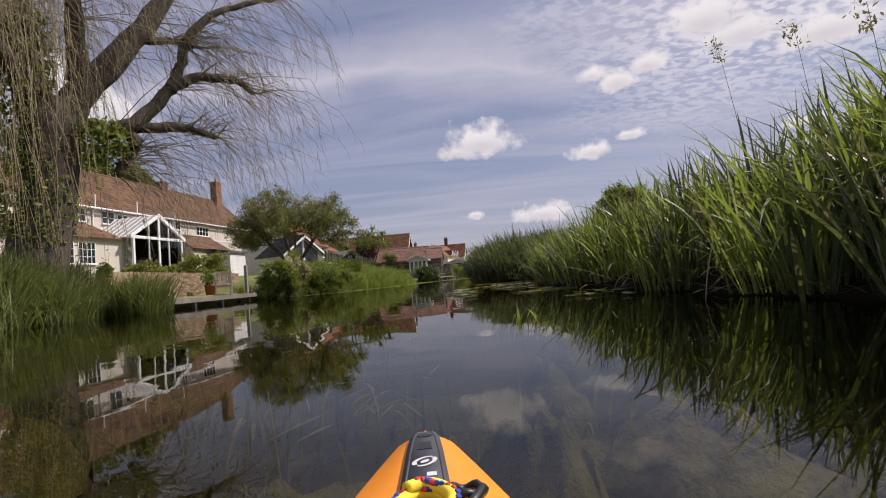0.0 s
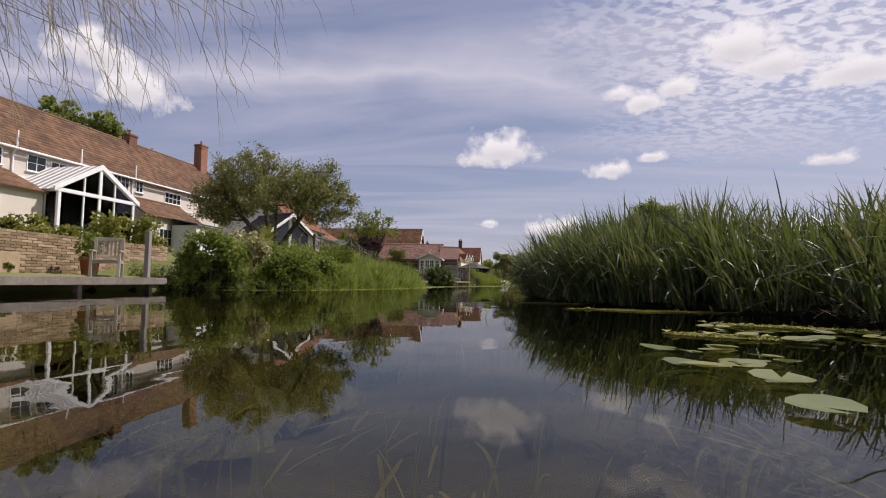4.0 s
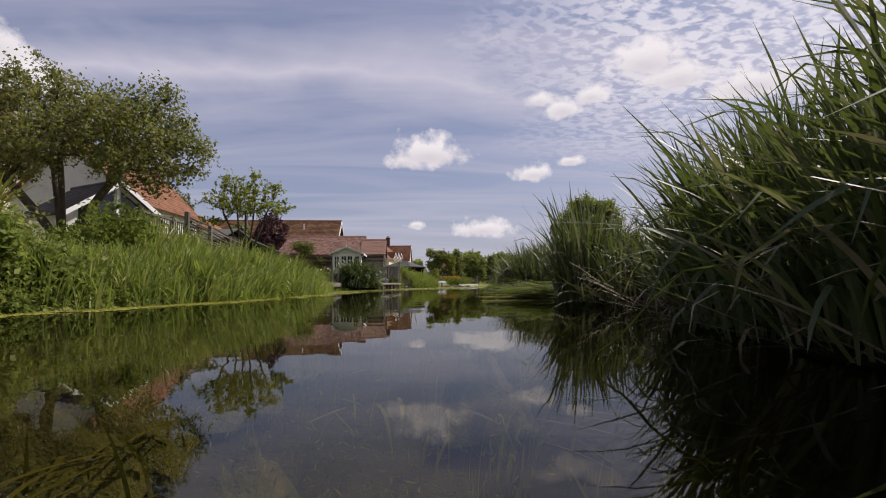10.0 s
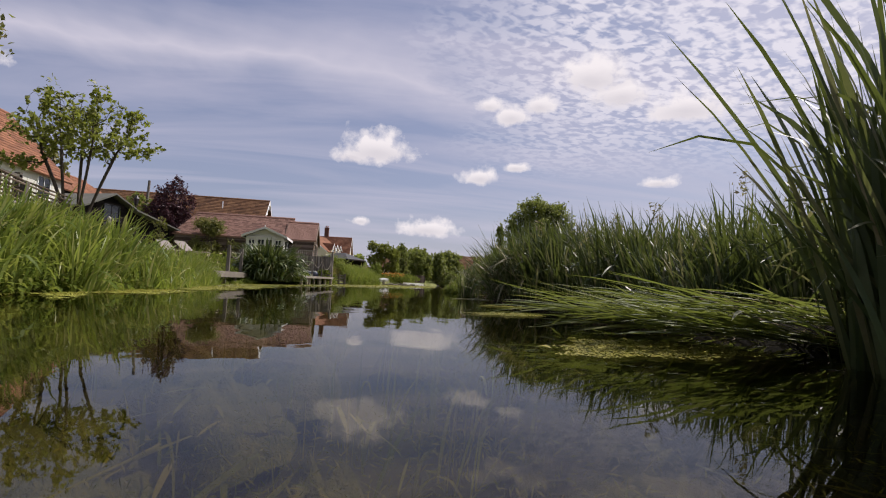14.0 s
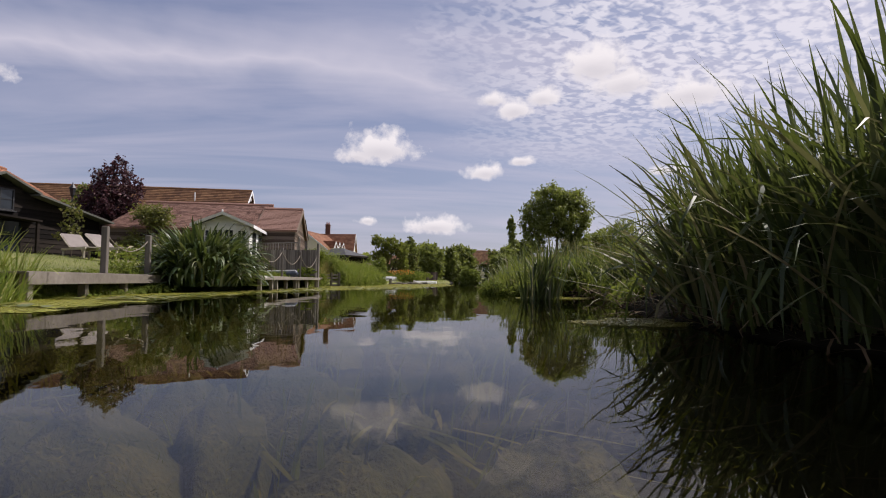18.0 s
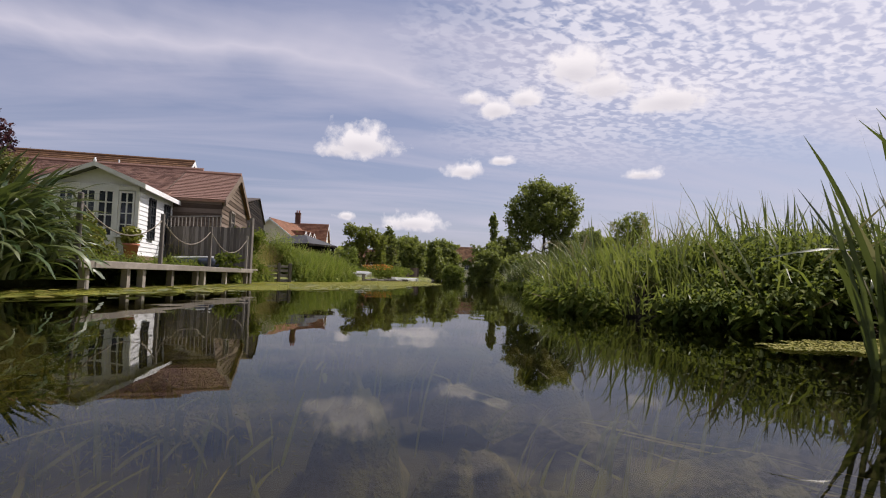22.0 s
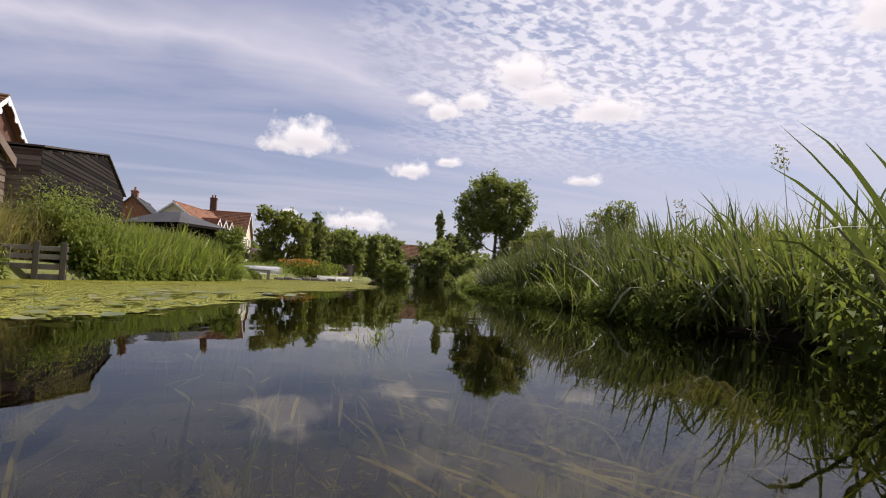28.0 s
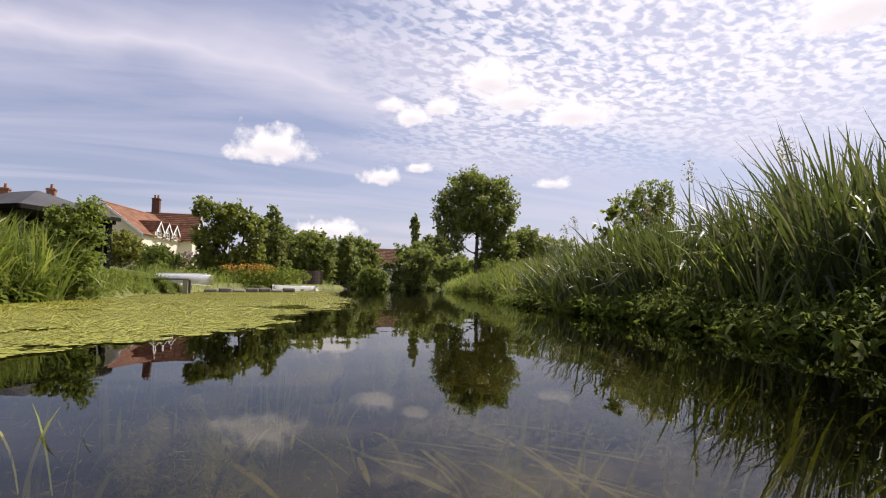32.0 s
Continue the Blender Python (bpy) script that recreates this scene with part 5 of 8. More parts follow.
# broad carpets along the garden bank: small squares of close-packed leaves with torn gaps and loose edges
FRONT_Y = [23.5, 27, 31, 36, 40, 43, 46, 50, 54, 55.2, 57, 59, 61.2, 62.3, 63.8, 69, 78, 88, 96]
FRONT_W = [0.6, 0.85, 0.95, 1.0, 1.2, 1.7, 2.3, 2.6, 4.0, 5.0, 5.4, 5.5, 5.5, 5.7, 5.9, 4.9, 5.4, 4.6, 1.5]


def weed_carpet(y0, y1, cell, seed, full=0.40):
    ys = np.arange(y0, y1, cell)
    cells = []
    for y in ys:
        l, w = float(left_x(y)) - 0.3, float(np.interp(y, FRONT_Y, FRONT_W))
        w += 0.5 * noise.noise((y * 0.55, seed, 0.3)) * min(1.0, w / 2) + 0.22 * noise.noise((y * 2.1, seed, 5.0))
        for x in np.arange(l, l + w + 0.35, cell):
            edge = (l + w - x) / 0.45
            gap = noise.noise((x * 0.9 + y * 0.35, y * 0.45 - x * 0.2, seed)) + 0.5 * noise.noise((x * 3.1, y * 2.0, seed + 3)) + 0.25 * noise.noise((x * 9, y * 9, seed))
            if gap < full + min(0.3, (edge - 0.6) * 0.25) and edge > -0.2 + 0.8 * noise.noise((x * 5, y * 5, seed)):
                cells.append((x, y))
    c = np.array(cells)
    n = len(c)
    j = cell * 0.12
    v = np.stack([np.concatenate([c + np.array(o) * cell + rng.normal(0, j, (n, 2)), 0.004 + 0.004 * rng.random((n, 1))], 1) for o in ((-.5, -.5), (.5, -.5), (.5, .5), (-.5, .5))], 1).reshape(-1, 3)
    root = thing("duckweed_carpet", pose(0, 0, 0), GREEN, "floating weed", kind="stuff")
    sheet("mat", v, np.arange(n)[:, None] * 4 + np.array([0, 1, 2, 3]), DUCKWEED, root)
    top = np.concatenate([np.repeat(c, 3, 0) + rng.normal(0, cell, (3 * n, 2)), 0.010 + 0.004 * rng.random((3 * n, 1))], 1)
    leaves("fronds", top, cell * 0.38, LILY, root, up=12, long=1.3)


weed_carpet(23.5, 44, 0.06, 2.5)
weed_carpet(44, 54, 0.06, 4.5, 0.18)
weed_carpet(54, 66, 0.05, 6.5)
weed_carpet(66, 96, 0.10, 8.5, 0.22)
# round lily pads with a notch, lying in drifts
n = 1500
y = rng.uniform(41.5, 60, n)
w = np.interp(y, FRONT_Y, FRONT_W)
x = left_x(y) + w * rng.uniform(0.05, 1.02, n)
y[:220] = rng.uniform(5.0, 13.5, 220)
x[:220] = right_x(y[:220]) - 0.1 - 1.7 * rng.random(220)
drift = np.array([noise.noise((a * 0.8, b * 0.5, 11.0)) for a, b in zip(x, y)])
x, y = x[drift > -0.05], y[drift > -0.05]
n = len(x)
ang = rng.uniform(0, 2 * np.pi, n)[:, None] + np.linspace(0.25, 2 * np.pi - 0.25, 10)[None]
r = rng.uniform(0.04, 0.10, n)[:, None]
rim = np.stack([x[:, None] + r * np.cos(ang), y[:, None] + r * np.sin(ang), 0.016 + 0.01 * rng.random((n, 1)) + 0.012 * np.maximum(0, np.cos(ang - rng.uniform(0, 6.28, (n, 1))))], 2)
v = np.concatenate([np.stack([x, y, np.full(n, 0.016)], 1)[:, None], rim], 1).reshape(-1, 3)
pads = sheet("lily_pads", v, (np.arange(n)[:, None, None] * 11 + np.array([[0, i, i + 1] for i in range(1, 10)])[None]).reshape(-1, 3), LILYPAD)
stuff(pads, "round green lily pads lying on the water", "floating weed")
# weed under the surface
n = 9000
y = rng.uniform(-1, 76, n)
x = left_x(y) + (right_x(y) - left_x(y)) * rng.uniform(0.05, 0.95, n)
p = np.stack([x, y, ground_height(x, y)], 1)
p = clumped(p, 1.3, 0.55)
deep = np.clip(-p[:, 2] - 0.07, 0.05, 2) / 1.13
stuff(blades("sunken_weed", p[deep > 0.2], deep[deep > 0.2], 0.024, SUNKEN, 0.25, 0.45, (0.25, -1.0), 6, spread=0.35), "trailing olive-green weed under the water", "water weed")
# bushy clouds of weed that reach up to just below the surface
clouds = []
for _ in range(520):
    y = rng.uniform(0, 74)
    x = left_x(y) + (right_x(y) - left_x(y)) * rng.uniform(0.1, 0.92)
    k = int(rng.integers(400, 1100))
    c = rng.normal(0, 1, (k, 3)) * np.array([rng.uniform(0.12, 0.35), rng.uniform(0.2, 0.6), 0.10]) + np.array([x, y, rng.uniform(-0.30, -0.12)])
    if y < 5:
        c[:, 2] -= 0.3
    clouds.append(c[c[:, 2] < -0.025])
stuff(leaves("weed_clouds", np.concatenate(clouds), 0.0045, SUNKEN, long=6.5), "bushy olive-brown weed just under the surface", "water weed")
# low rounded masses of weed and silt on the river bed
lump_v, lump_f, base = [], [], 0
for _ in range(300):
    y = rng.uniform(0.5, 74)
    x = left_x(y) + (right_x(y) - left_x(y)) * rng.uniform(0.08, 0.92)
    rx, ry, top = rng.uniform(0.2, 0.55), rng.uniform(0.3, 0.9), rng.uniform(-0.34, -0.16)
    for i in range(9):
        for k in range(20):
            a, s = k / 20 * 2 * math.pi, i / 8
            bump = 1 + 0.55 * noise.noise((x + 1.6 * s * math.cos(a), y + 1.6 * s * math.sin(a), 3.0))
            lump_v.append((x + rx * s * bump * math.cos(a), y + ry * s * bump * math.sin(a), top - 0.42 * s ** 1.6 + 0.16 * noise.noise((4 * x + 5 * s * math.cos(a), 4 * y + 5 * s * math.sin(a), 8.0))))
    for i in range(8):
        for k in range(20):
            lump_f.append((base + i * 20 + k, base + i * 20 + (k + 1) % 20, base + (i + 1) * 20 + (k + 1) % 20, base + (i + 1) * 20 + k))
    base += 180
lump_v = np.array(lump_v)
lump_v[:, 2] = np.minimum(lump_v[:, 2], -0.05)
stuff(sheet("weed_mounds", lump_v, np.array(lump_f), WEEDMASS, smooth=True), "olive-brown mounds of weed on the river bed", "water weed")
n = 760
y = rng.uniform(3, 74, n)
x = left_x(y) + (right_x(y) - left_x(y)) * rng.uniform(0.1, 0.9, n)
p = clumped(np.stack([x, y, rng.uniform(-0.46, -0.30, n)], 1), 1.6, 0.6)
p = np.repeat(p, 9, 0) + rng.normal(0, 1, (len(p) * 9, 3)) * np.array([0.14, 0.3, 0.03])
stuff(blades("weed_streamers", p - np.array([0, 0, 0.06]), 0.7, 0.03, SUNKEN, 0.06, 0.08, (0.1, -1.0), 7, spread=0.3, least=1.38), "long flowing ribbons of weed under the water", "water weed")
n = 130
y = rng.uniform(3, 74, n)
x = left_x(y) + (right_x(y) - left_x(y)) * rng.uniform(0.12, 0.88, n)
p = np.stack([x, y, np.full(n, -0.25)], 1)
stuff(blades("emergent_stems", clumped(p, 2.0, 0.35), 0.36, 0.008, GRASS, 0.5, 0.5, (0.3, 0.6), 4, spread=0.8), "thin water grass tips breaking the surface", "water weed")
for x, y, n, h in ((3.4, 54.2, 22, 0.11), (3.52, 54.3, 14, 0.1), (0.38, 3.5, 7, 0.14), (0.2, 3.37, 8, 0.05), (3.95, 60.4, 5, 0.08), (-1.15, 13.9, 4, 0.1), (-0.32, 29.6, 5, 0.03)):
    p = np.stack([x + rng.normal(0, 0.07, n), y + rng.normal(0, 0.07, n), np.full(n, -0.12)], 1)
    stuff(blades("water_grass", p, h + 0.12, 0.011, GRASS, 0.25, 0.5, None, 5), "tuft of yellow-green water grass breaking the surface", "water weed")


# ---- the long cream house and its garden ----
HOUSE = Matrix.Translation((-25.5, 40.0, 0)) @ pose(0, 0, 0, 0, 0, 84)   # local x runs along the front, local -y faces the river
long_house = gable_building("long_house", HOUSE @ pose(-15, 0, 0), 30.4, 6.5, 7.45, 10.7, RENDERED, ROOFRED, "long cream rendered cottage with an old red tiled roof", 0.3, (0.34, 0.30), base=0.2)
long_house["category"] = "house"
chimney(long_house, 29.6, 3.0, 8.6, 12.9, 0.95, 0.75, 1, BRICK)
chimney(long_house, 21.3, 3.3, 10.2, 11.5, 0.8, 0.7, 1, BRICK)
for x, z, w, h, bars in ((8.5, 6.2, 1.15, 0.95, (2, 2)), (11.0, 6.2, 1.15, 0.95, (2, 2)), (12.4, 6.1, 1.1, 0.95, (2, 2)), (17.05, 6.15, 1.4, 1.1, (4, 3)), (18.7, 6.4, 0.7, 0.8, (2, 2)), (22.2, 6.1, 1.8, 0.85, (4, 2)), (4.6, 6.2, 1.15, 0.95, (2, 2))):
    window_unit(long_house, x, 0.0, z, w, h, bars=bars)
part("gutter", tube([(-0.3, -0.34, 7.22), (30.7, -0.34, 7.22)], [0.07, 0.07], 8), WHITE, long_house)
for x in (9.6, 13.6, 18.0):
    part("downpipe", tube([(x, -0.08, 1.2), (x, -0.08, 7.0), (x, -0.3, 7.2), (x, -0.3, 8.2)], [0.05] * 4, 7), WHITE, long_house)
part("aerial", tube([(28.6, 2.6, 10.2), (28.6, 2.6, 12.6)], [0.03, 0.02], 5), IRON, long_house)
part("aerial_boom", tube([(28.1, 2.6, 12.45), (29.5, 2.6, 12.45)], [0.015, 0.015], 4), IRON, long_house)
for x in (28.3, 28.7, 29.1, 29.4):
    part("aerial_rod", tube([(x, 2.35, 12.45), (x, 2.85, 12.45)], [0.01, 0.01], 4), IRON, long_house)
part("string_course", box(0, 30.4, -0.03, 0.0, 5.72, 5.82), WHITE, long_house)
# ground-floor extension with a pent roof
ext = thing("pent_extension", HOUSE @ pose(-15, -2.6, 0), "cream single-storey extension with a red pent roof", "extension")
part("wall", box(0, 9.2, 0, 2.59, 0.4, 4.72), RENDERED, ext)
slab = part("roof", box(0, 9.5, 0, 3.2, 0.0, 0.07), ROOFRED, ext)
slab.matrix_local = pose(-0.25, -0.25, 4.62, 25.5, 0, 0)
lay_tiles("tiles", slab, Matrix.Translation((0, 0, 0.072)), 9.5, 3.1, 0.30, 0.26, ROOFRED)
for x in (4.7, 6.3, 2.2):
    window_unit(ext, x, 0.0, 3.0, 1.3, 1.4, bars=(4, 3))
# the conservatory, its white gable toward the river
cons = thing("conservatory", HOUSE @ pose(-5.72, -3.4, 0), "white timber glazed conservatory with a pitched glass roof", "conservatory")
CW, CD, CE, CR = 5.2, 3.38, 4.78, 6.45
part("dwarf_wall", box(0, CW, 0, CD, 0.5, 2.0), RENDERED, cons)
for x in (0.09, CW * 0.3, CW * 0.5, CW * 0.7, CW - 0.09):
    w = 0.17 if x in (0.09, CW * 0.5, CW - 0.09) else 0.09
    part("post", box(x - w / 2, x + w / 2, -0.02, 0.13, 1.98, CE + 0.02, 0.008), WHITE, cons)
for y in (0.85, 1.7, 2.55):
    for x in (0.03, CW - 0.11):
        part("post", box(x, x + 0.09, y - 0.05, y + 0.05, 1.98, CE + 0.02), WHITE, cons)
part("tie_beam", box(-0.15, CW + 0.15, -0.045, 0.14, CE, CE + 0.2, 0.008), WHITE, cons)
for x in (-0.02, CW - 0.12):
    part("wall_plate", box(x, x + 0.14, 0.142, CD, CE, CE + 0.16), WHITE, cons)
for s in (-1, 1):
    bm = prism([(s * (CW / 2 + 0.28), CE - 0.02), (0, CR), (0, CR + 0.3), (s * (CW / 2 + 0.28), CE + 0.24)], -0.10, -0.045, "y")
    part("bargeboard", bm, WHITE, cons).matrix_local = pose(CW / 2, 0, 0)
part("king_post", box(CW / 2 - 0.09, CW / 2 + 0.09, -0.04, 0.11, CE + 0.2, CR - 0.02), WHITE, cons)
for x in (CW * 0.3, CW * 0.7):
    part("stud", box(x - 0.04, x + 0.04, -0.03, 0.09, CE + 0.2, CE + 0.2 + (CR - CE - 0.25) * 0.56), WHITE, cons)
for x0, x1 in ((0.18, CW * 0.3 - 0.045), (CW * 0.3 + 0.045, CW / 2 - 0.09), (CW / 2 + 0.09, CW * 0.7 - 0.045), (CW * 0.7 + 0.045, CW - 0.18)):
    part("pane", box(x0, x1, 0.04, 0.05, 2.0, CE), CLEAR, cons)
for s in (-1, 1):
    part("pane", prism([(s * 0.09, CE + 0.2), (s * (CW / 2 - 0.2), CE + 0.2), (s * 0.09, CR - 0.1)], 0.03, 0.04), CLEAR, cons).matrix_local = pose(CW / 2, 0, 0)
    slope = Vector((CW / 2, 0, CR - CE))
    ang = math.degrees(math.atan2(CR - CE, CW / 2))
    run = slope.length + 0.25
    g = part("roof_glass", box(0, run, -0.05, CD, 0.0, 0.03), POLYROOF, cons)
    g.matrix_local = Matrix.Translation((CW / 2 + s * (CW / 2 + 0.2), 0, CE + 0.06)) @ (pose(0, 0, 0, 0, ang if s > 0 else -ang, 0) @ Matrix.Diagonal((-s, 1, 1, 1)))
    for k in range(8):
        part("glazing_bar", box(0, run, k * CD / 7 - 0.025, k * CD / 7 + 0.025, 0.031, 0.07), WHITE, g)
for y in (0.5, 1.27, 2.12, 2.96):
    part("pane", box(0.05, 0.06, y - 0.36, y + 0.37, 2.0, CE), CLEAR, cons)
    part("pane", box(CW - 0.06, CW - 0.05, y - 0.36, y + 0.37, 2.0, CE), CLEAR, cons)
# low wing with porch
porch = gable_building("low_wing", HOUSE @ pose(0.3, -3.7, 0), 5.0, 3.68, 4.35, 5.5, RENDERED, ROOFRED, "low cream wing with a hipped red tiled roof", 0.25, (0.30, 0.26), base=0.4)
window_unit(porch, 1.6, 0, 2.4, 1.2, 1.2, bars=(3, 2))
lean = thing("boarded_shed", HOUSE @ pose(2.4, -5.6, 0), "white boarded garden shed beside the cottage", "shed")
part("wall", box(0, 2.4, 0, 1.8, 0.6, 3.9), OFFWHITE, lean)
boards(lean, "board", pose(0, -0.003, 1.6), 2.4, 2.3, 0.16, WHITE)
part("roof", prism([(-0.2, 3.9), (1.85, 4.3), (1.85, 4.38), (-0.2, 3.98)], -0.2, 2.6, "x"), SLATE, lean)


# ---- deck, bench and pots ----
deck = thing("timber_deck", pose(-9.5, 15.4, 0, 0, 0, 90), "weathered grey timber deck on posts over the water", "deck")
for i in range(17):
    part("deck_board", box(-0.6, 7.1, 0.012 + i * 0.15, 0.142 + i * 0.15, 0.30, 0.335, 0.004), DECKWOOD, deck)
part("fascia", box(-0.6, 7.1, -0.032, 0.008, 0.16, 0.325, 0.004), DECKWOOD, deck)
for x in (0.2, 2.2, 4.2, 6.6):
    part("post", box(x - 0.06, x + 0.06, 0.1, 0.22, -0.9, 0.30), DECKWOOD, deck)
    part("joist", box(x - 0.04, x + 0.04, 0.0, 2.1, 0.17, 0.299), DECKWOOD, deck)
part("step", box(-0.6, 2.6, 1.5, 2.1, 0.337, 0.50, 0.006), DECKWOOD, deck)
post = thing("timber_post", pose(-9.62, 21.85, 0.336), "tall square weathered timber post on the deck", "post")
part("shaft", box(-0.06, 0.06, -0.06, 0.06, 0, 1.22, 0.008), GREYBOARD, post)


def slat_chair(m, label):
    b = thing("garden_chair", m, label, "chair")
    for x in (-0.30, 0.30):
        part("back_leg", box(x - 0.035, x + 0.035, 0.22, 0.29, 0, 1.02, 0.006), TEAK, b)
        part("front_leg", box(x - 0.035, x + 0.035, -0.29, -0.22, 0, 0.64, 0.006), TEAK, b)
        part("armrest", box(x - 0.045, x + 0.045, -0.33, 0.219, 0.641, 0.68, 0.006), TEAK, b)
        part("side_rail", box(x - 0.025, x + 0.025, -0.219, 0.219, 0.34, 0.41), TEAK, b)
    for i in range(5):
        part("seat_slat", box(-0.29, 0.29, -0.29 + i * 0.115, -0.20 + i * 0.115, 0.415, 0.44, 0.004), TEAK, b)
    part("top_rail", box(-0.264, 0.264, 0.23, 0.28, 0.92, 1.02, 0.006), TEAK, b)
    part("low_rail", box(-0.264, 0.264, 0.23, 0.28, 0.50, 0.56, 0.004), TEAK, b)
    part("front_rail", box(-0.264, 0.264, -0.28, -0.24, 0.34, 0.41), TEAK, b)
    for i in range(6):
        x = -0.22 + i * 0.088
        part("back_slat", box(x - 0.025, x + 0.025, 0.245, 0.265, 0.56, 0.92), TEAK, b)
    return b


slat_chair(pose(-10.5, 21.55, 0.336, 0, 0, 28), "silvered slatted garden armchair on the deck")


def flower_pot(x, y, z, r, h, leaf, label, seed, spread=1.0):
    p = thing("plant_pot", pose(x, y, z), label, "plant pot")
    part("pot", lathe([(r * 0.7, 0), (r * 0.95, h * 0.85), (r * 1.08, h * 0.86), (r * 1.08, h), (r * 0.92, h), (r * 0.9, h * 0.9)], 16), TERRA, p, smooth=True)
    leaves("plant", ball_points(420, (0, 0, h + r * 1.1 * spread), (r * 1.3 * spread, r * 1.3 * spread, r * 1.4 * spread), 0.1), 0.07, leaf, p)
    return p


flower_pot(-11.35, 22.05, 0.336, 0.24, 0.5, SHRUB, "terracotta pot with a clipped round bush on the deck", 1, 1.2)
flower_pot(-12.3, 16.8, 0.9, 0.22, 0.32, HERB, "small terracotta pot on the garden terrace", 2)
# planter wall of sandy brick behind the deck
wall = thing("planter_wall", pose(-12.2, 16.6, 0.74, 0, 0, 90), "low sandy brick planter wall behind the deck", "wall", kind="structure")
part("mortar_core", box(0, 10.2, 0.012, 0.2, -0.7, 0.70), WALLBRICK, wall)
brick = None
for j in range(-5, 10):
    for i in range(33):
        x = i * 0.306 + (0.15 if j % 2 else 0)
        if x > 10.0 or i < 4 or (i < 14 and j < 3):
            continue
        m = pose(x + 0.14, 0.0 + rng.normal(0, 0.005), j * 0.073 - 0.02)
        if brick is None:
            brick = part("brick", box(-0.146, 0.146, -0.004, 0.1, 0, 0.064, 0.006), WALLBRICK, wall)
            brick.matrix_local = m
        else:
            again(brick, "brick", wall, m)
for i, (x, y, rx, ry, h, leaf, name, n) in enumerate((
        (-12.9, 20.6, 0.7, 1.6, 0.6, HERB, "green border plants behind the brick planter", 1500), (-12.9, 17.5, 0.7, 1.6, 0.5, YELLOWLEAF, "yellow-green border plants behind the brick planter", 1200), (-13.6, 23.2, 1.2, 1.3, 0.75, YELLOWLEAF, "golden shrub beside the cottage garden", 1800),
        (-15.5, 20, 1.6, 2.2, 0.6, YELLOWLEAF, "green shrub in the cottage garden", 1800), (-16, 25.5, 1.7, 2.0, 0.9, YELLOWLEAF, "green shrub in front of the low wing", 2000), (-13.5, 14.5, 1.5, 1.6, 1.5, SHRUB, "dark green shrub on the garden terrace", 1600), (-15.0, 28.5, 1.5, 1.8, 1.35, YELLOWLEAF, "golden-green shrub near the old tree", 1900),
        (-8.9, 23.7, 1.3, 1.0, 1.65, SHRUB, "dark leafy shrub at the end of the deck", 5200), (-8.75, 26.0, 0.95, 0.95, 1.85, PALELEAF, "pale variegated shrub on the bank", 4200), (-8.2, 28.0, 1.2, 1.3, 1.45, SHRUB, "dark green shrub on the bank", 4200), (-7.2, 31.0, 1.3, 1.8, 1.5, HERB, "green leafy shrub on the bank", 4600), (-9.6, 30.5, 1.5, 1.5, 1.45, YELLOWLEAF, "golden-green shrub behind the bank", 2600),
        (-10.2, 28.7, 0.9, 0.9, 1.4, SHRUB, "dark upright shrub behind the bank", 1800), (-7.6, 34.0, 1.0, 1.2, 1.5, YELLOWLEAF, "clipped golden shrub beside the pergola", 2600), (-9.5, 36, 1.5, 1.5, 1.6, SHRUB, "green shrub below the balcony", 1800), (-7.3, 25.6, 1.0, 1.2, 0.8, HERB, "low green shrub at the water's edge", 3000), (-6.6, 27.8, 0.8, 1.1, 0.75, SHRUB, "dark low shrub at the water's edge", 2600))):
    shrub("shrub", x, y, on_ground(x, y) - 0.05, rx, ry, h, leaf, name, int(n * 1.5), 0.060 if x > -11 else 0.085, 60 + i)
post = thing("timber_post", pose(-8.45, 26.2, 0.3), "short weathered timber post among the shrubs", "post")
part("shaft", box(-0.075, 0.075, -0.075, 0.075, 0, 1.2, 0.008), GREYBOARD, post)
part("brace", tube([(0, 0, 1.1), (-0.25, -0.3, 0.8)], [0.03, 0.03], 5), GREYBOARD, post)
# spiky cordyline-like plant
sp = thing("spiky_plant", pose(-11.6, 34.0, 1.25), "spiky palm-like plant on a short stem", "plant")
part("stem", tube([(0, 0, -0.3), (0, 0, 1.0)], [0.09, 0.07], 8), BARK, sp)
a = rng.uniform(0, 2 * np.pi, 90)
blades("leaves", np.stack([0.04 * np.cos(a), 0.04 * np.sin(a), np.full(90, 1.0)], 1), 1.05, 0.045, YELLOWLEAF, 0.75, 0.4, None, 5, sp)

tree("old_tree", -13.6, 39.8, 1.2, 7.7, 5.2, OLIVE, "broad old tree with dull olive leaves and crossing limbs", 44000, 0.078, 0.15, 4, 0.14, seed=11, fine=0.62,
     lobes=[(-1.9, 0.3, 5.3, 2.4, 2.6, 1.68), (1.7, -0.2, 4.7, 2.1, 2.3, 1.37), (3.0, -1.2, 4.3, 2.0, 2.0, 1.37), (4.5, -1.0, 3.6, 1.1, 1.2, 1.05), (-3.2, 0.2, 4.1, 2.0, 2.2, 1.47), (-1.4, 0.6, 6.8, 1.3, 1.4, 0.84), (-0.2, 0.4, 6.4, 0.7, 0.8, 0.63), (3.5, -0.6, 5.7, 0.9, 1.0, 0.73), (-4.5, 0.4, 4.3, 1.0, 1.2, 1.05), (3.2, -1.6, 2.9, 1.4, 1.3, 0.73), (-3.0, -0.8, 3.1, 1.6, 1.6, 0.73), (0.6, -2.4, 3.6, 1.6, 1.3, 0.95), (1.4, 0.2, 6.0, 0.6, 0.7, 0.53), (-3.2, 0.3, 6.1, 0.7, 0.8, 0.63)])
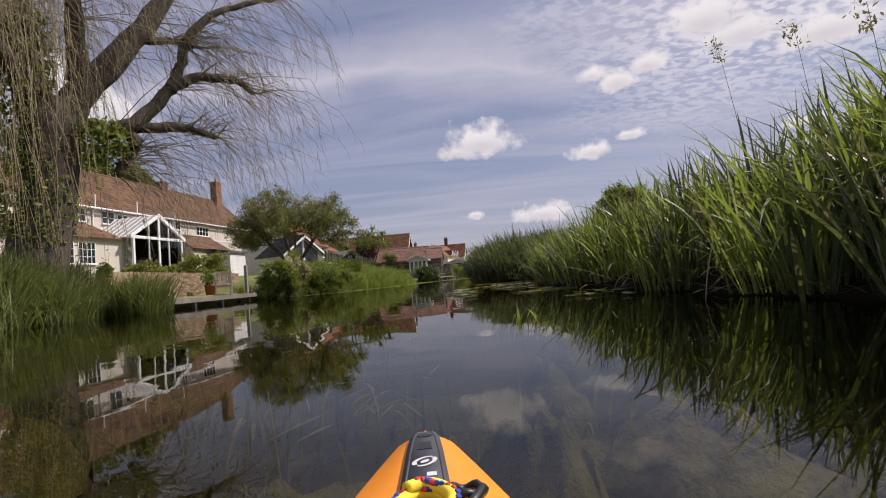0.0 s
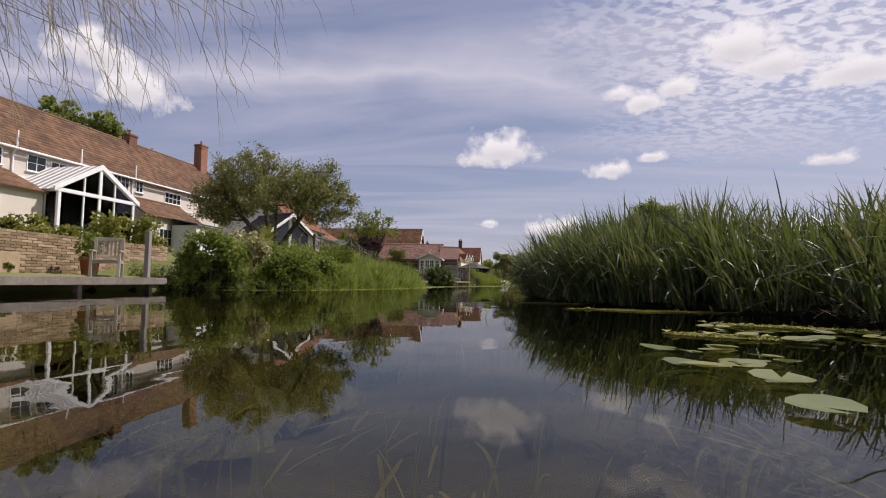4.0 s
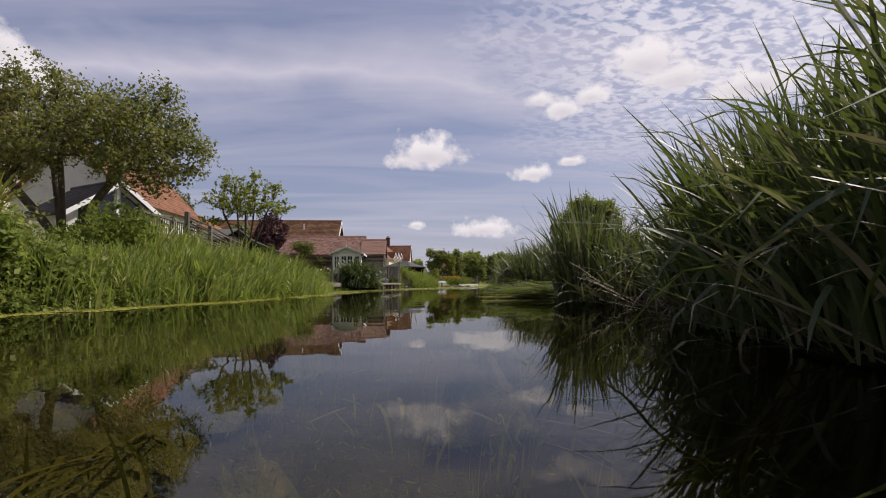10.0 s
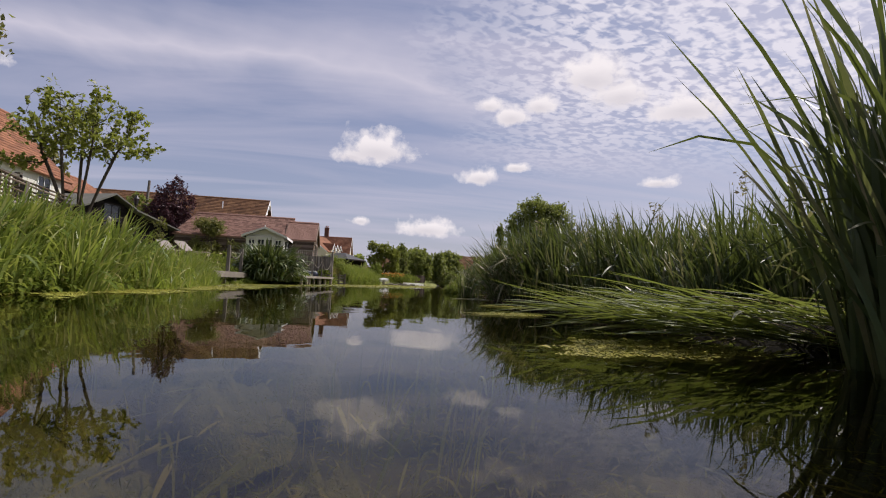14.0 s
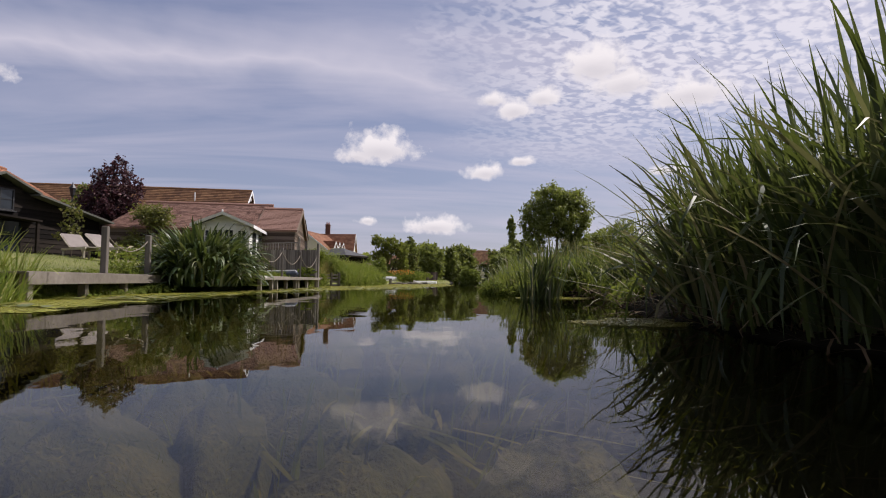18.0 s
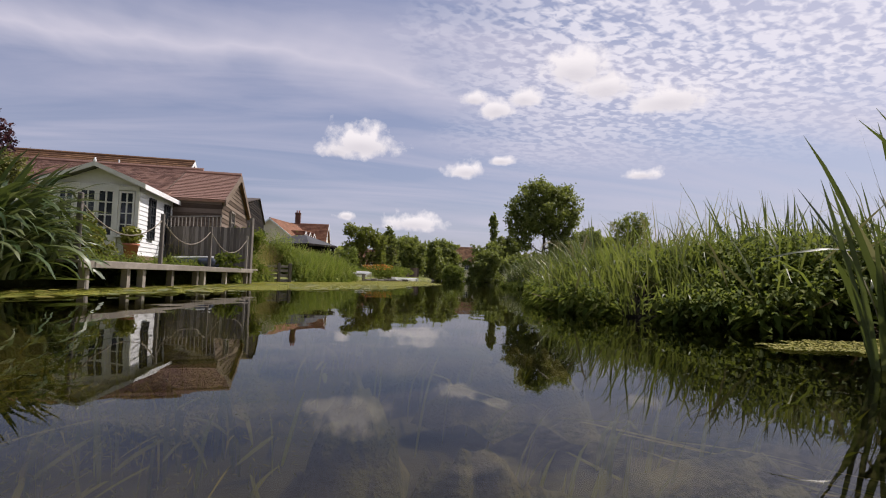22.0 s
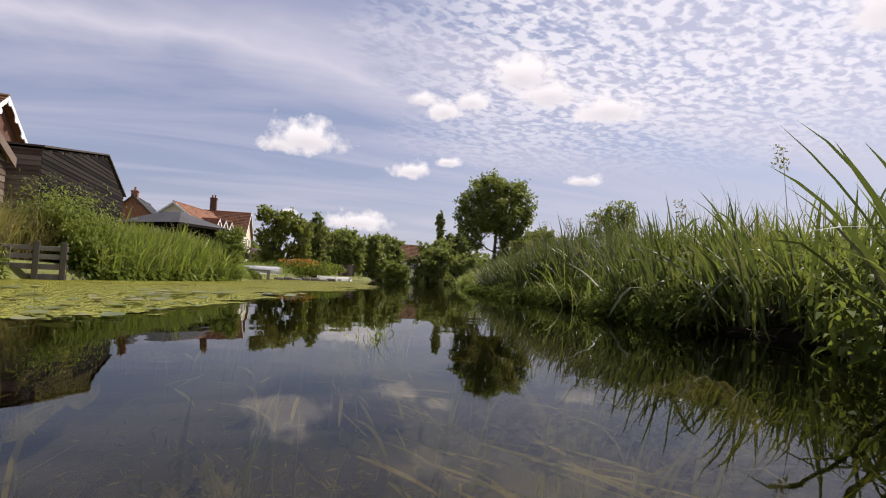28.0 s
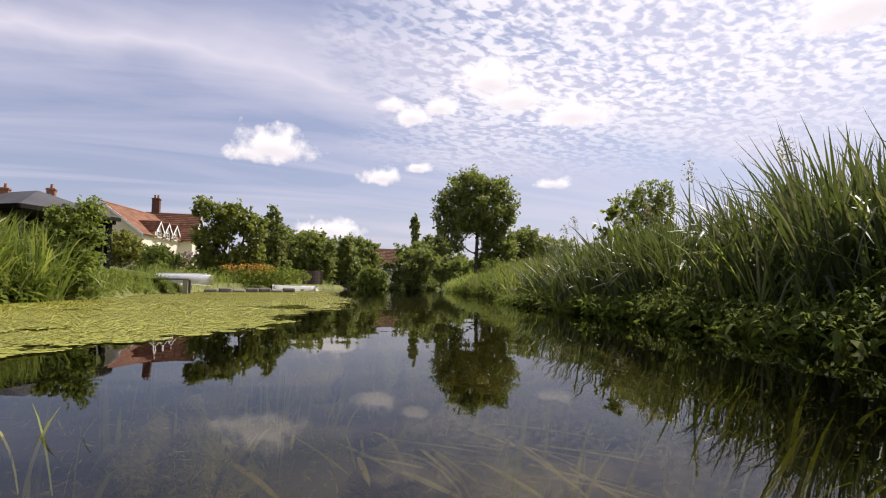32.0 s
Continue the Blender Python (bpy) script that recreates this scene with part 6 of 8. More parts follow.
tree("multi_stem_tree", -7.95, 42.2, 0.9, 4.6, 2.0, LIME, "small multi-stemmed tree with bright thin leaves", 3300, 0.08, 0.042, 5, 0.26, seed=12,
     lobes=[(0.0, 0.0, 2.9, 1.2, 1.3, 0.6), (1.35, -0.3, 2.6, 0.8, 0.8, 0.3), (-1.2, 0.3, 3.0, 0.8, 0.8, 0.4), (-0.5, 0.1, 3.7, 0.8, 0.8, 0.35), (0.9, 0, 3.4, 0.8, 0.7, 0.35), (-1.4, 0, 2.1, 0.5, 0.5, 0.25), (0.3, 0, 4.0, 0.4, 0.4, 0.3)])
tree("purple_tree", -12.6, 64.2, 1.0, 5.9, 1.8, PURPLE, "small purple-leaved tree with upright sprays beside the barn", 14000, 0.085, 0.12, 3, 0.12, seed=13,
     lobes=[(0, 0, 2.9, 1.35, 1.4, 1.5), (0.3, 0, 4.5, 0.7, 0.8, 1.2), (-0.7, 0.2, 4.1, 0.55, 0.6, 1.1), (1.1, 0, 3.9, 0.5, 0.6, 0.9), (-0.3, 0, 1.9, 1.2, 1.2, 0.9), (0.9, 0, 2.5, 0.9, 0.9, 0.8), (-1.3, 0, 3.1, 0.6, 0.6, 0.7)])
shrub("grey_shrub", -8.7, 59.6, 0.9, 1.5, 1.2, 2.9, OLIVE, "grey-green shrub below the purple tree", 6500, 0.06, 15)
tree("garden_tree", -38.6, 52.0, 1.2, 17.0, 4.2, FARLEAF, "dark green tree behind the cottage", 12000, 0.3, 0.3, 1, 0.2, 14)
tree("garden_tree", -34.6, 52.4, 1.2, 15.6, 3.6, FARLEAF, "dark green tree behind the cottage roof", 12000, 0.3, 0.3, 1, 0.2, 16)
tree("garden_tree", -19.5, 62.5, 1.0, 7.8, 2.2, OLIVE, "loose green tree behind the red roofs", 4000, 0.16, 0.14, 1, 0.3, 17)
tree("garden_tree", -17.5, 72.0, 1.0, 6.2, 2.2, FARLEAF, "small green tree behind the barn", 3000, 0.16, 0.14, 1, 0.2, 18)


# ---- house with white bargeboards and its balcony ----
gab = gable_building("gabled_house", Matrix.Translation((-15.4, 42.7, 0)) @ pose(0, 0, 0, 0, 0, -32) @ Matrix.Diagonal((-1, 1, 1, 1)), 3.4, 4.2, 3.45, 4.95, OFFWHITE, SLATE, "pale glazed gable end with white bargeboards and a slate roof", 0.35, (0.24, 0.22), barge=WHITE, base=0.3)
for y0, y1 in ((0.5, 1.95), (2.25, 3.7)):
    part("gable_pane", prism([(y0, 2.5), (y1, 2.5), (y1, float(np.interp(y1, [0, 2.1, 4.2], [3.3, 4.7, 3.3]))), (y0, float(np.interp(y0, [0, 2.1, 4.2], [3.3, 4.7, 3.3])))], -0.03, -0.012, "x"), PANE, gab)
part("gable_mullion", box(-0.06, -0.002, 2.04, 2.16, 2.4, 4.75), WHITE, gab)
part("gable_rail", box(-0.055, -0.002, 0.3, 3.9, 2.38, 2.48), GREYBOARD, gab)
main = gable_building("red_roofed_house", Matrix.Translation((-15.6, 48.0, 0)) @ pose(0, 0, 0, 0, 0, 90), 9.2, 5.8, 4.9, 8.0, OFFWHITE, ROOFORANGE, "house with a steep orange tiled roof", 0.3, (0.24, 0.22), base=0.3)
window_unit(main, 7.4, 0, 3.6, 1.1, 1.1)
low = gable_building("pantiled_outbuilding", Matrix.Translation((-16.2, 58.2, 0)) @ pose(0, 0, 0, 0, 0, 90), 7.7, 5.0, 4.6, 6.1, BLACKBOARD, ROOFORANGE, "low outbuilding with a bright orange pantiled roof", 0.25, (0.24, 0.24), base=0.3)
bal = thing("balcony", pose(-12.6, 40.0, 0), "dark timber balcony with a slatted rail on posts", "balcony")
part("floor", box(-1.2, 1.6, 0, 5.5, 2.15, 2.3), GREYBOARD, bal)
for y in (0.06, 2.7, 5.4):
    part("post", box(1.45, 1.6, y - 0.07, y + 0.07, 0.3, 3.2), GREYBOARD, bal)
part("handrail", box(1.44, 1.6, 0, 5.5, 3.05, 3.13), GREYBOARD, bal)
for i in range(26):
    y = 0.2 + i * 0.2
    part("baluster", box(1.5, 1.54, y - 0.02, y + 0.02, 2.3, 3.05), GREYBOARD, bal)
fen = thing("wattle_fence", pose(-7.9, 36.4, 0.9, 0, 0, 88), "rustic woven fence panel on timber posts", "fence")
for x in (0, 1.7, 3.4, 5.1):
    part("post", box(x - 0.06, x + 0.06, -0.06, 0.06, -0.3, 1.65 - 0.13 * x, 0.006), GREYBOARD, fen)
for i in range(13):
    z = 0.2 + i * 0.09
    part("rod", tube([(0, 0.03 * (-1) ** i, z + 0.25), (1.7, -0.04 * (-1) ** i, z + 0.1), (3.4, 0.04 * (-1) ** i, z - 0.05), (5.1, -0.03, z - 0.15)], [0.022, 0.025, 0.025, 0.02], 5), BROWNBOARD, fen)

# ---- black barn with lantern, lawn furniture and statue ----
barn = thing("black_barn", pose(-13.5, 54.9, 0, 0, 0, 66), "black weatherboarded barn with a grey felt roof", "barn")
part("wall", prism([(0, 0.3), (5.6, 0.3), (5.6, 2.8), (2.7, 3.5), (1.45, 4.05), (0.1, 3.4), (0, 3.4)], 0, 3.5, "y"), BLACKBOARD, barn)
TOPB = lambda u: float(np.interp(u, [0, 0.1, 1.45, 2.7, 5.6], [3.4, 3.4, 4.05, 3.5, 2.8])) - 1.0
boards(barn, "weatherboard", pose(0, -0.003, 1.0), 5.6, 3.1, 0.18, BLACKBOARD, top=TOPB)
part("roof", prism([(-0.3, 3.28), (1.45, 4.14), (1.45, 4.22), (-0.3, 3.36)], -0.35, 3.5, "y"), FELT, barn)
part("roof", prism([(1.45, 4.14), (2.8, 3.55), (2.8, 3.63), (1.45, 4.22)], -0.35, 3.5, "y"), FELT, barn)
part("lower_roof", prism([(2.6, 3.50), (5.9, 2.76), (5.9, 2.84), (2.6, 3.58)], -0.5, 3.5, "y"), FELT, barn)
window_unit(barn, 1.5, -0.03, 2.85, 0.95, 0.8, bars=(2, 2), material=IRON)
part("canopy", prism([(0.4, 2.62), (2.7, 2.5), (2.7, 2.57), (0.4, 2.69)], -0.55, -0.03, "y"), BLACKBOARD, barn)
for u in (0.5, 2.6):
    part("canopy_post", box(u - 0.05, u + 0.05, -0.5, -0.4, 0.9, 2.5), BLACKBOARD, barn)
part("doorway", box(0.7, 2.3, -0.028, -0.024, 0.95, 2.45), PANE, barn)
lamp = thing("lamp_post", pose(-15.6, 66.6, 1.0), "black garden lamp post with a lantern head", "lamp post")
part("pole", tube([(0, 0, 0), (0, 0, 3.9)], [0.05, 0.035], 8), IRON, lamp)
part("lantern", lathe([(0.06, 3.9), (0.10, 3.96), (0.18, 4.35), (0.2, 4.37), (0.03, 4.62), (0.02, 4.7)], 6), IRON, lamp)
pole = thing("telegraph_pole", pose(-17.2, 72.5, 0.5), "leaning wooden telegraph pole behind the roofs", "pole")
part("shaft", tube([(0, 0, 0), (0.25, 0, 7.2)], [0.14, 0.1], 8), GREYBOARD, pole)
statue = thing("statue", pose(-11.6, 53.0, 1.06), "pale stone garden statue on a square plinth", "statue")
bm = box(-0.28, 0.28, -0.28, 0.28, 0, 0.12, 0.01)
box(-0.2, 0.2, -0.2, 0.2, 0.12, 0.62, 0.01, bm)
box(-0.26, 0.26, -0.26, 0.26, 0.62, 0.70, 0.01, bm)
tube([(0.03, 0, 0.70), (0.05, 0.02, 0.98), (0, 0, 1.2), (0.02, 0, 1.42), (0.02, 0, 1.47)], [0.10, 0.11, 0.13, 0.10, 0.05], 10, bm)
tube([(0.02, 0, 1.45), (0.03, 0, 1.52), (0.03, 0, 1.6), (0.03, 0, 1.66)], [0.05, 0.08, 0.08, 0.03], 10, bm)
tube([(-0.1, 0, 1.4), (-0.2, -0.05, 1.2), (-0.08, -0.12, 1.08)], [0.04, 0.035, 0.03], 6, bm)
tube([(0.12, 0, 1.4), (0.2, -0.03, 1.2), (0.16, -0.05, 1.0)], [0.04, 0.035, 0.03], 6, bm)
part("figure", bm, STONE, statue, smooth=True)


def lounger(m):
    s = thing("sun_lounger", m, "pale weathered slatted lounger on the lawn", "lounger", "loungers on the lawn")
    for x in (-0.32, 0.32):
        part("side_rail", box(x - 0.025, x + 0.025, -0.9, 0.6, 0.28, 0.35, 0.004), TEAK, s)
        for y in (-0.8, 0.5):
            part("leg", box(x - 0.025, x + 0.025, y - 0.03, y + 0.03, 0, 0.28), TEAK, s)
    for i in range(9):
        part("seat_slat", box(-0.34, 0.34, -0.88 + i * 0.11, -0.80 + i * 0.11, 0.352, 0.372), TEAK, s)
    for i in range(8):
        o = part("back_slat", box(-0.34, 0.34, 0.02 + i * 0.1, 0.10 + i * 0.1, 0, 0.02), TEAK, s)
        o.matrix_local = pose(0, 0.12, 0.37, 36, 0, 0)
    part("canvas", box(-0.3, 0.3, 0.0, 0.84, 0.022, 0.03), CANVAS, s, "pale canvas sling").matrix_local = pose(0, 0.12, 0.37, 36, 0, 0)
    part("seat_canvas", box(-0.3, 0.3, -0.86, 0.1, 0.374, 0.382), CANVAS, s)
    return s


l1 = lounger(pose(-9.5, 55.0, 1.04, 0, 0, 52))
copy_thing(l1, pose(-8.5, 54.7, 1.02, 0, 0, 60))
ldeck = thing("lawn_deck", pose(-4.72, 41.6, 0, 0, 0, 90), "weathered timber edging deck along the lawn", "deck")
for i in range(8):
    part("deck_board", box(1.9, 8.4, 0.01 + i * 0.145, 0.145 + i * 0.145, 0.40, 0.435, 0.004), DECKWOOD, ldeck)
part("fascia", box(1.9, 8.4, -0.03, 0.006, 0.24, 0.425, 0.004), DECKWOOD, ldeck)
for x in (0.5, 2.1, 3.7, 5.3, 6.8):
    part("pile", box(x - 0.06, x + 0.06, 0.05, 0.17, -0.8, 0.40), DECKWOOD, ldeck)


def rope_posts(name, places, z, h, label, w=0.11):
    """Posts with a slack rope from each to the next."""
    g = thing(name, pose(0, 0, 0), label, "rope fence")
    for x, y in places:
        part("post", box(x - w / 2, x + w / 2, y - w / 2, y + w / 2, z, z + h, 0.01), GREYBOARD, g)
    for (x0, y0), (x1, y1) in zip(places, places[1:]):
        bm = tube([(x0 + (x1 - x0) * u, y0 + (y1 - y0) * u, z + h - 0.12 - 0.45 * 4 * u * (1 - u) * min(1, 0.35 * math.hypot(x1 - x0, y1 - y0))) for u in np.linspace(0, 1, 13)], [0.011] * 13, 6)
        part("rope", bm, ROPE, g, smooth=True)
    return g


rope_posts("rope_fence", [(-4.95, 46.3), (-4.9, 48.3)], 0.436, 0.92, "weathered posts with a slack rope along the lawn deck")
# flax clump
fl = thing("flax_clump", pose(-4.05, 49.9, 0.15), "large clump of broad strap-leaved flax by the water", "plant")
for name, n, rx, ry, h, lean, bend in (("leaves", 620, 0.65, 0.9, 1.6, 0.2, 1.3), ("outer_leaves", 640, 0.8, 1.2, 1.35, 0.36, 1.8), ("low_leaves", 420, 0.9, 1.4, 0.9, 0.55, 1.7)):
    a, r = rng.uniform(0, 2 * np.pi, n), np.sqrt(rng.random(n))
    off = np.stack([np.cos(a) * r, np.sin(a) * r], 1)
    way = off + rng.normal(0, 0.3, (n, 2))
    way /= np.linalg.norm(way, axis=1)[:, None]
    reed_blades(name, np.concatenate([off * np.array([rx, ry]), np.zeros((n, 1))], 1), 1.08 * h * rng.uniform(0.75, 1.1, n), 0.084 * rng.uniform(0.7, 1.2, n), way, 0.05 + np.abs(rng.normal(0, lean, n)) * (0.4 + 0.6 * r), np.abs(rng.normal(bend, 0.5, n)), FLAX, 0.12, 9, fl)


# ---- summerhouse ----
SX0, SX1, SY0, SY1, SZ, SE, SA = -6.42, -4.45, 57.5, 60.9, 0.70, 2.58, 3.0
sh = thing("summerhouse", pose(SX0, SY0, SZ), "small white summerhouse with glazed doors and a felt roof", "summerhouse")
L, D, E, A = SX1 - SX0, SY1 - SY0, SE - SZ, SA - SZ
part("base", box(-0.05, L + 0.05, -0.05, D + 0.05, -0.35, 0.0), WALLBRICK, sh)
part("wall", prism([(0, 0), (L, 0), (L, E), (L / 2, A), (0, E)], 0.02, D, "y"), OFFWHITE, sh, "sage-white boarded walls")
for i in range(15):
    z = i * 0.122
    o = part("board", prism([(0, 0), (0.022, 0), (0.004, 0.13), (0, 0.13)], 0, D, "y"), WHITE, sh)
    o.matrix_local = pose(L + 0.002, 0, z + 0.01)
for s in (-1, 1):
    part("roof", prism([(L / 2, A + 0.02), (L / 2 + s * (L / 2 + 0.22), E - 0.06), (L / 2 + s * (L / 2 + 0.22), E + 0.0), (L / 2, A + 0.09)], -0.3, D + 0.2, "y"), FELT, sh)
    part("eave_board", box(*sorted((L / 2 + s * (L / 2 + 0.225), L / 2 + s * (L / 2 + 0.25))), -0.3, D + 0.2, E - 0.13, E + 0.0), WHITE, sh)
    part("bargeboard", prism([(L / 2, A - 0.02), (L / 2 + s * (L / 2 + 0.24), E - 0.12), (L / 2 + s * (L / 2 + 0.24), E + 0.01), (L / 2, A + 0.10)], -0.33, -0.302, "y"), OFFWHITE, sh)
for x in (0.02, 0.52, L - 0.52, L - 0.02):
    part("corner_post", box(x - 0.05, x + 0.05, -0.06, 0.018, 0.0, E - 0.02, 0.006), OFFWHITE, sh)
part("header", box(-0.03, L + 0.03, -0.055, 0.018, E - 0.16, E - 0.03, 0.006), OFFWHITE, sh)
for x, w in ((0.27, 0.38), (L - 0.27, 0.38)):
    window_unit(sh, x, -0.01, 0.52, w, E - 0.70, bars=(2, 4), material=OFFWHITE)
for x in (L / 2 - 0.215, L / 2 + 0.215):
    d = window_unit(sh, x, -0.01, 0.04, 0.42, E - 0.20, bars=(2, 5), material=OFFWHITE, name="door", sill=False)
    part("door_panel", box(-0.17, 0.17, -0.035, -0.02, 0.04, 0.48), OFFWHITE, d)
for y in (0.95, 2.30):
    window_unit(sh, L + 0.03, y, 0.48, 0.46, E - 0.70, face="x", bars=(2, 5), material=IRON, sill=False)
part("finial", lathe([(0.03, 0), (0.04, 0.05), (0.015, 0.12)], 8), WHITE, sh).matrix_local = pose(L / 2, -0.3, A + 0.08)

# ---- brown barn with tiled roof ----
BX, BY0 = -2.95, 60.45
br = gable_building("tiled_barn", Matrix.Translation((BX, BY0, 0)) @ Matrix.Diagonal((-1, 1, 1, 1)), 1.7, 5.2, 2.66, 3.92, BROWNBOARD, BARNTILE, "weatherboarded barn end with a tiled roof", 0.12, (0.19, 0.175), base=0.0, pieces=True, wall_label="grey-brown weathered wall", barge=BROWNBOARD)
boards(br, "weatherboard", pose(0, -0.003, 0.6), 1.7, 2.1, 0.15, BROWNBOARD)
boards(br, "weatherboard", pose(-0.003, 5.2, 0.6, 0, 0, -90), 5.2, 3.5, 0.15, BROWNBOARD, top=lambda u: float(np.interp(u, [0, 2.6, 5.2], [2.66, 3.92, 2.66])) - 0.6)
window_unit(br, -0.035, 1.6, 1.7, 0.7, 0.75, face="x", bars=(2, 2), material=GREYBOARD).matrix_local = pose(-0.04, 1.6, 1.75, 0, 0, -90)
br2 = gable_building("long_tiled_barn", Matrix.Translation((BX - 1.72, BY0 - 0.35, 0)) @ Matrix.Diagonal((-1, 1, 1, 1)), 6.3, 9.2, 2.6, 4.33, BROWNBOARD, BARNTILE, "long low barn with a weathered tiled roof", 0.1, (0.21, 0.18), base=0.0)
boards(br2, "weatherboard", pose(0, -0.003, 0.6), 6.3, 2.0, 0.16, BROWNBOARD)
hb = gable_building("brown_roofed_house", Matrix.Translation((-8.6, 74.6, 0)) @ Matrix.Diagonal((-1, 1, 1, 1)), 17.0, 7.4, 4.6, 7.4, BRICK, ROOFBROWN, "brick house with a mossy brown tiled roof and ornate white bargeboards", 0.3, (0.3, 0.26), barge=WHITE, base=0.2)
part("flue", tube([(3.6, 2.2, 6.2), (3.6, 2.2, 7.0)], [0.05, 0.05], 6), WHITE, hb)

# fence, jetty and what stands on it
fn = thing("board_fence", Matrix.Translation((-4.55, 59.9, 0.45)) @ pose(0, 0, 0, 0, 0, math.degrees(math.atan2(-1.5, 2.85))), "weathered grey upright board fence beside the jetty", "fence")
boards(fn, "board", pose(0, 0, 0.05), 3.2, 1.15, 0.115, GREYBOARD, gap=0.004, upright=True, top=lambda u: 1.22 - 0.02 * u)
for z in (0.3, 0.95):
    part("rail", box(0, 3.2, 0.003, 0.06, z, z + 0.08), GREYBOARD, fn)
for i in range(16):
    part("trellis_bar", box(0.03 + i * 0.14, 0.055 + i * 0.14, -0.015, 0.01, 1.24, 1.55), GREYBOARD, fn)
part("trellis_rail", box(0, 2.2, -0.02, 0.012, 1.54, 1.58), GREYBOARD, fn)
for x in (0.0, 3.2):
    part("post", box(x - 0.05, x + 0.05, 0.0, 0.1, -0.5, 1.5, 0.008), GREYBOARD, fn)
JM = Matrix.Translation((-2.75, 50.4, 0)) @ pose(0, 0, 0, 0, 0, math.degrees(math.atan2(7.7, 1.12)))
jt = thing("jetty", JM, "weathered timber jetty on short piles beside the summerhouse", "jetty")
for i in range(12):
    part("deck_board", box(0, 8.6, 0.01 + i * 0.15, 0.15 + i * 0.15, 0.40, 0.44, 0.004), DECKWOOD, jt)
part("fascia", box(0, 8.0, -0.035, 0.006, 0.33, 0.43, 0.004), DECKWOOD, jt)
for x in (0.3, 1.4, 1.9, 3.0, 4.2, 4.6, 6.0, 7.7):
    part("pile", box(x - 0.05, x + 0.05, 0.05, 0.15, -0.8, 0.40), DECKWOOD, jt)
jp = [(JM @ Vector((u, 0.12, 0))).to_2d().to_tuple() for u in (0.15, 2.6, 5.0, 7.75)]
rope_posts("rope_fence", jp, 0.441, 0.95, "weathered jetty posts with a slack rope", 0.065)
bt = thing("covered_boat", pose(-3.1, 58.3, 0.441, 0, 0, -24), "small boat hull under a dark blue-grey cover", "boat")
bm = prism([(-0.60, 0.02), (-0.66, 0.27), (0.68, 0.30), (0.58, 0.02)], -0.24, 0.24, "y")
bmesh.ops.bevel(bm, geom=bm.edges[:], offset=0.05, segments=2, affect="EDGES")
part("hull", bm, BLUETARP, bt, smooth=True)
part("rim", tube([(-0.66, -0.25, 0.27), (0.68, -0.25, 0.30)], [0.025, 0.025], 6), HULL, bt)
flower_pot(-4.5, 57.3, 0.62, 0.19, 0.38, YELLOWLEAF, "glazed brown pot with a leafy plant by the summerhouse", 5)
shrub("shrub", -4.5, 54.8, 0.5, 0.45, 0.5, 1.2, YELLOWLEAF, "yellow-green shrub on the jetty's edge", 1800, 0.06, 90)
shrub("shrub", -2.1, 57.4, 0.1, 0.45, 0.5, 0.8, HERB, "green weeds growing at the jetty's end", 900, 0.05, 91)
shrub("shrub", -2.0, 59.8, 0.3, 0.8, 1.0, 1.5, HERB, "tall leafy growth beyond the fence", 2600, 0.06, 92)
shrub("shrub", -5.6, 52.6, 0.6, 0.8, 1.0, 0.7, HERB, "low border plants in front of the summerhouse", 1200, 0.06, 93)
bn = thing("rose_border", pose(-6.6, 52.4, 0.6), "border of white and pink flowers by the barn", "flower bed")
leaves("leaves", ball_points(900, (0, 0, 0.35), (0.8, 2.6, 0.45), 0.1), 0.06, HERB, bn)
tagged(leaves("flowers", ball_points(50, (0.2, 0, 0.5), (0.8, 2.6, 0.4), 0.6), 0.09, PALELEAF, bn), kind="stuff")

flower_pot(-11.1, 52.8, 1.06, 0.16, 0.26, YELLOWLEAF, "small pot of yellow flowers beside the statue", 6)
flower_pot(-13.2, 52.4, 1.08, 0.24, 0.5, HERB, "tall terracotta pot in front of the black barn", 7, 0.6)
flower_pot(-12.7, 52.2, 1.08, 0.2, 0.42, HERB, "terracotta pot in front of the black barn", 8, 0.6)
tree("sapling", -10.6, 56.6, 0.95, 2.5, 0.6, OLIVE, "thin young tree in front of the black barn", 700, 0.07, 0.02, 1, 0.3, seed=94)

# ---- second dark barn, brick gable, gazebo ----
b2 = thing("dark_barn", pose(-4.0, 70.3, 0, 0, 0, 90), "dark brown weatherboarded barn gable above the bank", "barn")
part("wall", prism([(0, 0.2), (9.3, 0.2), (9.3, 3.72), (6.3, 5.0), (0, 3.85)], 0, 8.0, "y"), BROWNBOARD, b2)
boards(b2, "weatherboard", pose(0, -0.003, 0.6), 9.3, 4.4, 0.16, BLACKBOARD, top=lambda u: float(np.interp(u, [0, 6.3, 9.3], [3.85, 5.0, 3.72])) - 0.6)
boards(b2, "weatherboard", pose(-0.003, 4.0, 0.6, 0, 0, -90), 4.0, 3.2, 0.16, BROWNBOARD)
part("roof", prism([(-0.1, 3.9), (6.3, 5.05), (6.3, 5.11), (-0.1, 3.96)], -0.1, 8.0, "y"), BARNROOF, b2)
part("roof", prism([(6.3, 5.05), (9.45, 3.70), (9.45, 3.76), (6.3, 5.11)], -0.1, 8.0, "y"), BARNROOF, b2)
lt = thing("lean_to", pose(-5.0, 67.6, 0, 0, 0, 90), "weathered lean-to shed beside the dark barn", "shed")
part("wall", box(0, 3.15, 0, 4, 0.2, 3.2), BROWNBOARD, lt)
boards(lt, "weatherboard", pose(0, -0.003, 0.6), 3.15, 2.6, 0.16, BROWNBOARD)
part("roof", prism([(-0.2, 3.28), (3.15, 3.58), (3.15, 3.62), (-0.2, 3.32)], -0.15, 4, "y"), BARNROOF, lt)
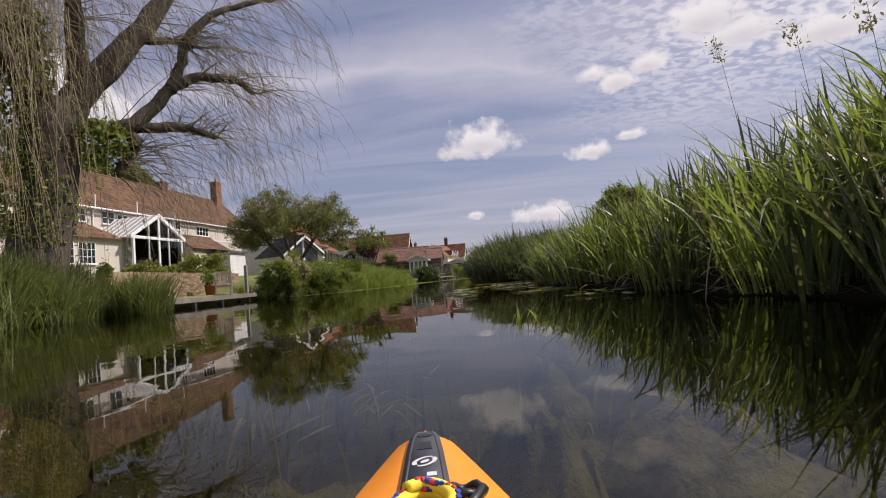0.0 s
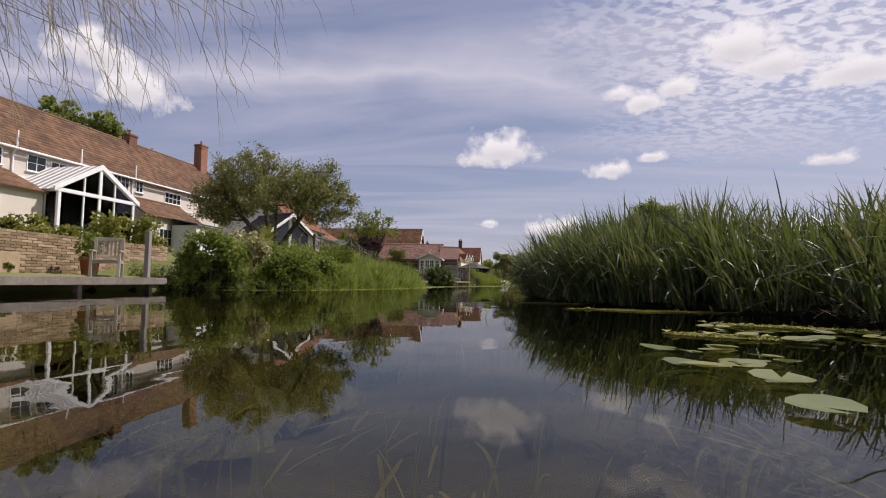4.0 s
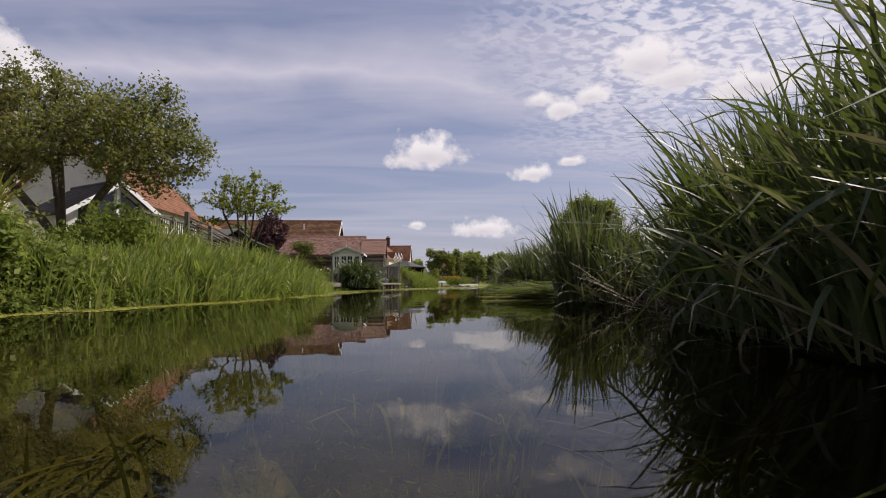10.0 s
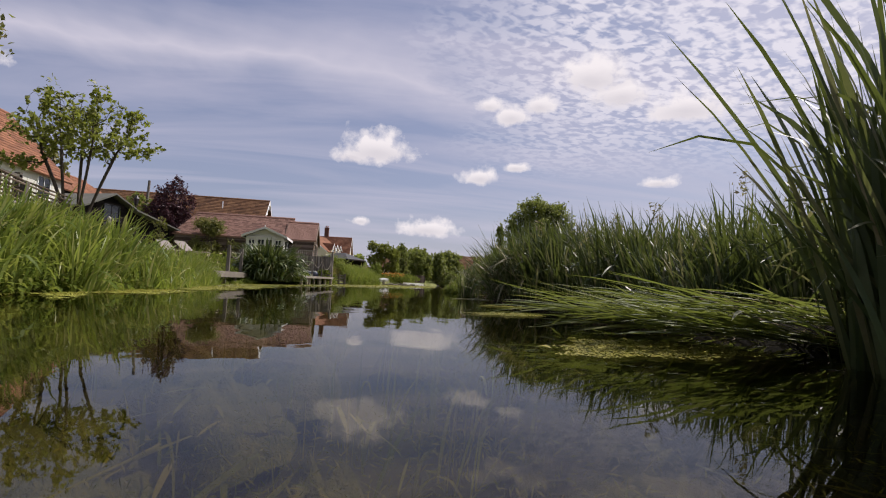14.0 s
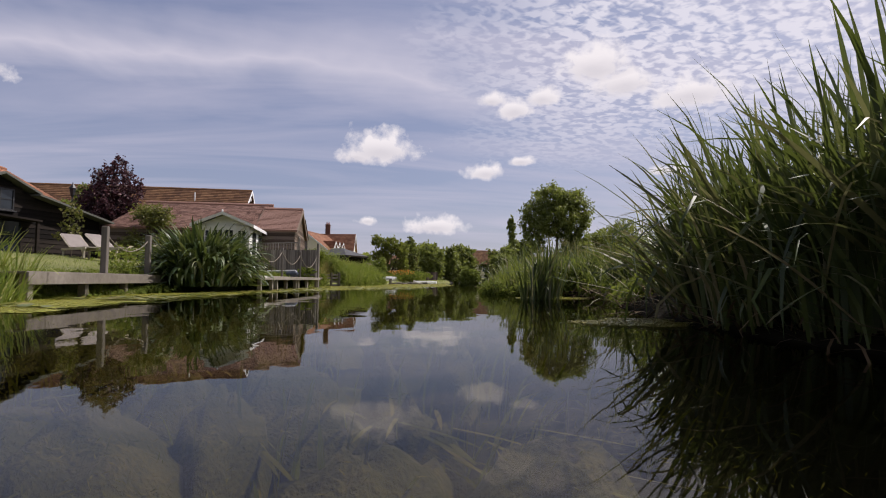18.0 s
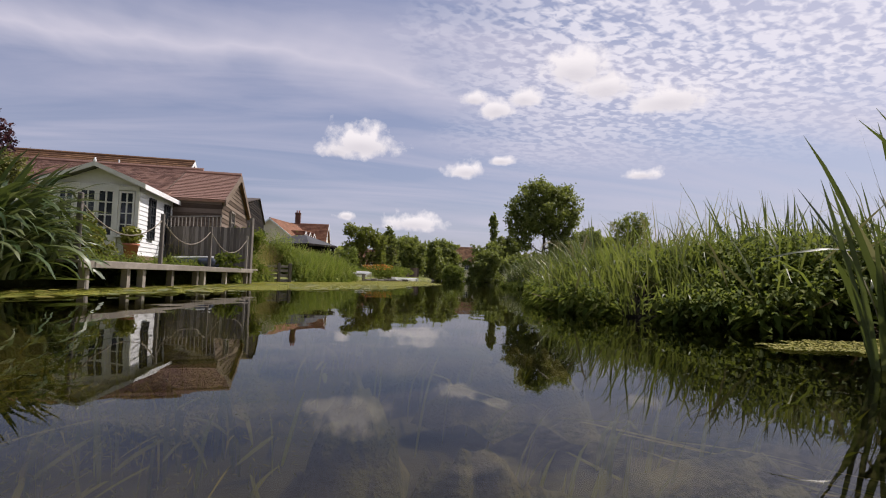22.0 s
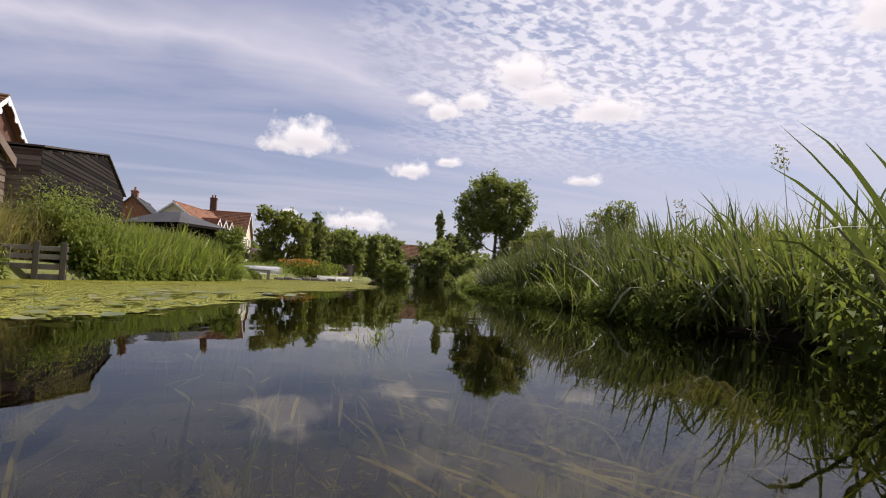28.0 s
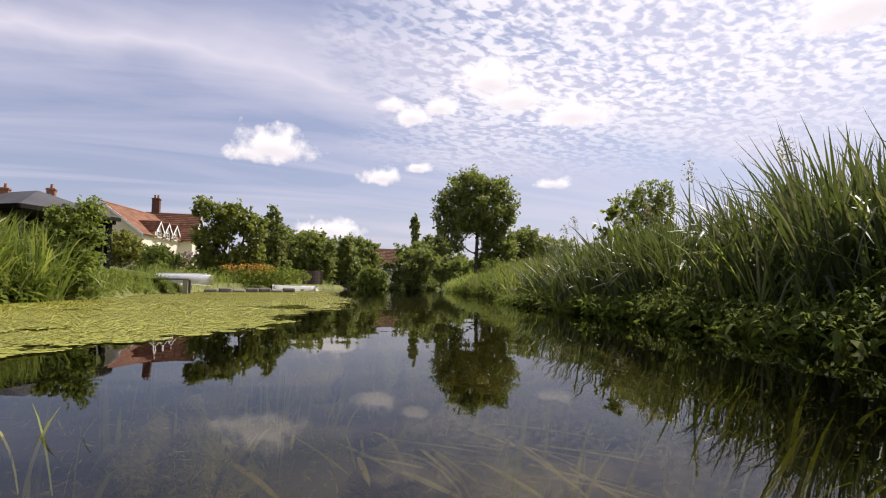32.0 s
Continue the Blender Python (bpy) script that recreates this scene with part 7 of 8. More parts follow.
part("ladder", tube([(0.9, -0.25, 0.6), (0.9, -0.06, 3.0)], [0.03, 0.03], 6), GREYBOARD, lt)
part("rail", tube([(1.5, -0.4, 1.2), (2.5, -0.4, 1.2), (2.5, -0.4, 2.0), (1.5, -0.4, 2.1)], [0.025] * 4, 6), GREYBOARD, lt)
for i in range(11):
    y = 0.1 + 7.2 * i / 10
    o = part("scallop", lathe([(0.15, -0.02), (0.15, 0.02)], 10), WHITE, hb)
    o.matrix_local = pose(-0.34, y, float(np.interp(y, [0, 3.7, 7.4], [4.42, 7.22, 4.42])), 0, 90, 0)
gz = thing("gazebo", pose(-1.35, 76.8, 0.1, 0, 0, -38), "dark timber garden pavilion with a slate-grey hipped roof", "gazebo")
bm = bmesh.new()
low4 = [bm.verts.new(v) for v in ((-1.9, -1.4, 2.15), (1.9, -1.4, 2.15), (1.9, 1.4, 2.15), (-1.9, 1.4, 2.15))]
up2 = [bm.verts.new(v) for v in ((-0.5, 0, 2.78), (0.5, 0, 2.78))]
bm.faces.new((low4[0], low4[1], up2[1], up2[0]))
bm.faces.new((low4[1], low4[2], up2[1]))
bm.faces.new((low4[2], low4[3], up2[0], up2[1]))
bm.faces.new((low4[3], low4[0], up2[0]))
bm.faces.new(low4[::-1])
part("roof", bm, SLATE, gz, "dark slate-grey hipped roof")
for x in (-1.7, -0.6, 0.6, 1.7):
    for y in (-1.22, 1.22):
        part("post", box(x - 0.06, x + 0.06, y - 0.06, y + 0.06, 0, 2.145), BLACKBOARD, gz)
part("back_wall", box(-1.6, 1.6, 1.05, 1.13, 0, 2.14), BLACKBOARD, gz)
part("side_wall", box(-1.62, -1.54, -1.1, 1.04, 0, 2.14), BLACKBOARD, gz)
for y in (-1.33, 1.31):
    part("beam", box(-1.8, 1.8, y - 0.03, y + 0.05, 1.95, 2.14), BLACKBOARD, gz)
part("fascia", box(-1.92, 1.92, -1.44, -1.402, 2.04, 2.15), BLACKBOARD, gz)
part("fascia", box(1.902, 1.94, -1.40, 1.40, 2.04, 2.15), BLACKBOARD, gz)
tagged(hc := gable_building("cream_house", Matrix.Translation((-0.4, 119.0, 0)) @ pose(0, 0, 0, 0, 0, -6) @ Matrix.Diagonal((-1, 1, 1, 1)), 9.0, 6.0, 5.0, 7.9, CREAM, ROOFCLAY, "cream rendered house with a red tiled roof and chimney", 0.3, (0.32, 0.3), barge=WHITE, base=0.2))
chimney(hc, 4.4, 3.2, 7.6, 9.7, 0.75, 0.6, 2)
window_unit(hc, 2.4, 0, 3.6, 1.8, 1.3, bars=(4, 2))
for y in (2.0, 4.2):
    window_unit(hc, 0, y, 3.4, 1.0, 1.2, face="x").matrix_local = pose(-0.03, y, 3.4, 0, 0, -90)
WM = Matrix.Translation((-3.97, 111.9, 0)) @ pose(0, 0, 0, 0, 0, 72)
gable_building("red_roofed_wing", WM, 9.0, 7.0, 4.9, 7.55, CREAM, ROOFCLAY, "cream wing with a long red-brown tiled roof", 0.3, (0.32, 0.3), barge=WHITE, base=0.2)
for u in (2.6, 4.3, 6.0):
    d = gable_building("dormer", WM @ pose(u + 0.65, -0.2, 0, 0, 0, 90), 2.2, 1.3, 5.35, 6.15, CREAM, ROOFCLAY, "small cream dormer gable on the red-brown roof", 0.2, (0.32, 0.3), barge=WHITE, base=4.6)
    window_unit(d, -0.01, 0.65, 4.75, 0.7, 0.55, face="x").matrix_local = pose(-0.03, 0.65, 4.75, 0, 0, -90)
ch2 = gable_building("brick_cottage", Matrix.Translation((-8.4, 111, 0)) @ pose(0, 0, 0, 0, 0, 90), 7.5, 4.8, 5.3, 7.6, BRICK, SLATE, "brick cottage with a slate roof and chimneys", 0.3, (0.4, 0.36), base=0.2)
chimney(ch2, 0.5, 2.4, 7.0, 8.3, 0.5, 0.6, 1)
chimney(ch2, 0.6, 5.6, 5.2, 8.1, 0.5, 0.6, 1)
fh = gable_building("far_house", Matrix.Translation((27.6, 158, 0)) @ pose(0, 0, 0, 0, 0, 8), 8.5, 7.5, 4.6, 8.0, CREAM, ROOFBROWN, "pale house with a pinkish-brown roof among trees", 0.3, (0.5, 0.45), base=0.2)
window_unit(fh, 4.6, 0, 2.6, 1.4, 1.2, bars=(3, 2))
gable_building("far_cottage", Matrix.Translation((7, 150, 0)) @ pose(0, 0, 0, 0, 0, 10), 9, 6, 3.5, 6.0, CREAM, ROOFBROWN, "small far house with a brown roof", 0.3, (0.5, 0.45), base=0.2)

# ---- landing stages and boats ----
pal = thing("landing_frame", pose(-1.7, 63.0, -0.1, 0, 0, 19), "broken pale timber landing frame in the bank", "landing stage")
for x in (0, 0.42, 0.84):
    part("post", box(x - 0.05, x + 0.05, -0.06, 0.06, -0.6, 0.72 + 0.12 * (x > 0.2), 0.006), GREYBOARD, pal)
for z in (0.12, 0.34, 0.56, 0.74):
    part("plank", box(-0.32 + 0.2 * z, 0.92, 0.065, 0.1, z * 0.9, z * 0.9 + 0.12 - 0.04 * z, 0.004), GREYBOARD, pal)
jt2 = thing("small_jetty", pose(1.45, 76.6, 0.02), "small grey timber jetty over the weed", "jetty")
for i in range(8):
    part("deck_board", box(0, 1.5, i * 0.15, i * 0.15 + 0.14, 0.42, 0.46), DECKWOOD, jt2)
for x in (0.1, 1.4):
    for y in (0.08, 1.1):
        part("pile", box(x - 0.07, x + 0.07, y - 0.07, y + 0.07, -0.7, 0.42), DECKWOOD, jt2)


def rowing_boat(m, label, over=False):
    b = thing("rowing_boat", m, label, "boat")
    bm = bmesh.new()
    rings = []
    for i in range(13):
        u = i / 12
        half = 0.52 * math.sin(math.pi * min(1, 0.16 + 0.84 * u)) ** 0.55 * (1 if u < 0.97 else 0.25)
        keel, rim = 0.02 + 0.18 * max(0, u - 0.7) ** 1.3, 0.36 + 0.14 * max(0, u - 0.6)
        prof = [(-half, rim), (-half * 0.96, rim * 0.55), (-half * 0.62, keel + 0.06), (0, keel), (half * 0.62, keel + 0.06), (half * 0.96, rim * 0.55), (half, rim)]
        rings.append([bm.verts.new((x, -1.2 + 2.4 * u, z)) for x, z in prof])
    for a, c in zip(rings, rings[1:]):
        for k in range(6):
            bm.faces.new((a[k], a[k + 1], c[k + 1], c[k]))
    bm.faces.new(rings[0])
    bmesh.ops.solidify(bm, geom=bm.faces[:], thickness=0.025)
    part("hull", bm, HULL, b, smooth=True)
    if not over:
        for y in (-0.6, 0.2):
            part("thwart", box(-0.42, 0.42, y - 0.1, y + 0.1, 0.27, 0.30), TEAK, b)
    else:
        part("keel_strip", box(-0.02, 0.02, -1.1, 0.9, 0.0, 0.028), HULL, b)
    return b


rowing_boat(Matrix.Translation((2.6, 79.3, 0.70)) @ pose(0, 0, 0, 0, 0, 66) @ pose(0, 0, 0, 180, 4, 0) @ Matrix.Diagonal((0.85, 0.85, 1.05, 1)), "upturned white rowing boat on a low bank", True)
rowing_boat(pose(7.2, 88.0, -0.06, 0, 0, 70), "small white dinghy moored by the bank")
st = thing("landing_stones", pose(3.4, 80.6, 0), "low stone landing beside the upturned boat", "stones", kind="structure")
for i in range(7):
    part("stone", box(0.5 * i - 0.24, 0.5 * i + 0.24, 0.3 * i - 0.3, 0.3 * i + 0.5, -0.4, 0.16 + rng.normal(0, 0.05), 0.05), GREYBOARD, st)
fr = thing("flower_border", pose(5.0, 90.0, 0.5), "garden border with bright orange lilies", "flower bed")
leaves("leaves", ball_points(3200, (0, 0, 0.35), (3.4, 2.4, 0.6), 0.1), 0.12, HERB, fr)
tagged(leaves("flowers", ball_points(260, (-0.2, -1.2, 0.70), (1.5, 1.2, 0.32), 0.3), 0.075, ORANGE, fr), kind="stuff")
mv = thing("flower_border", pose(1.2, 93, 0.6), "mauve flowering border in the far garden", "flower bed")
leaves("leaves", ball_points(1500, (0, 0, 0.6), (2.6, 1.2, 1.0), 0.1), 0.14, HERB, mv)
tagged(leaves("flowers", ball_points(260, (0, 0, 1.2), (2.0, 1.0, 0.5), 0.5), 0.13, MAUVE, mv), kind="stuff")
fs = thing("garden_fence", pose(8.6, 97, 0.4, 0, 0, 20), "dark board fence at the end of the garden", "fence")
boards(fs, "board", pose(0, 0, 0), 1.6, 1.0, 0.2, BROWNBOARD, upright=True)


shrub("bush", 1.5, 70.2, 0.05, 0.68, 0.7, 1.95, SHRUB, "dense dark green bush at the end of the bank", 9000, 0.045, 95)


# ---- trees and bushes further on ----
FAR = (
    # x, y, height, spread, leaf, number, size, label
    (6.2, 93, 6.0, 1.2, FARLEAF, 3000, 0.12, "slim airy tree in the garden"), (6.4, 93.5, 3.6, 1.3, OLIVE, 2800, 0.12, "soft grey-green tree in the garden"),
    (-2.0, 93, 2.6, 1.7, YELLOWLEAF, 3600, 0.10, "golden-green bush before the cream house"), (0.4, 90, 1.7, 1.6, SHRUB, 2800, 0.10, "dark garden bush beside the gazebo"), (11.5, 112, 6.2, 3.4, FARLEAF, 5000, 0.2, "dense dark green tree by the river bend"), (15.0, 116, 6.0, 3.0, FARLEAF, 4600, 0.2, "dense green tree by the river bend"), (9.0, 118, 6.4, 3.0, FARLEAF, 4000, 0.22, "dark green tree behind the gardens"),
    (17.4, 112, 3.6, 2.2, SHRUB, 3200, 0.16, "round green bush at the water"), (22.6, 113, 6.2, 2.5, FARLEAF, 5200, 0.18, "dark tree over the water at the bend"), (12.6, 124, 7.0, 3.5, FARLEAF, 4000, 0.25, "green tree behind the bend"), (20, 130, 7.5, 4, FARLEAF, 4500, 0.28, "green tree behind the bend"), (27, 128, 8, 4, FARLEAF, 4500, 0.28, "dark green tree behind the bend"),
    (36, 142, 11.5, 5.2, FARLEAF, 6000, 0.32, "green tree beside the tall tree"), (51, 146, 12.5, 5.5, FARLEAF, 6000, 0.32, "green tree beside the tall tree"), (60, 150, 14, 6.5, FARLEAF, 7000, 0.36, "broad green tree beyond the marsh"), (70, 152, 12.5, 6, FARLEAF, 5500, 0.36, "green tree beyond the marsh"), (82, 158, 12, 6, FARLEAF, 5000, 0.38, "green tree beyond the marsh"),
    (33, 128, 5.5, 3.2, FARLEAF, 4000, 0.22, "green bushes at the bend"), (39, 124, 4.6, 3.4, SHRUB, 3600, 0.2, "green bushes beyond the marsh"), (30, 118, 4.4, 2.4, SHRUB, 3400, 0.18, "dark bush near the water at the bend"), (46, 128, 5, 4, FARLEAF, 3600, 0.24, "green bushes beyond the marsh"), (56, 132, 6, 4.5, FARLEAF, 3600, 0.26, "green bushes beyond the marsh"))
for i, (x, y, h, s, leaf, n, size, label) in enumerate(FAR):
    tree("far_tree" if y > 100 else "garden_tree", x, y, on_ground(x, y) - 0.1, h, s, leaf, label, int(n * 1.7), size, 0.1 + 0.012 * h, 1, 0.03 if h < 9 else 0.12, seed=200 + i, shape=0.5)
tree("garden_tree", 3.7, 91, on_ground(3.7, 91) - 0.1, 5.2, 2.1, LIME, "ragged yellow-green garden tree beside the flower border", 11000, 0.12, 0.14, 2, 0.1, seed=290, fine=0.8,
     lobes=[(-1.2, 0, 4.2, 0.8, 0.8, 0.7), (0.3, 0, 3.7, 1.2, 1.1, 0.9), (1.4, 0, 3.1, 0.9, 0.9, 0.9), (-0.8, 0, 2.6, 1.2, 1.1, 0.9), (1.1, 0, 1.7, 1.1, 1.0, 0.8), (-0.7, 0, 1.3, 1.0, 1.0, 0.7)])
tree("tall_tree", 46.2, 147, 2.6, 21.0, 8.8, FARLEAF, "tall spreading tree standing above the hedges", 26000, 0.32, 0.42, 1, 0.16, seed=259, fine=0.75,
     lobes=[(0, 0, 12.0, 5.6, 5.0, 4.6), (-2.2, 0, 16.8, 3.8, 3.8, 3.2), (5.0, 0, 11.2, 3.8, 3.8, 3.4), (-5.6, 0, 10.6, 3.4, 3.4, 3.2), (3.4, 0, 16.4, 3.6, 3.6, 2.8), (0.5, 0, 18.6, 2.8, 2.8, 2.0), (-4.8, 0, 6.4, 3.0, 3.0, 2.4), (4.8, 0, 6.6, 2.8, 2.8, 2.2), (-6.6, 0, 14.0, 2.0, 2.0, 1.6), (6.8, 0, 14.4, 2.0, 2.0, 1.6)])
tree("poplar", 66, 243, 3, 29.5, 2.6, FARLEAF, "slender dark poplar far beyond the trees", 4200, 0.5, 0.4, 1, 0.05, 260, shape=0.35)
tree("marsh_tree", 25.9, 81.5, 0.4, 6.9, 2.3, FARLEAF, "small dark tree standing in the marsh", 9000, 0.10, 0.1, 2, 0.2, seed=261, shape=0.4)
shrub("bramble", right_x(66.5) + 1.4, 66.5, 0.2, 0.5, 0.5, 2.0, LIME, "tall arching bramble above the reeds", 700, 0.07, 262)
# hedges and woods toward the horizon, on both sides
for i, (x0, y0, x1, y1, n, h, label) in enumerate(((-60, 190, 60, 185, 9000, 9, "distant belt of trees along the valley"), (60, 185, 190, 120, 9000, 10, "distant belt of trees beyond the marsh"), (190, 120, 200, -60, 5000, 11, "distant belt of trees beyond the marsh"), (-60, 190, -150, 60, 5000, 10, "distant belt of trees behind the gardens"), (-150, 60, -120, -120, 4000, 10, "distant belt of trees behind the gardens"), (-120, -120, 200, -100, 5000, 10, "distant belt of trees downstream"))):
    u = rng.random(n)
    a = 14 * np.sin(u * 17 + i) + rng.normal(0, 5, n)
    dx_, dy_ = x1 - x0, y1 - y0
    k = math.hypot(dx_, dy_)
    hh = h * (0.55 + 0.30 * np.sin(u * 41 + i * 2) + 0.2 * np.sin(u * 97 + i))
    hh = np.clip(hh, 2.5, None)
    px_ = x0 + dx_ * u - dy_ / k * a * 0.5
    py_ = y0 + dy_ * u + dx_ / k * a * 0.5
    base = ground_height(px_, py_)
    q = np.stack([px_, py_, base + hh * rng.random(n) ** 0.55], 1)
    stuff(leaves("far_woods", q, 1.1, FARLEAF, long=1.3), label, "woods")


# ---- the willow ----
wl = thing("willow", pose(-11.6, 12.2, 0.9), "old weeping willow with bare hanging twigs over the water", "tree")
bm = tube([(0.3, 0.3, -0.7), (0.5, 0.5, 0.6), (0.75, 0.72, 2.6), (0.85, 0.8, 4.0), (1.0, 0.95, 5.0)], [0.95, 0.72, 0.62, 0.64, 0.5], 14)
part("trunk", bm, BARK, wl, smooth=True)
BOUGHS = (
    # thickness at the root, then the line
    (0.46, [(0.95, 0.9, 4.4), (1.4, 1.3, 5.5), (1.9, 1.8, 6.42), (2.69, 2.55, 8.1), (3.3, 3.1, 9.8), (3.9, 3.2, 11.2)]),
    (0.50, [(0.7, 0.7, 3.6), (0.57, 0.54, 5.0), (0.35, 0.34, 6.7), (0.18, 0.17, 8.5), (-0.1, 0.2, 10.6)]),
    (0.30, [(1.3, 1.2, 5.6), (1.5, 0.9, 7.0), (1.7, 0.6, 8.3), (2.4, 0.2, 9.6)]),
    (0.26, [(0.9, 0.9, 3.9), (1.4, 1.35, 4.35), (1.84, 1.75, 4.42), (2.91, 2.77, 4.69), (3.43, 3.27, 4.66), (3.9, 3.7, 4.5)]),
    (0.24, [(1.75, 1.66, 4.4), (2.26, 2.14, 4.65), (2.71, 2.58, 5.44), (3.01, 2.86, 5.95), (3.56, 3.38, 6.4), (4.2, 4.0, 6.55), (4.55, 4.3, 6.5), (4.86, 4.62, 6.2)]),
    (0.19, [(2.95, 2.8, 5.85), (3.2, 3.05, 6.7), (3.35, 3.2, 7.5), (3.89, 3.7, 8.55), (4.72, 4.49, 9.3), (5.63, 5.35, 9.9)]),
    (0.20, [(1.84, 1.75, 4.35), (2.25, 2.1, 4.2), (2.2, 2.08, 3.8), (1.96, 1.87, 3.4), (1.85, 1.8, 3.1)]),
    (0.16, [(2.3, 2.2, 7.3), (3.0, 2.8, 7.4), (3.5, 3.3, 7.35)]),
    (0.30, [(0.5, 0.5, 5.6), (-0.5, -0.6, 6.6), (-1.6, -2.0, 7.6), (-2.6, -3.2, 8.0)]), (0.26, [(0.9, 0.9, 4.8), (0.6, -0.6, 6.0), (1.2, -2.2, 7.0), (1.6, -3.6, 7.2)]))
ends = []
for thick, pts in BOUGHS:
    pts = [Vector(p) for p in pts]
    fine, steps = [], 4
    for i in range(len(pts) - 1):
        p0, p1, p2, p3 = pts[max(i - 1, 0)], pts[i], pts[i + 1], pts[min(i + 2, len(pts) - 1)]
        for k in range(steps):
            u = k / steps
            fine.append(0.5 * (2 * p1 + (p2 - p0) * u + (2 * p0 - 5 * p1 + 4 * p2 - p3) * u * u + (3 * p1 - p0 - 3 * p2 + p3) * u ** 3) + Vector(rng.normal(0, 0.02, 3)))
    fine.append(pts[-1])
    bm = tube(fine, list(thick * np.linspace(1, 0.34, len(fine)) * rng.uniform(0.92, 1.1, len(fine))), 9)
    part("limb", bm, BARK, wl, smooth=True)
    for u in np.linspace(0.4, 1.0, 8):
        s = u * (len(pts) - 1)
        k = min(int(s), len(pts) - 2)
        ends.append(Vector(pts[k]).lerp(Vector(pts[k + 1]), s - k))
bm = bmesh.new()
tips = []
for e in ends:
    for _ in range(8):
        out = Vector((rng.normal(0.6, 0.6), rng.normal(0.5, 0.6), rng.normal(0.2, 0.4)))
        a = e + out * rng.uniform(0.5, 1.5)
        drop = rng.uniform(0.7, 2.6)
        b = a + Vector((rng.normal(0.6, 0.35), rng.normal(0.5, 0.3), -drop * 0.45))
        c = b + Vector((rng.normal(0.12, 0.16), rng.normal(0.05, 0.12), -drop * 0.6))
        tube([e, e.lerp(a, 0.5) + Vector((0, 0, 0.12)), a, b, c], [0.016, 0.012, 0.008, 0.005, 0.003], 4, bm)
        for _ in range(3):
            s2 = b.lerp(c, rng.random())
            d2 = s2 + Vector((rng.normal(0.2, 0.2), rng.normal(0.05, 0.2), -rng.uniform(0.25, 0.9)))
            tube([s2, s2.lerp(d2, 0.5) + Vector((0.05, 0, 0.03)), d2], [0.005, 0.004, 0.002], 3, bm)
tagged(part("hanging_twigs", bm, TWIG, wl), kind="stuff")
bm = bmesh.new()
for _ in range(620):
    a = Vector((rng.normal(0.6, 0.9), rng.normal(0.0, 1.0), rng.uniform(2.5, 9.5)))
    d = rng.uniform(1.2, 3.4)
    b = a + Vector((rng.normal(0.1, 0.15), rng.normal(0, 0.15), -d * 0.5))
    c = b + Vector((rng.normal(0.05, 0.12), rng.normal(0, 0.1), -d * 0.5))
    c.z = max(c.z, 0.2)
    tube([a, b, c], [0.009, 0.007, 0.003], 3, bm)
    for _ in range(5):
        tips.append(b.lerp(c, rng.random()) + Vector(rng.normal(0, 0.04, 3)))
tagged(part("trailing_twigs", bm, TWIG, wl), kind="stuff")
tagged(leaves("leaf_wisps", tips, 0.035, WILLOWLEAF, wl, up=-0.5, long=3.2), kind="stuff")
leaves("ivy", np.concatenate([ball_points(2600, (0.3, 0.4, 5.6), (0.8, 0.8, 2.6), 0.5), ball_points(1500, (1.6, 1.5, 4.0), (0.9, 0.9, 0.7), 0.3), ball_points(1400, (0.6, 0.5, 2.2), (0.9, 0.9, 1.8), 0.6)]), 0.09, SHRUB, wl)


# ---- the kayak's bow, as it lies at the start ----
KM = Matrix.Translation((-0.0175, 0.046, 0)) @ pose(0, 0, 0, 0, 0, 5.0)
kayak = thing("kayak", KM, "orange plastic sit-on kayak with a grey bow plate", "kayak")
TIP, TOP = 0.64, 0.12


def bow_half(v):
    """Half width of the deck at v metres behind the tip."""
    return 0.027 * math.sqrt(min(1.0, v / 0.03)) + 0.38 * (1 - math.exp(-v / 1.1))


bm = bmesh.new()
rings = []
for i in range(38):
    v = (i / 37) ** 1.7 * 2.6
    w = bow_half(v) if v < 1.6 else bow_half(1.6) * max(0.05, math.cos((v - 1.6) / 1.05 * math.pi / 2)) ** 0.6
    if i == 0:
        w = 0.004
    top = TOP - 0.02 * min(1, v)
    keel = -0.08 + 0.15 * max(0, 1 - v / 0.5) ** 2
    prof = [(-w * 0.15, keel), (-w * 0.7, keel + 0.04), (-w * 0.98, top - 0.04), (-w, top - 0.02), (-w * 0.86, top - 0.005), (0, top + 0.001), (w * 0.86, top - 0.005), (w, top - 0.02), (w * 0.98, top - 0.04), (w * 0.7, keel + 0.04), (w * 0.15, keel)]
    rings.append([bm.verts.new((x, TIP - v, z)) for x, z in prof])
for a, b in zip(rings, rings[1:]):
    for k in range(len(a)):
        bm.faces.new((a[k], a[(k + 1) % len(a)], b[(k + 1) % len(a)], b[k]))
bm.faces.new(rings[0][::-1])
bm.faces.new(rings[-1])
bmesh.ops.recalc_face_normals(bm, faces=bm.faces[:])
part("hull", bm, KAYAKORANGE, kayak, smooth=True)
PZ = TOP - 0.004
bm = prism([(-0.013, TIP - 0.018), (0.013, TIP - 0.018), (0.0185, TIP - 0.030), (0.0215, TIP - 0.09), (0.027, TIP - 0.28), (-0.027, TIP - 0.28), (-0.0215, TIP - 0.09), (-0.0185, TIP - 0.030)], PZ, PZ + 0.009, "z")
bmesh.ops.bevel(bm, geom=bm.edges[:], offset=0.003, segments=2, affect="EDGES")
plate = part("bow_plate", bm, KAYAKGREY, kayak, "dark grey moulded bow plate", smooth=True)
SZ = PZ + 0.0094
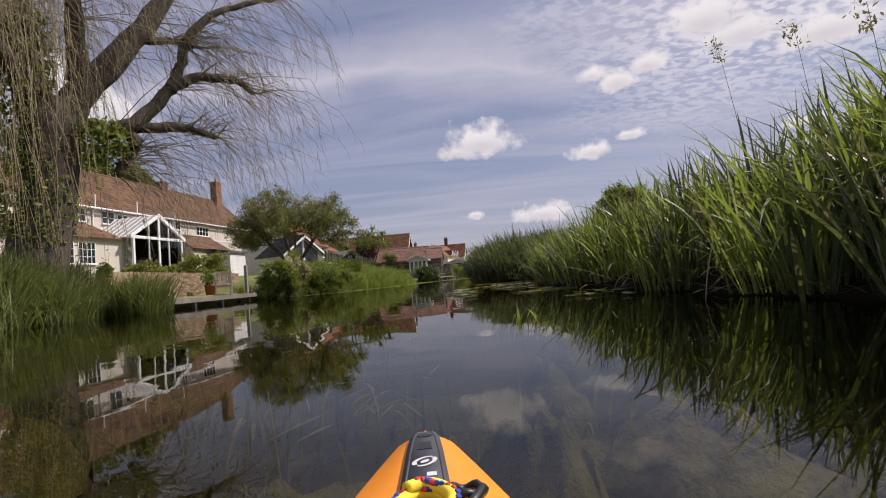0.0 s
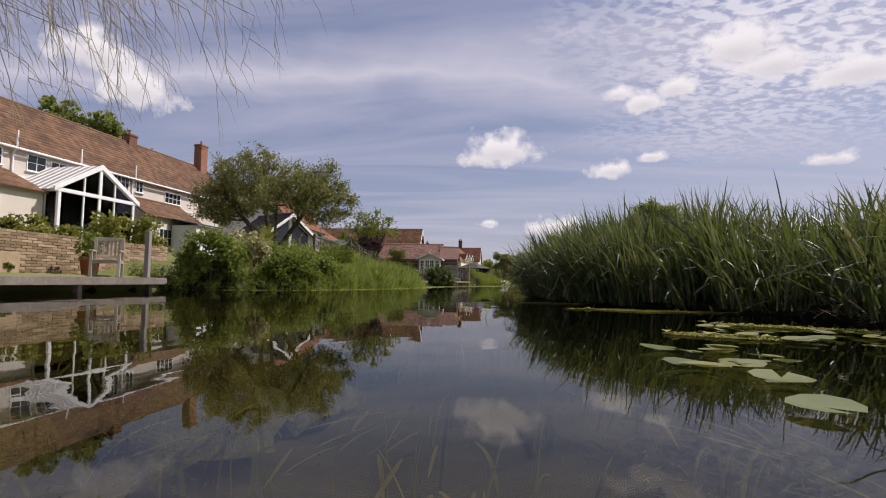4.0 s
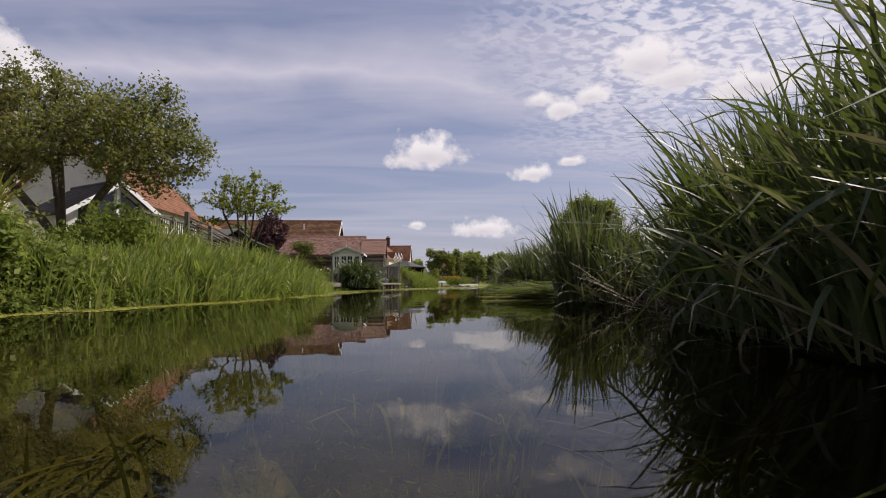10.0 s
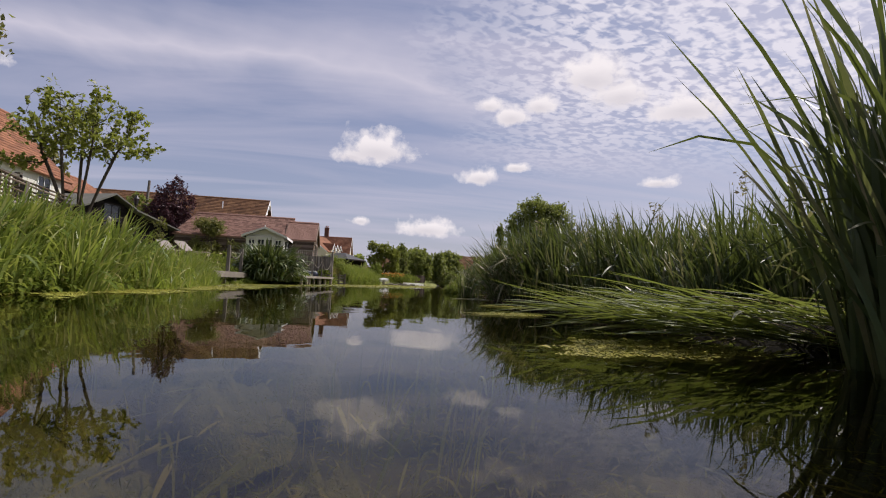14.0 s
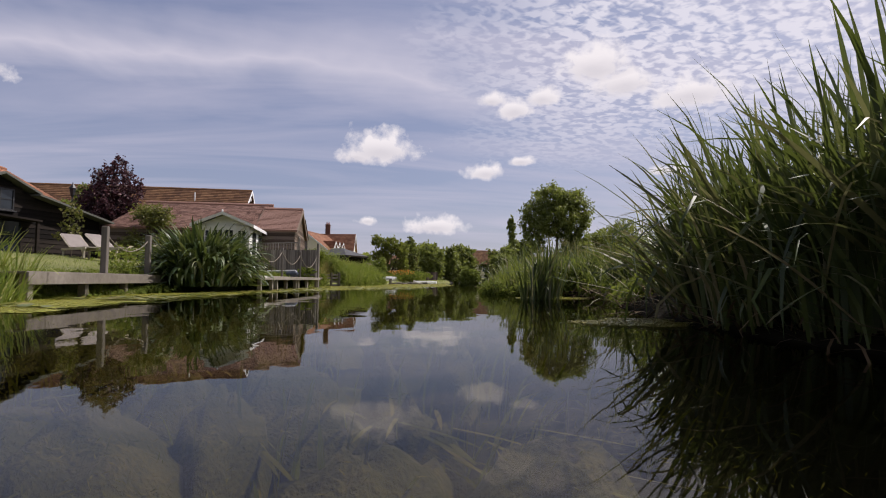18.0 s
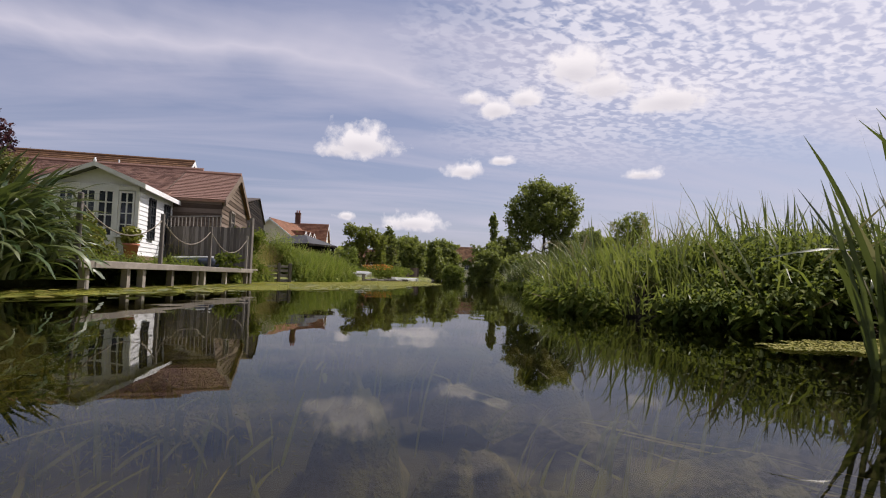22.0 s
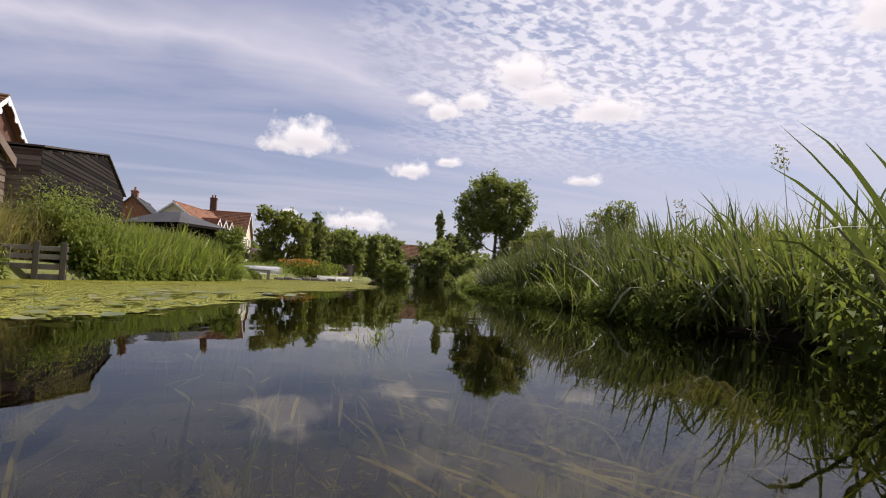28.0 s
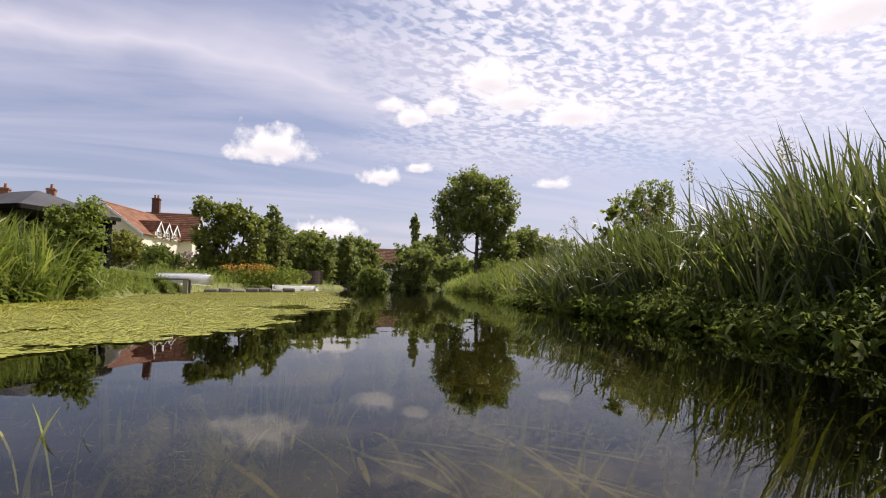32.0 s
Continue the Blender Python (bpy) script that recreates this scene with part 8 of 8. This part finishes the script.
# raised rim round the plate's middle panel
bm = tube([(x, TIP - v, SZ - 0.0012) for x, v in ((-0.022, 0.27), (-0.0165, 0.10), (-0.0135, 0.045), (-0.009, 0.022), (0.009, 0.022), (0.0135, 0.045), (0.0165, 0.10), (0.022, 0.27))], [0.0017] * 8, 6)
part("rim", bm, KAYAKGREY, plate, smooth=True)
bm = lathe([(0.0002, 0), (0.0095, 0), (0.0095, 0.0007), (0.0002, 0.0007)], 16)
bmesh.ops.transform(bm, matrix=Matrix.Translation((0, TIP - 0.037, SZ - 0.0004)) @ Matrix.Diagonal((1, 0.62, 1, 1)), verts=bm.verts[:])
part("slot", bm, PLASTICBLACK, plate)
part("recess", prism([(-0.0068, TIP - 0.063), (0.0068, TIP - 0.063), (0.0085, TIP - 0.088), (-0.0085, TIP - 0.088)], SZ - 0.0005, SZ + 0.0003, "z"), PLASTICBLACK, plate)
# tilted leaf-shaped emblem of two crescents and a centre stroke
bm = bmesh.new()
for side, out, inn in ((1, 0.0085, 0.0055), (-1, 0.0085, 0.0055)):
    rim_a = [(0.0165 * math.cos(a), side * out * abs(math.sin(a)) ** 0.8) for a in np.linspace(0.06, 3.0, 12)]
    rim_b = [(0.0125 * math.cos(a) + side * 0.0015, side * inn * math.sin(a)) for a in np.linspace(3.0, 0.06, 12)]
    top = [bm.verts.new((x, y, 0)) for x, y in rim_a + rim_b]
    for k in range(11):
        bm.faces.new((top[k], top[k + 1], top[22 - k], top[23 - k]))
core = [bm.verts.new((0.0065 * math.cos(a), 0.0026 * math.sin(a), 0)) for a in np.linspace(0, 6.0, 12)]
bm.faces.new(core)
bmesh.ops.transform(bm, matrix=pose(0.0, TIP - 0.128, SZ + 0.0004, 0, 0, 50) @ Matrix.Diagonal((0.95, 1.35, 1, 1)), verts=bm.verts[:])
part("emblem", bm, LOGO, plate)
part("print_bar", box(0.002, 0.012, TIP - 0.170, TIP - 0.160, SZ, SZ + 0.0005), LOGO, plate)


def coil_at(a):
    return Vector((0.001 + 0.022 * math.cos(a) * (1 + 0.06 * math.sin(2.3 * a)), TIP - 0.262 + 0.030 * math.sin(a), PZ + 0.018 + 0.0010 * a))


coil = part("rope_coil", tube([coil_at(a) for a in np.linspace(-0.6, 8.6, 80)], [0.0062] * 80, 9), CORDYELLOW, kayak, "yellow tow rope with coloured flecks", smooth=True)
for i in range(44):
    a = -0.5 + i * 0.205
    o = part("fleck", lathe([(0.0006, -0.0042), (0.0030, 0), (0.0006, 0.0042)], 6), CORDBLUE if i % 4 < 2 else CORDRED, coil)
    o.matrix_local = Matrix.Translation(coil_at(a) + Vector((0.0042 * math.cos(a * 3.1), 0.0042 * math.sin(a * 3.1) - 0.001, 0.0047))) @ Matrix.Rotation(a, 4, "Z") @ Matrix.Rotation(1.2, 4, "X")
cl = part("clip", tube([(0.036 + 0.014 * math.cos(a), TIP - 0.215 + 0.011 * math.sin(a), PZ + 0.010 + 0.003 * math.sin(3 * a)) for a in np.linspace(0, 6.4, 24)], [0.0042] * 24, 8), PLASTICBLACK, kayak, "black plastic clip", smooth=True)
part("clip_tongue", tube([(0.05, TIP - 0.207, PZ + 0.010), (0.053, TIP - 0.219, PZ + 0.012), (0.042, TIP - 0.237, PZ + 0.010), (0.034, TIP - 0.251, PZ + 0.008)], [0.0042, 0.005, 0.005, 0.004], 7), PLASTICBLACK, cl, smooth=True)
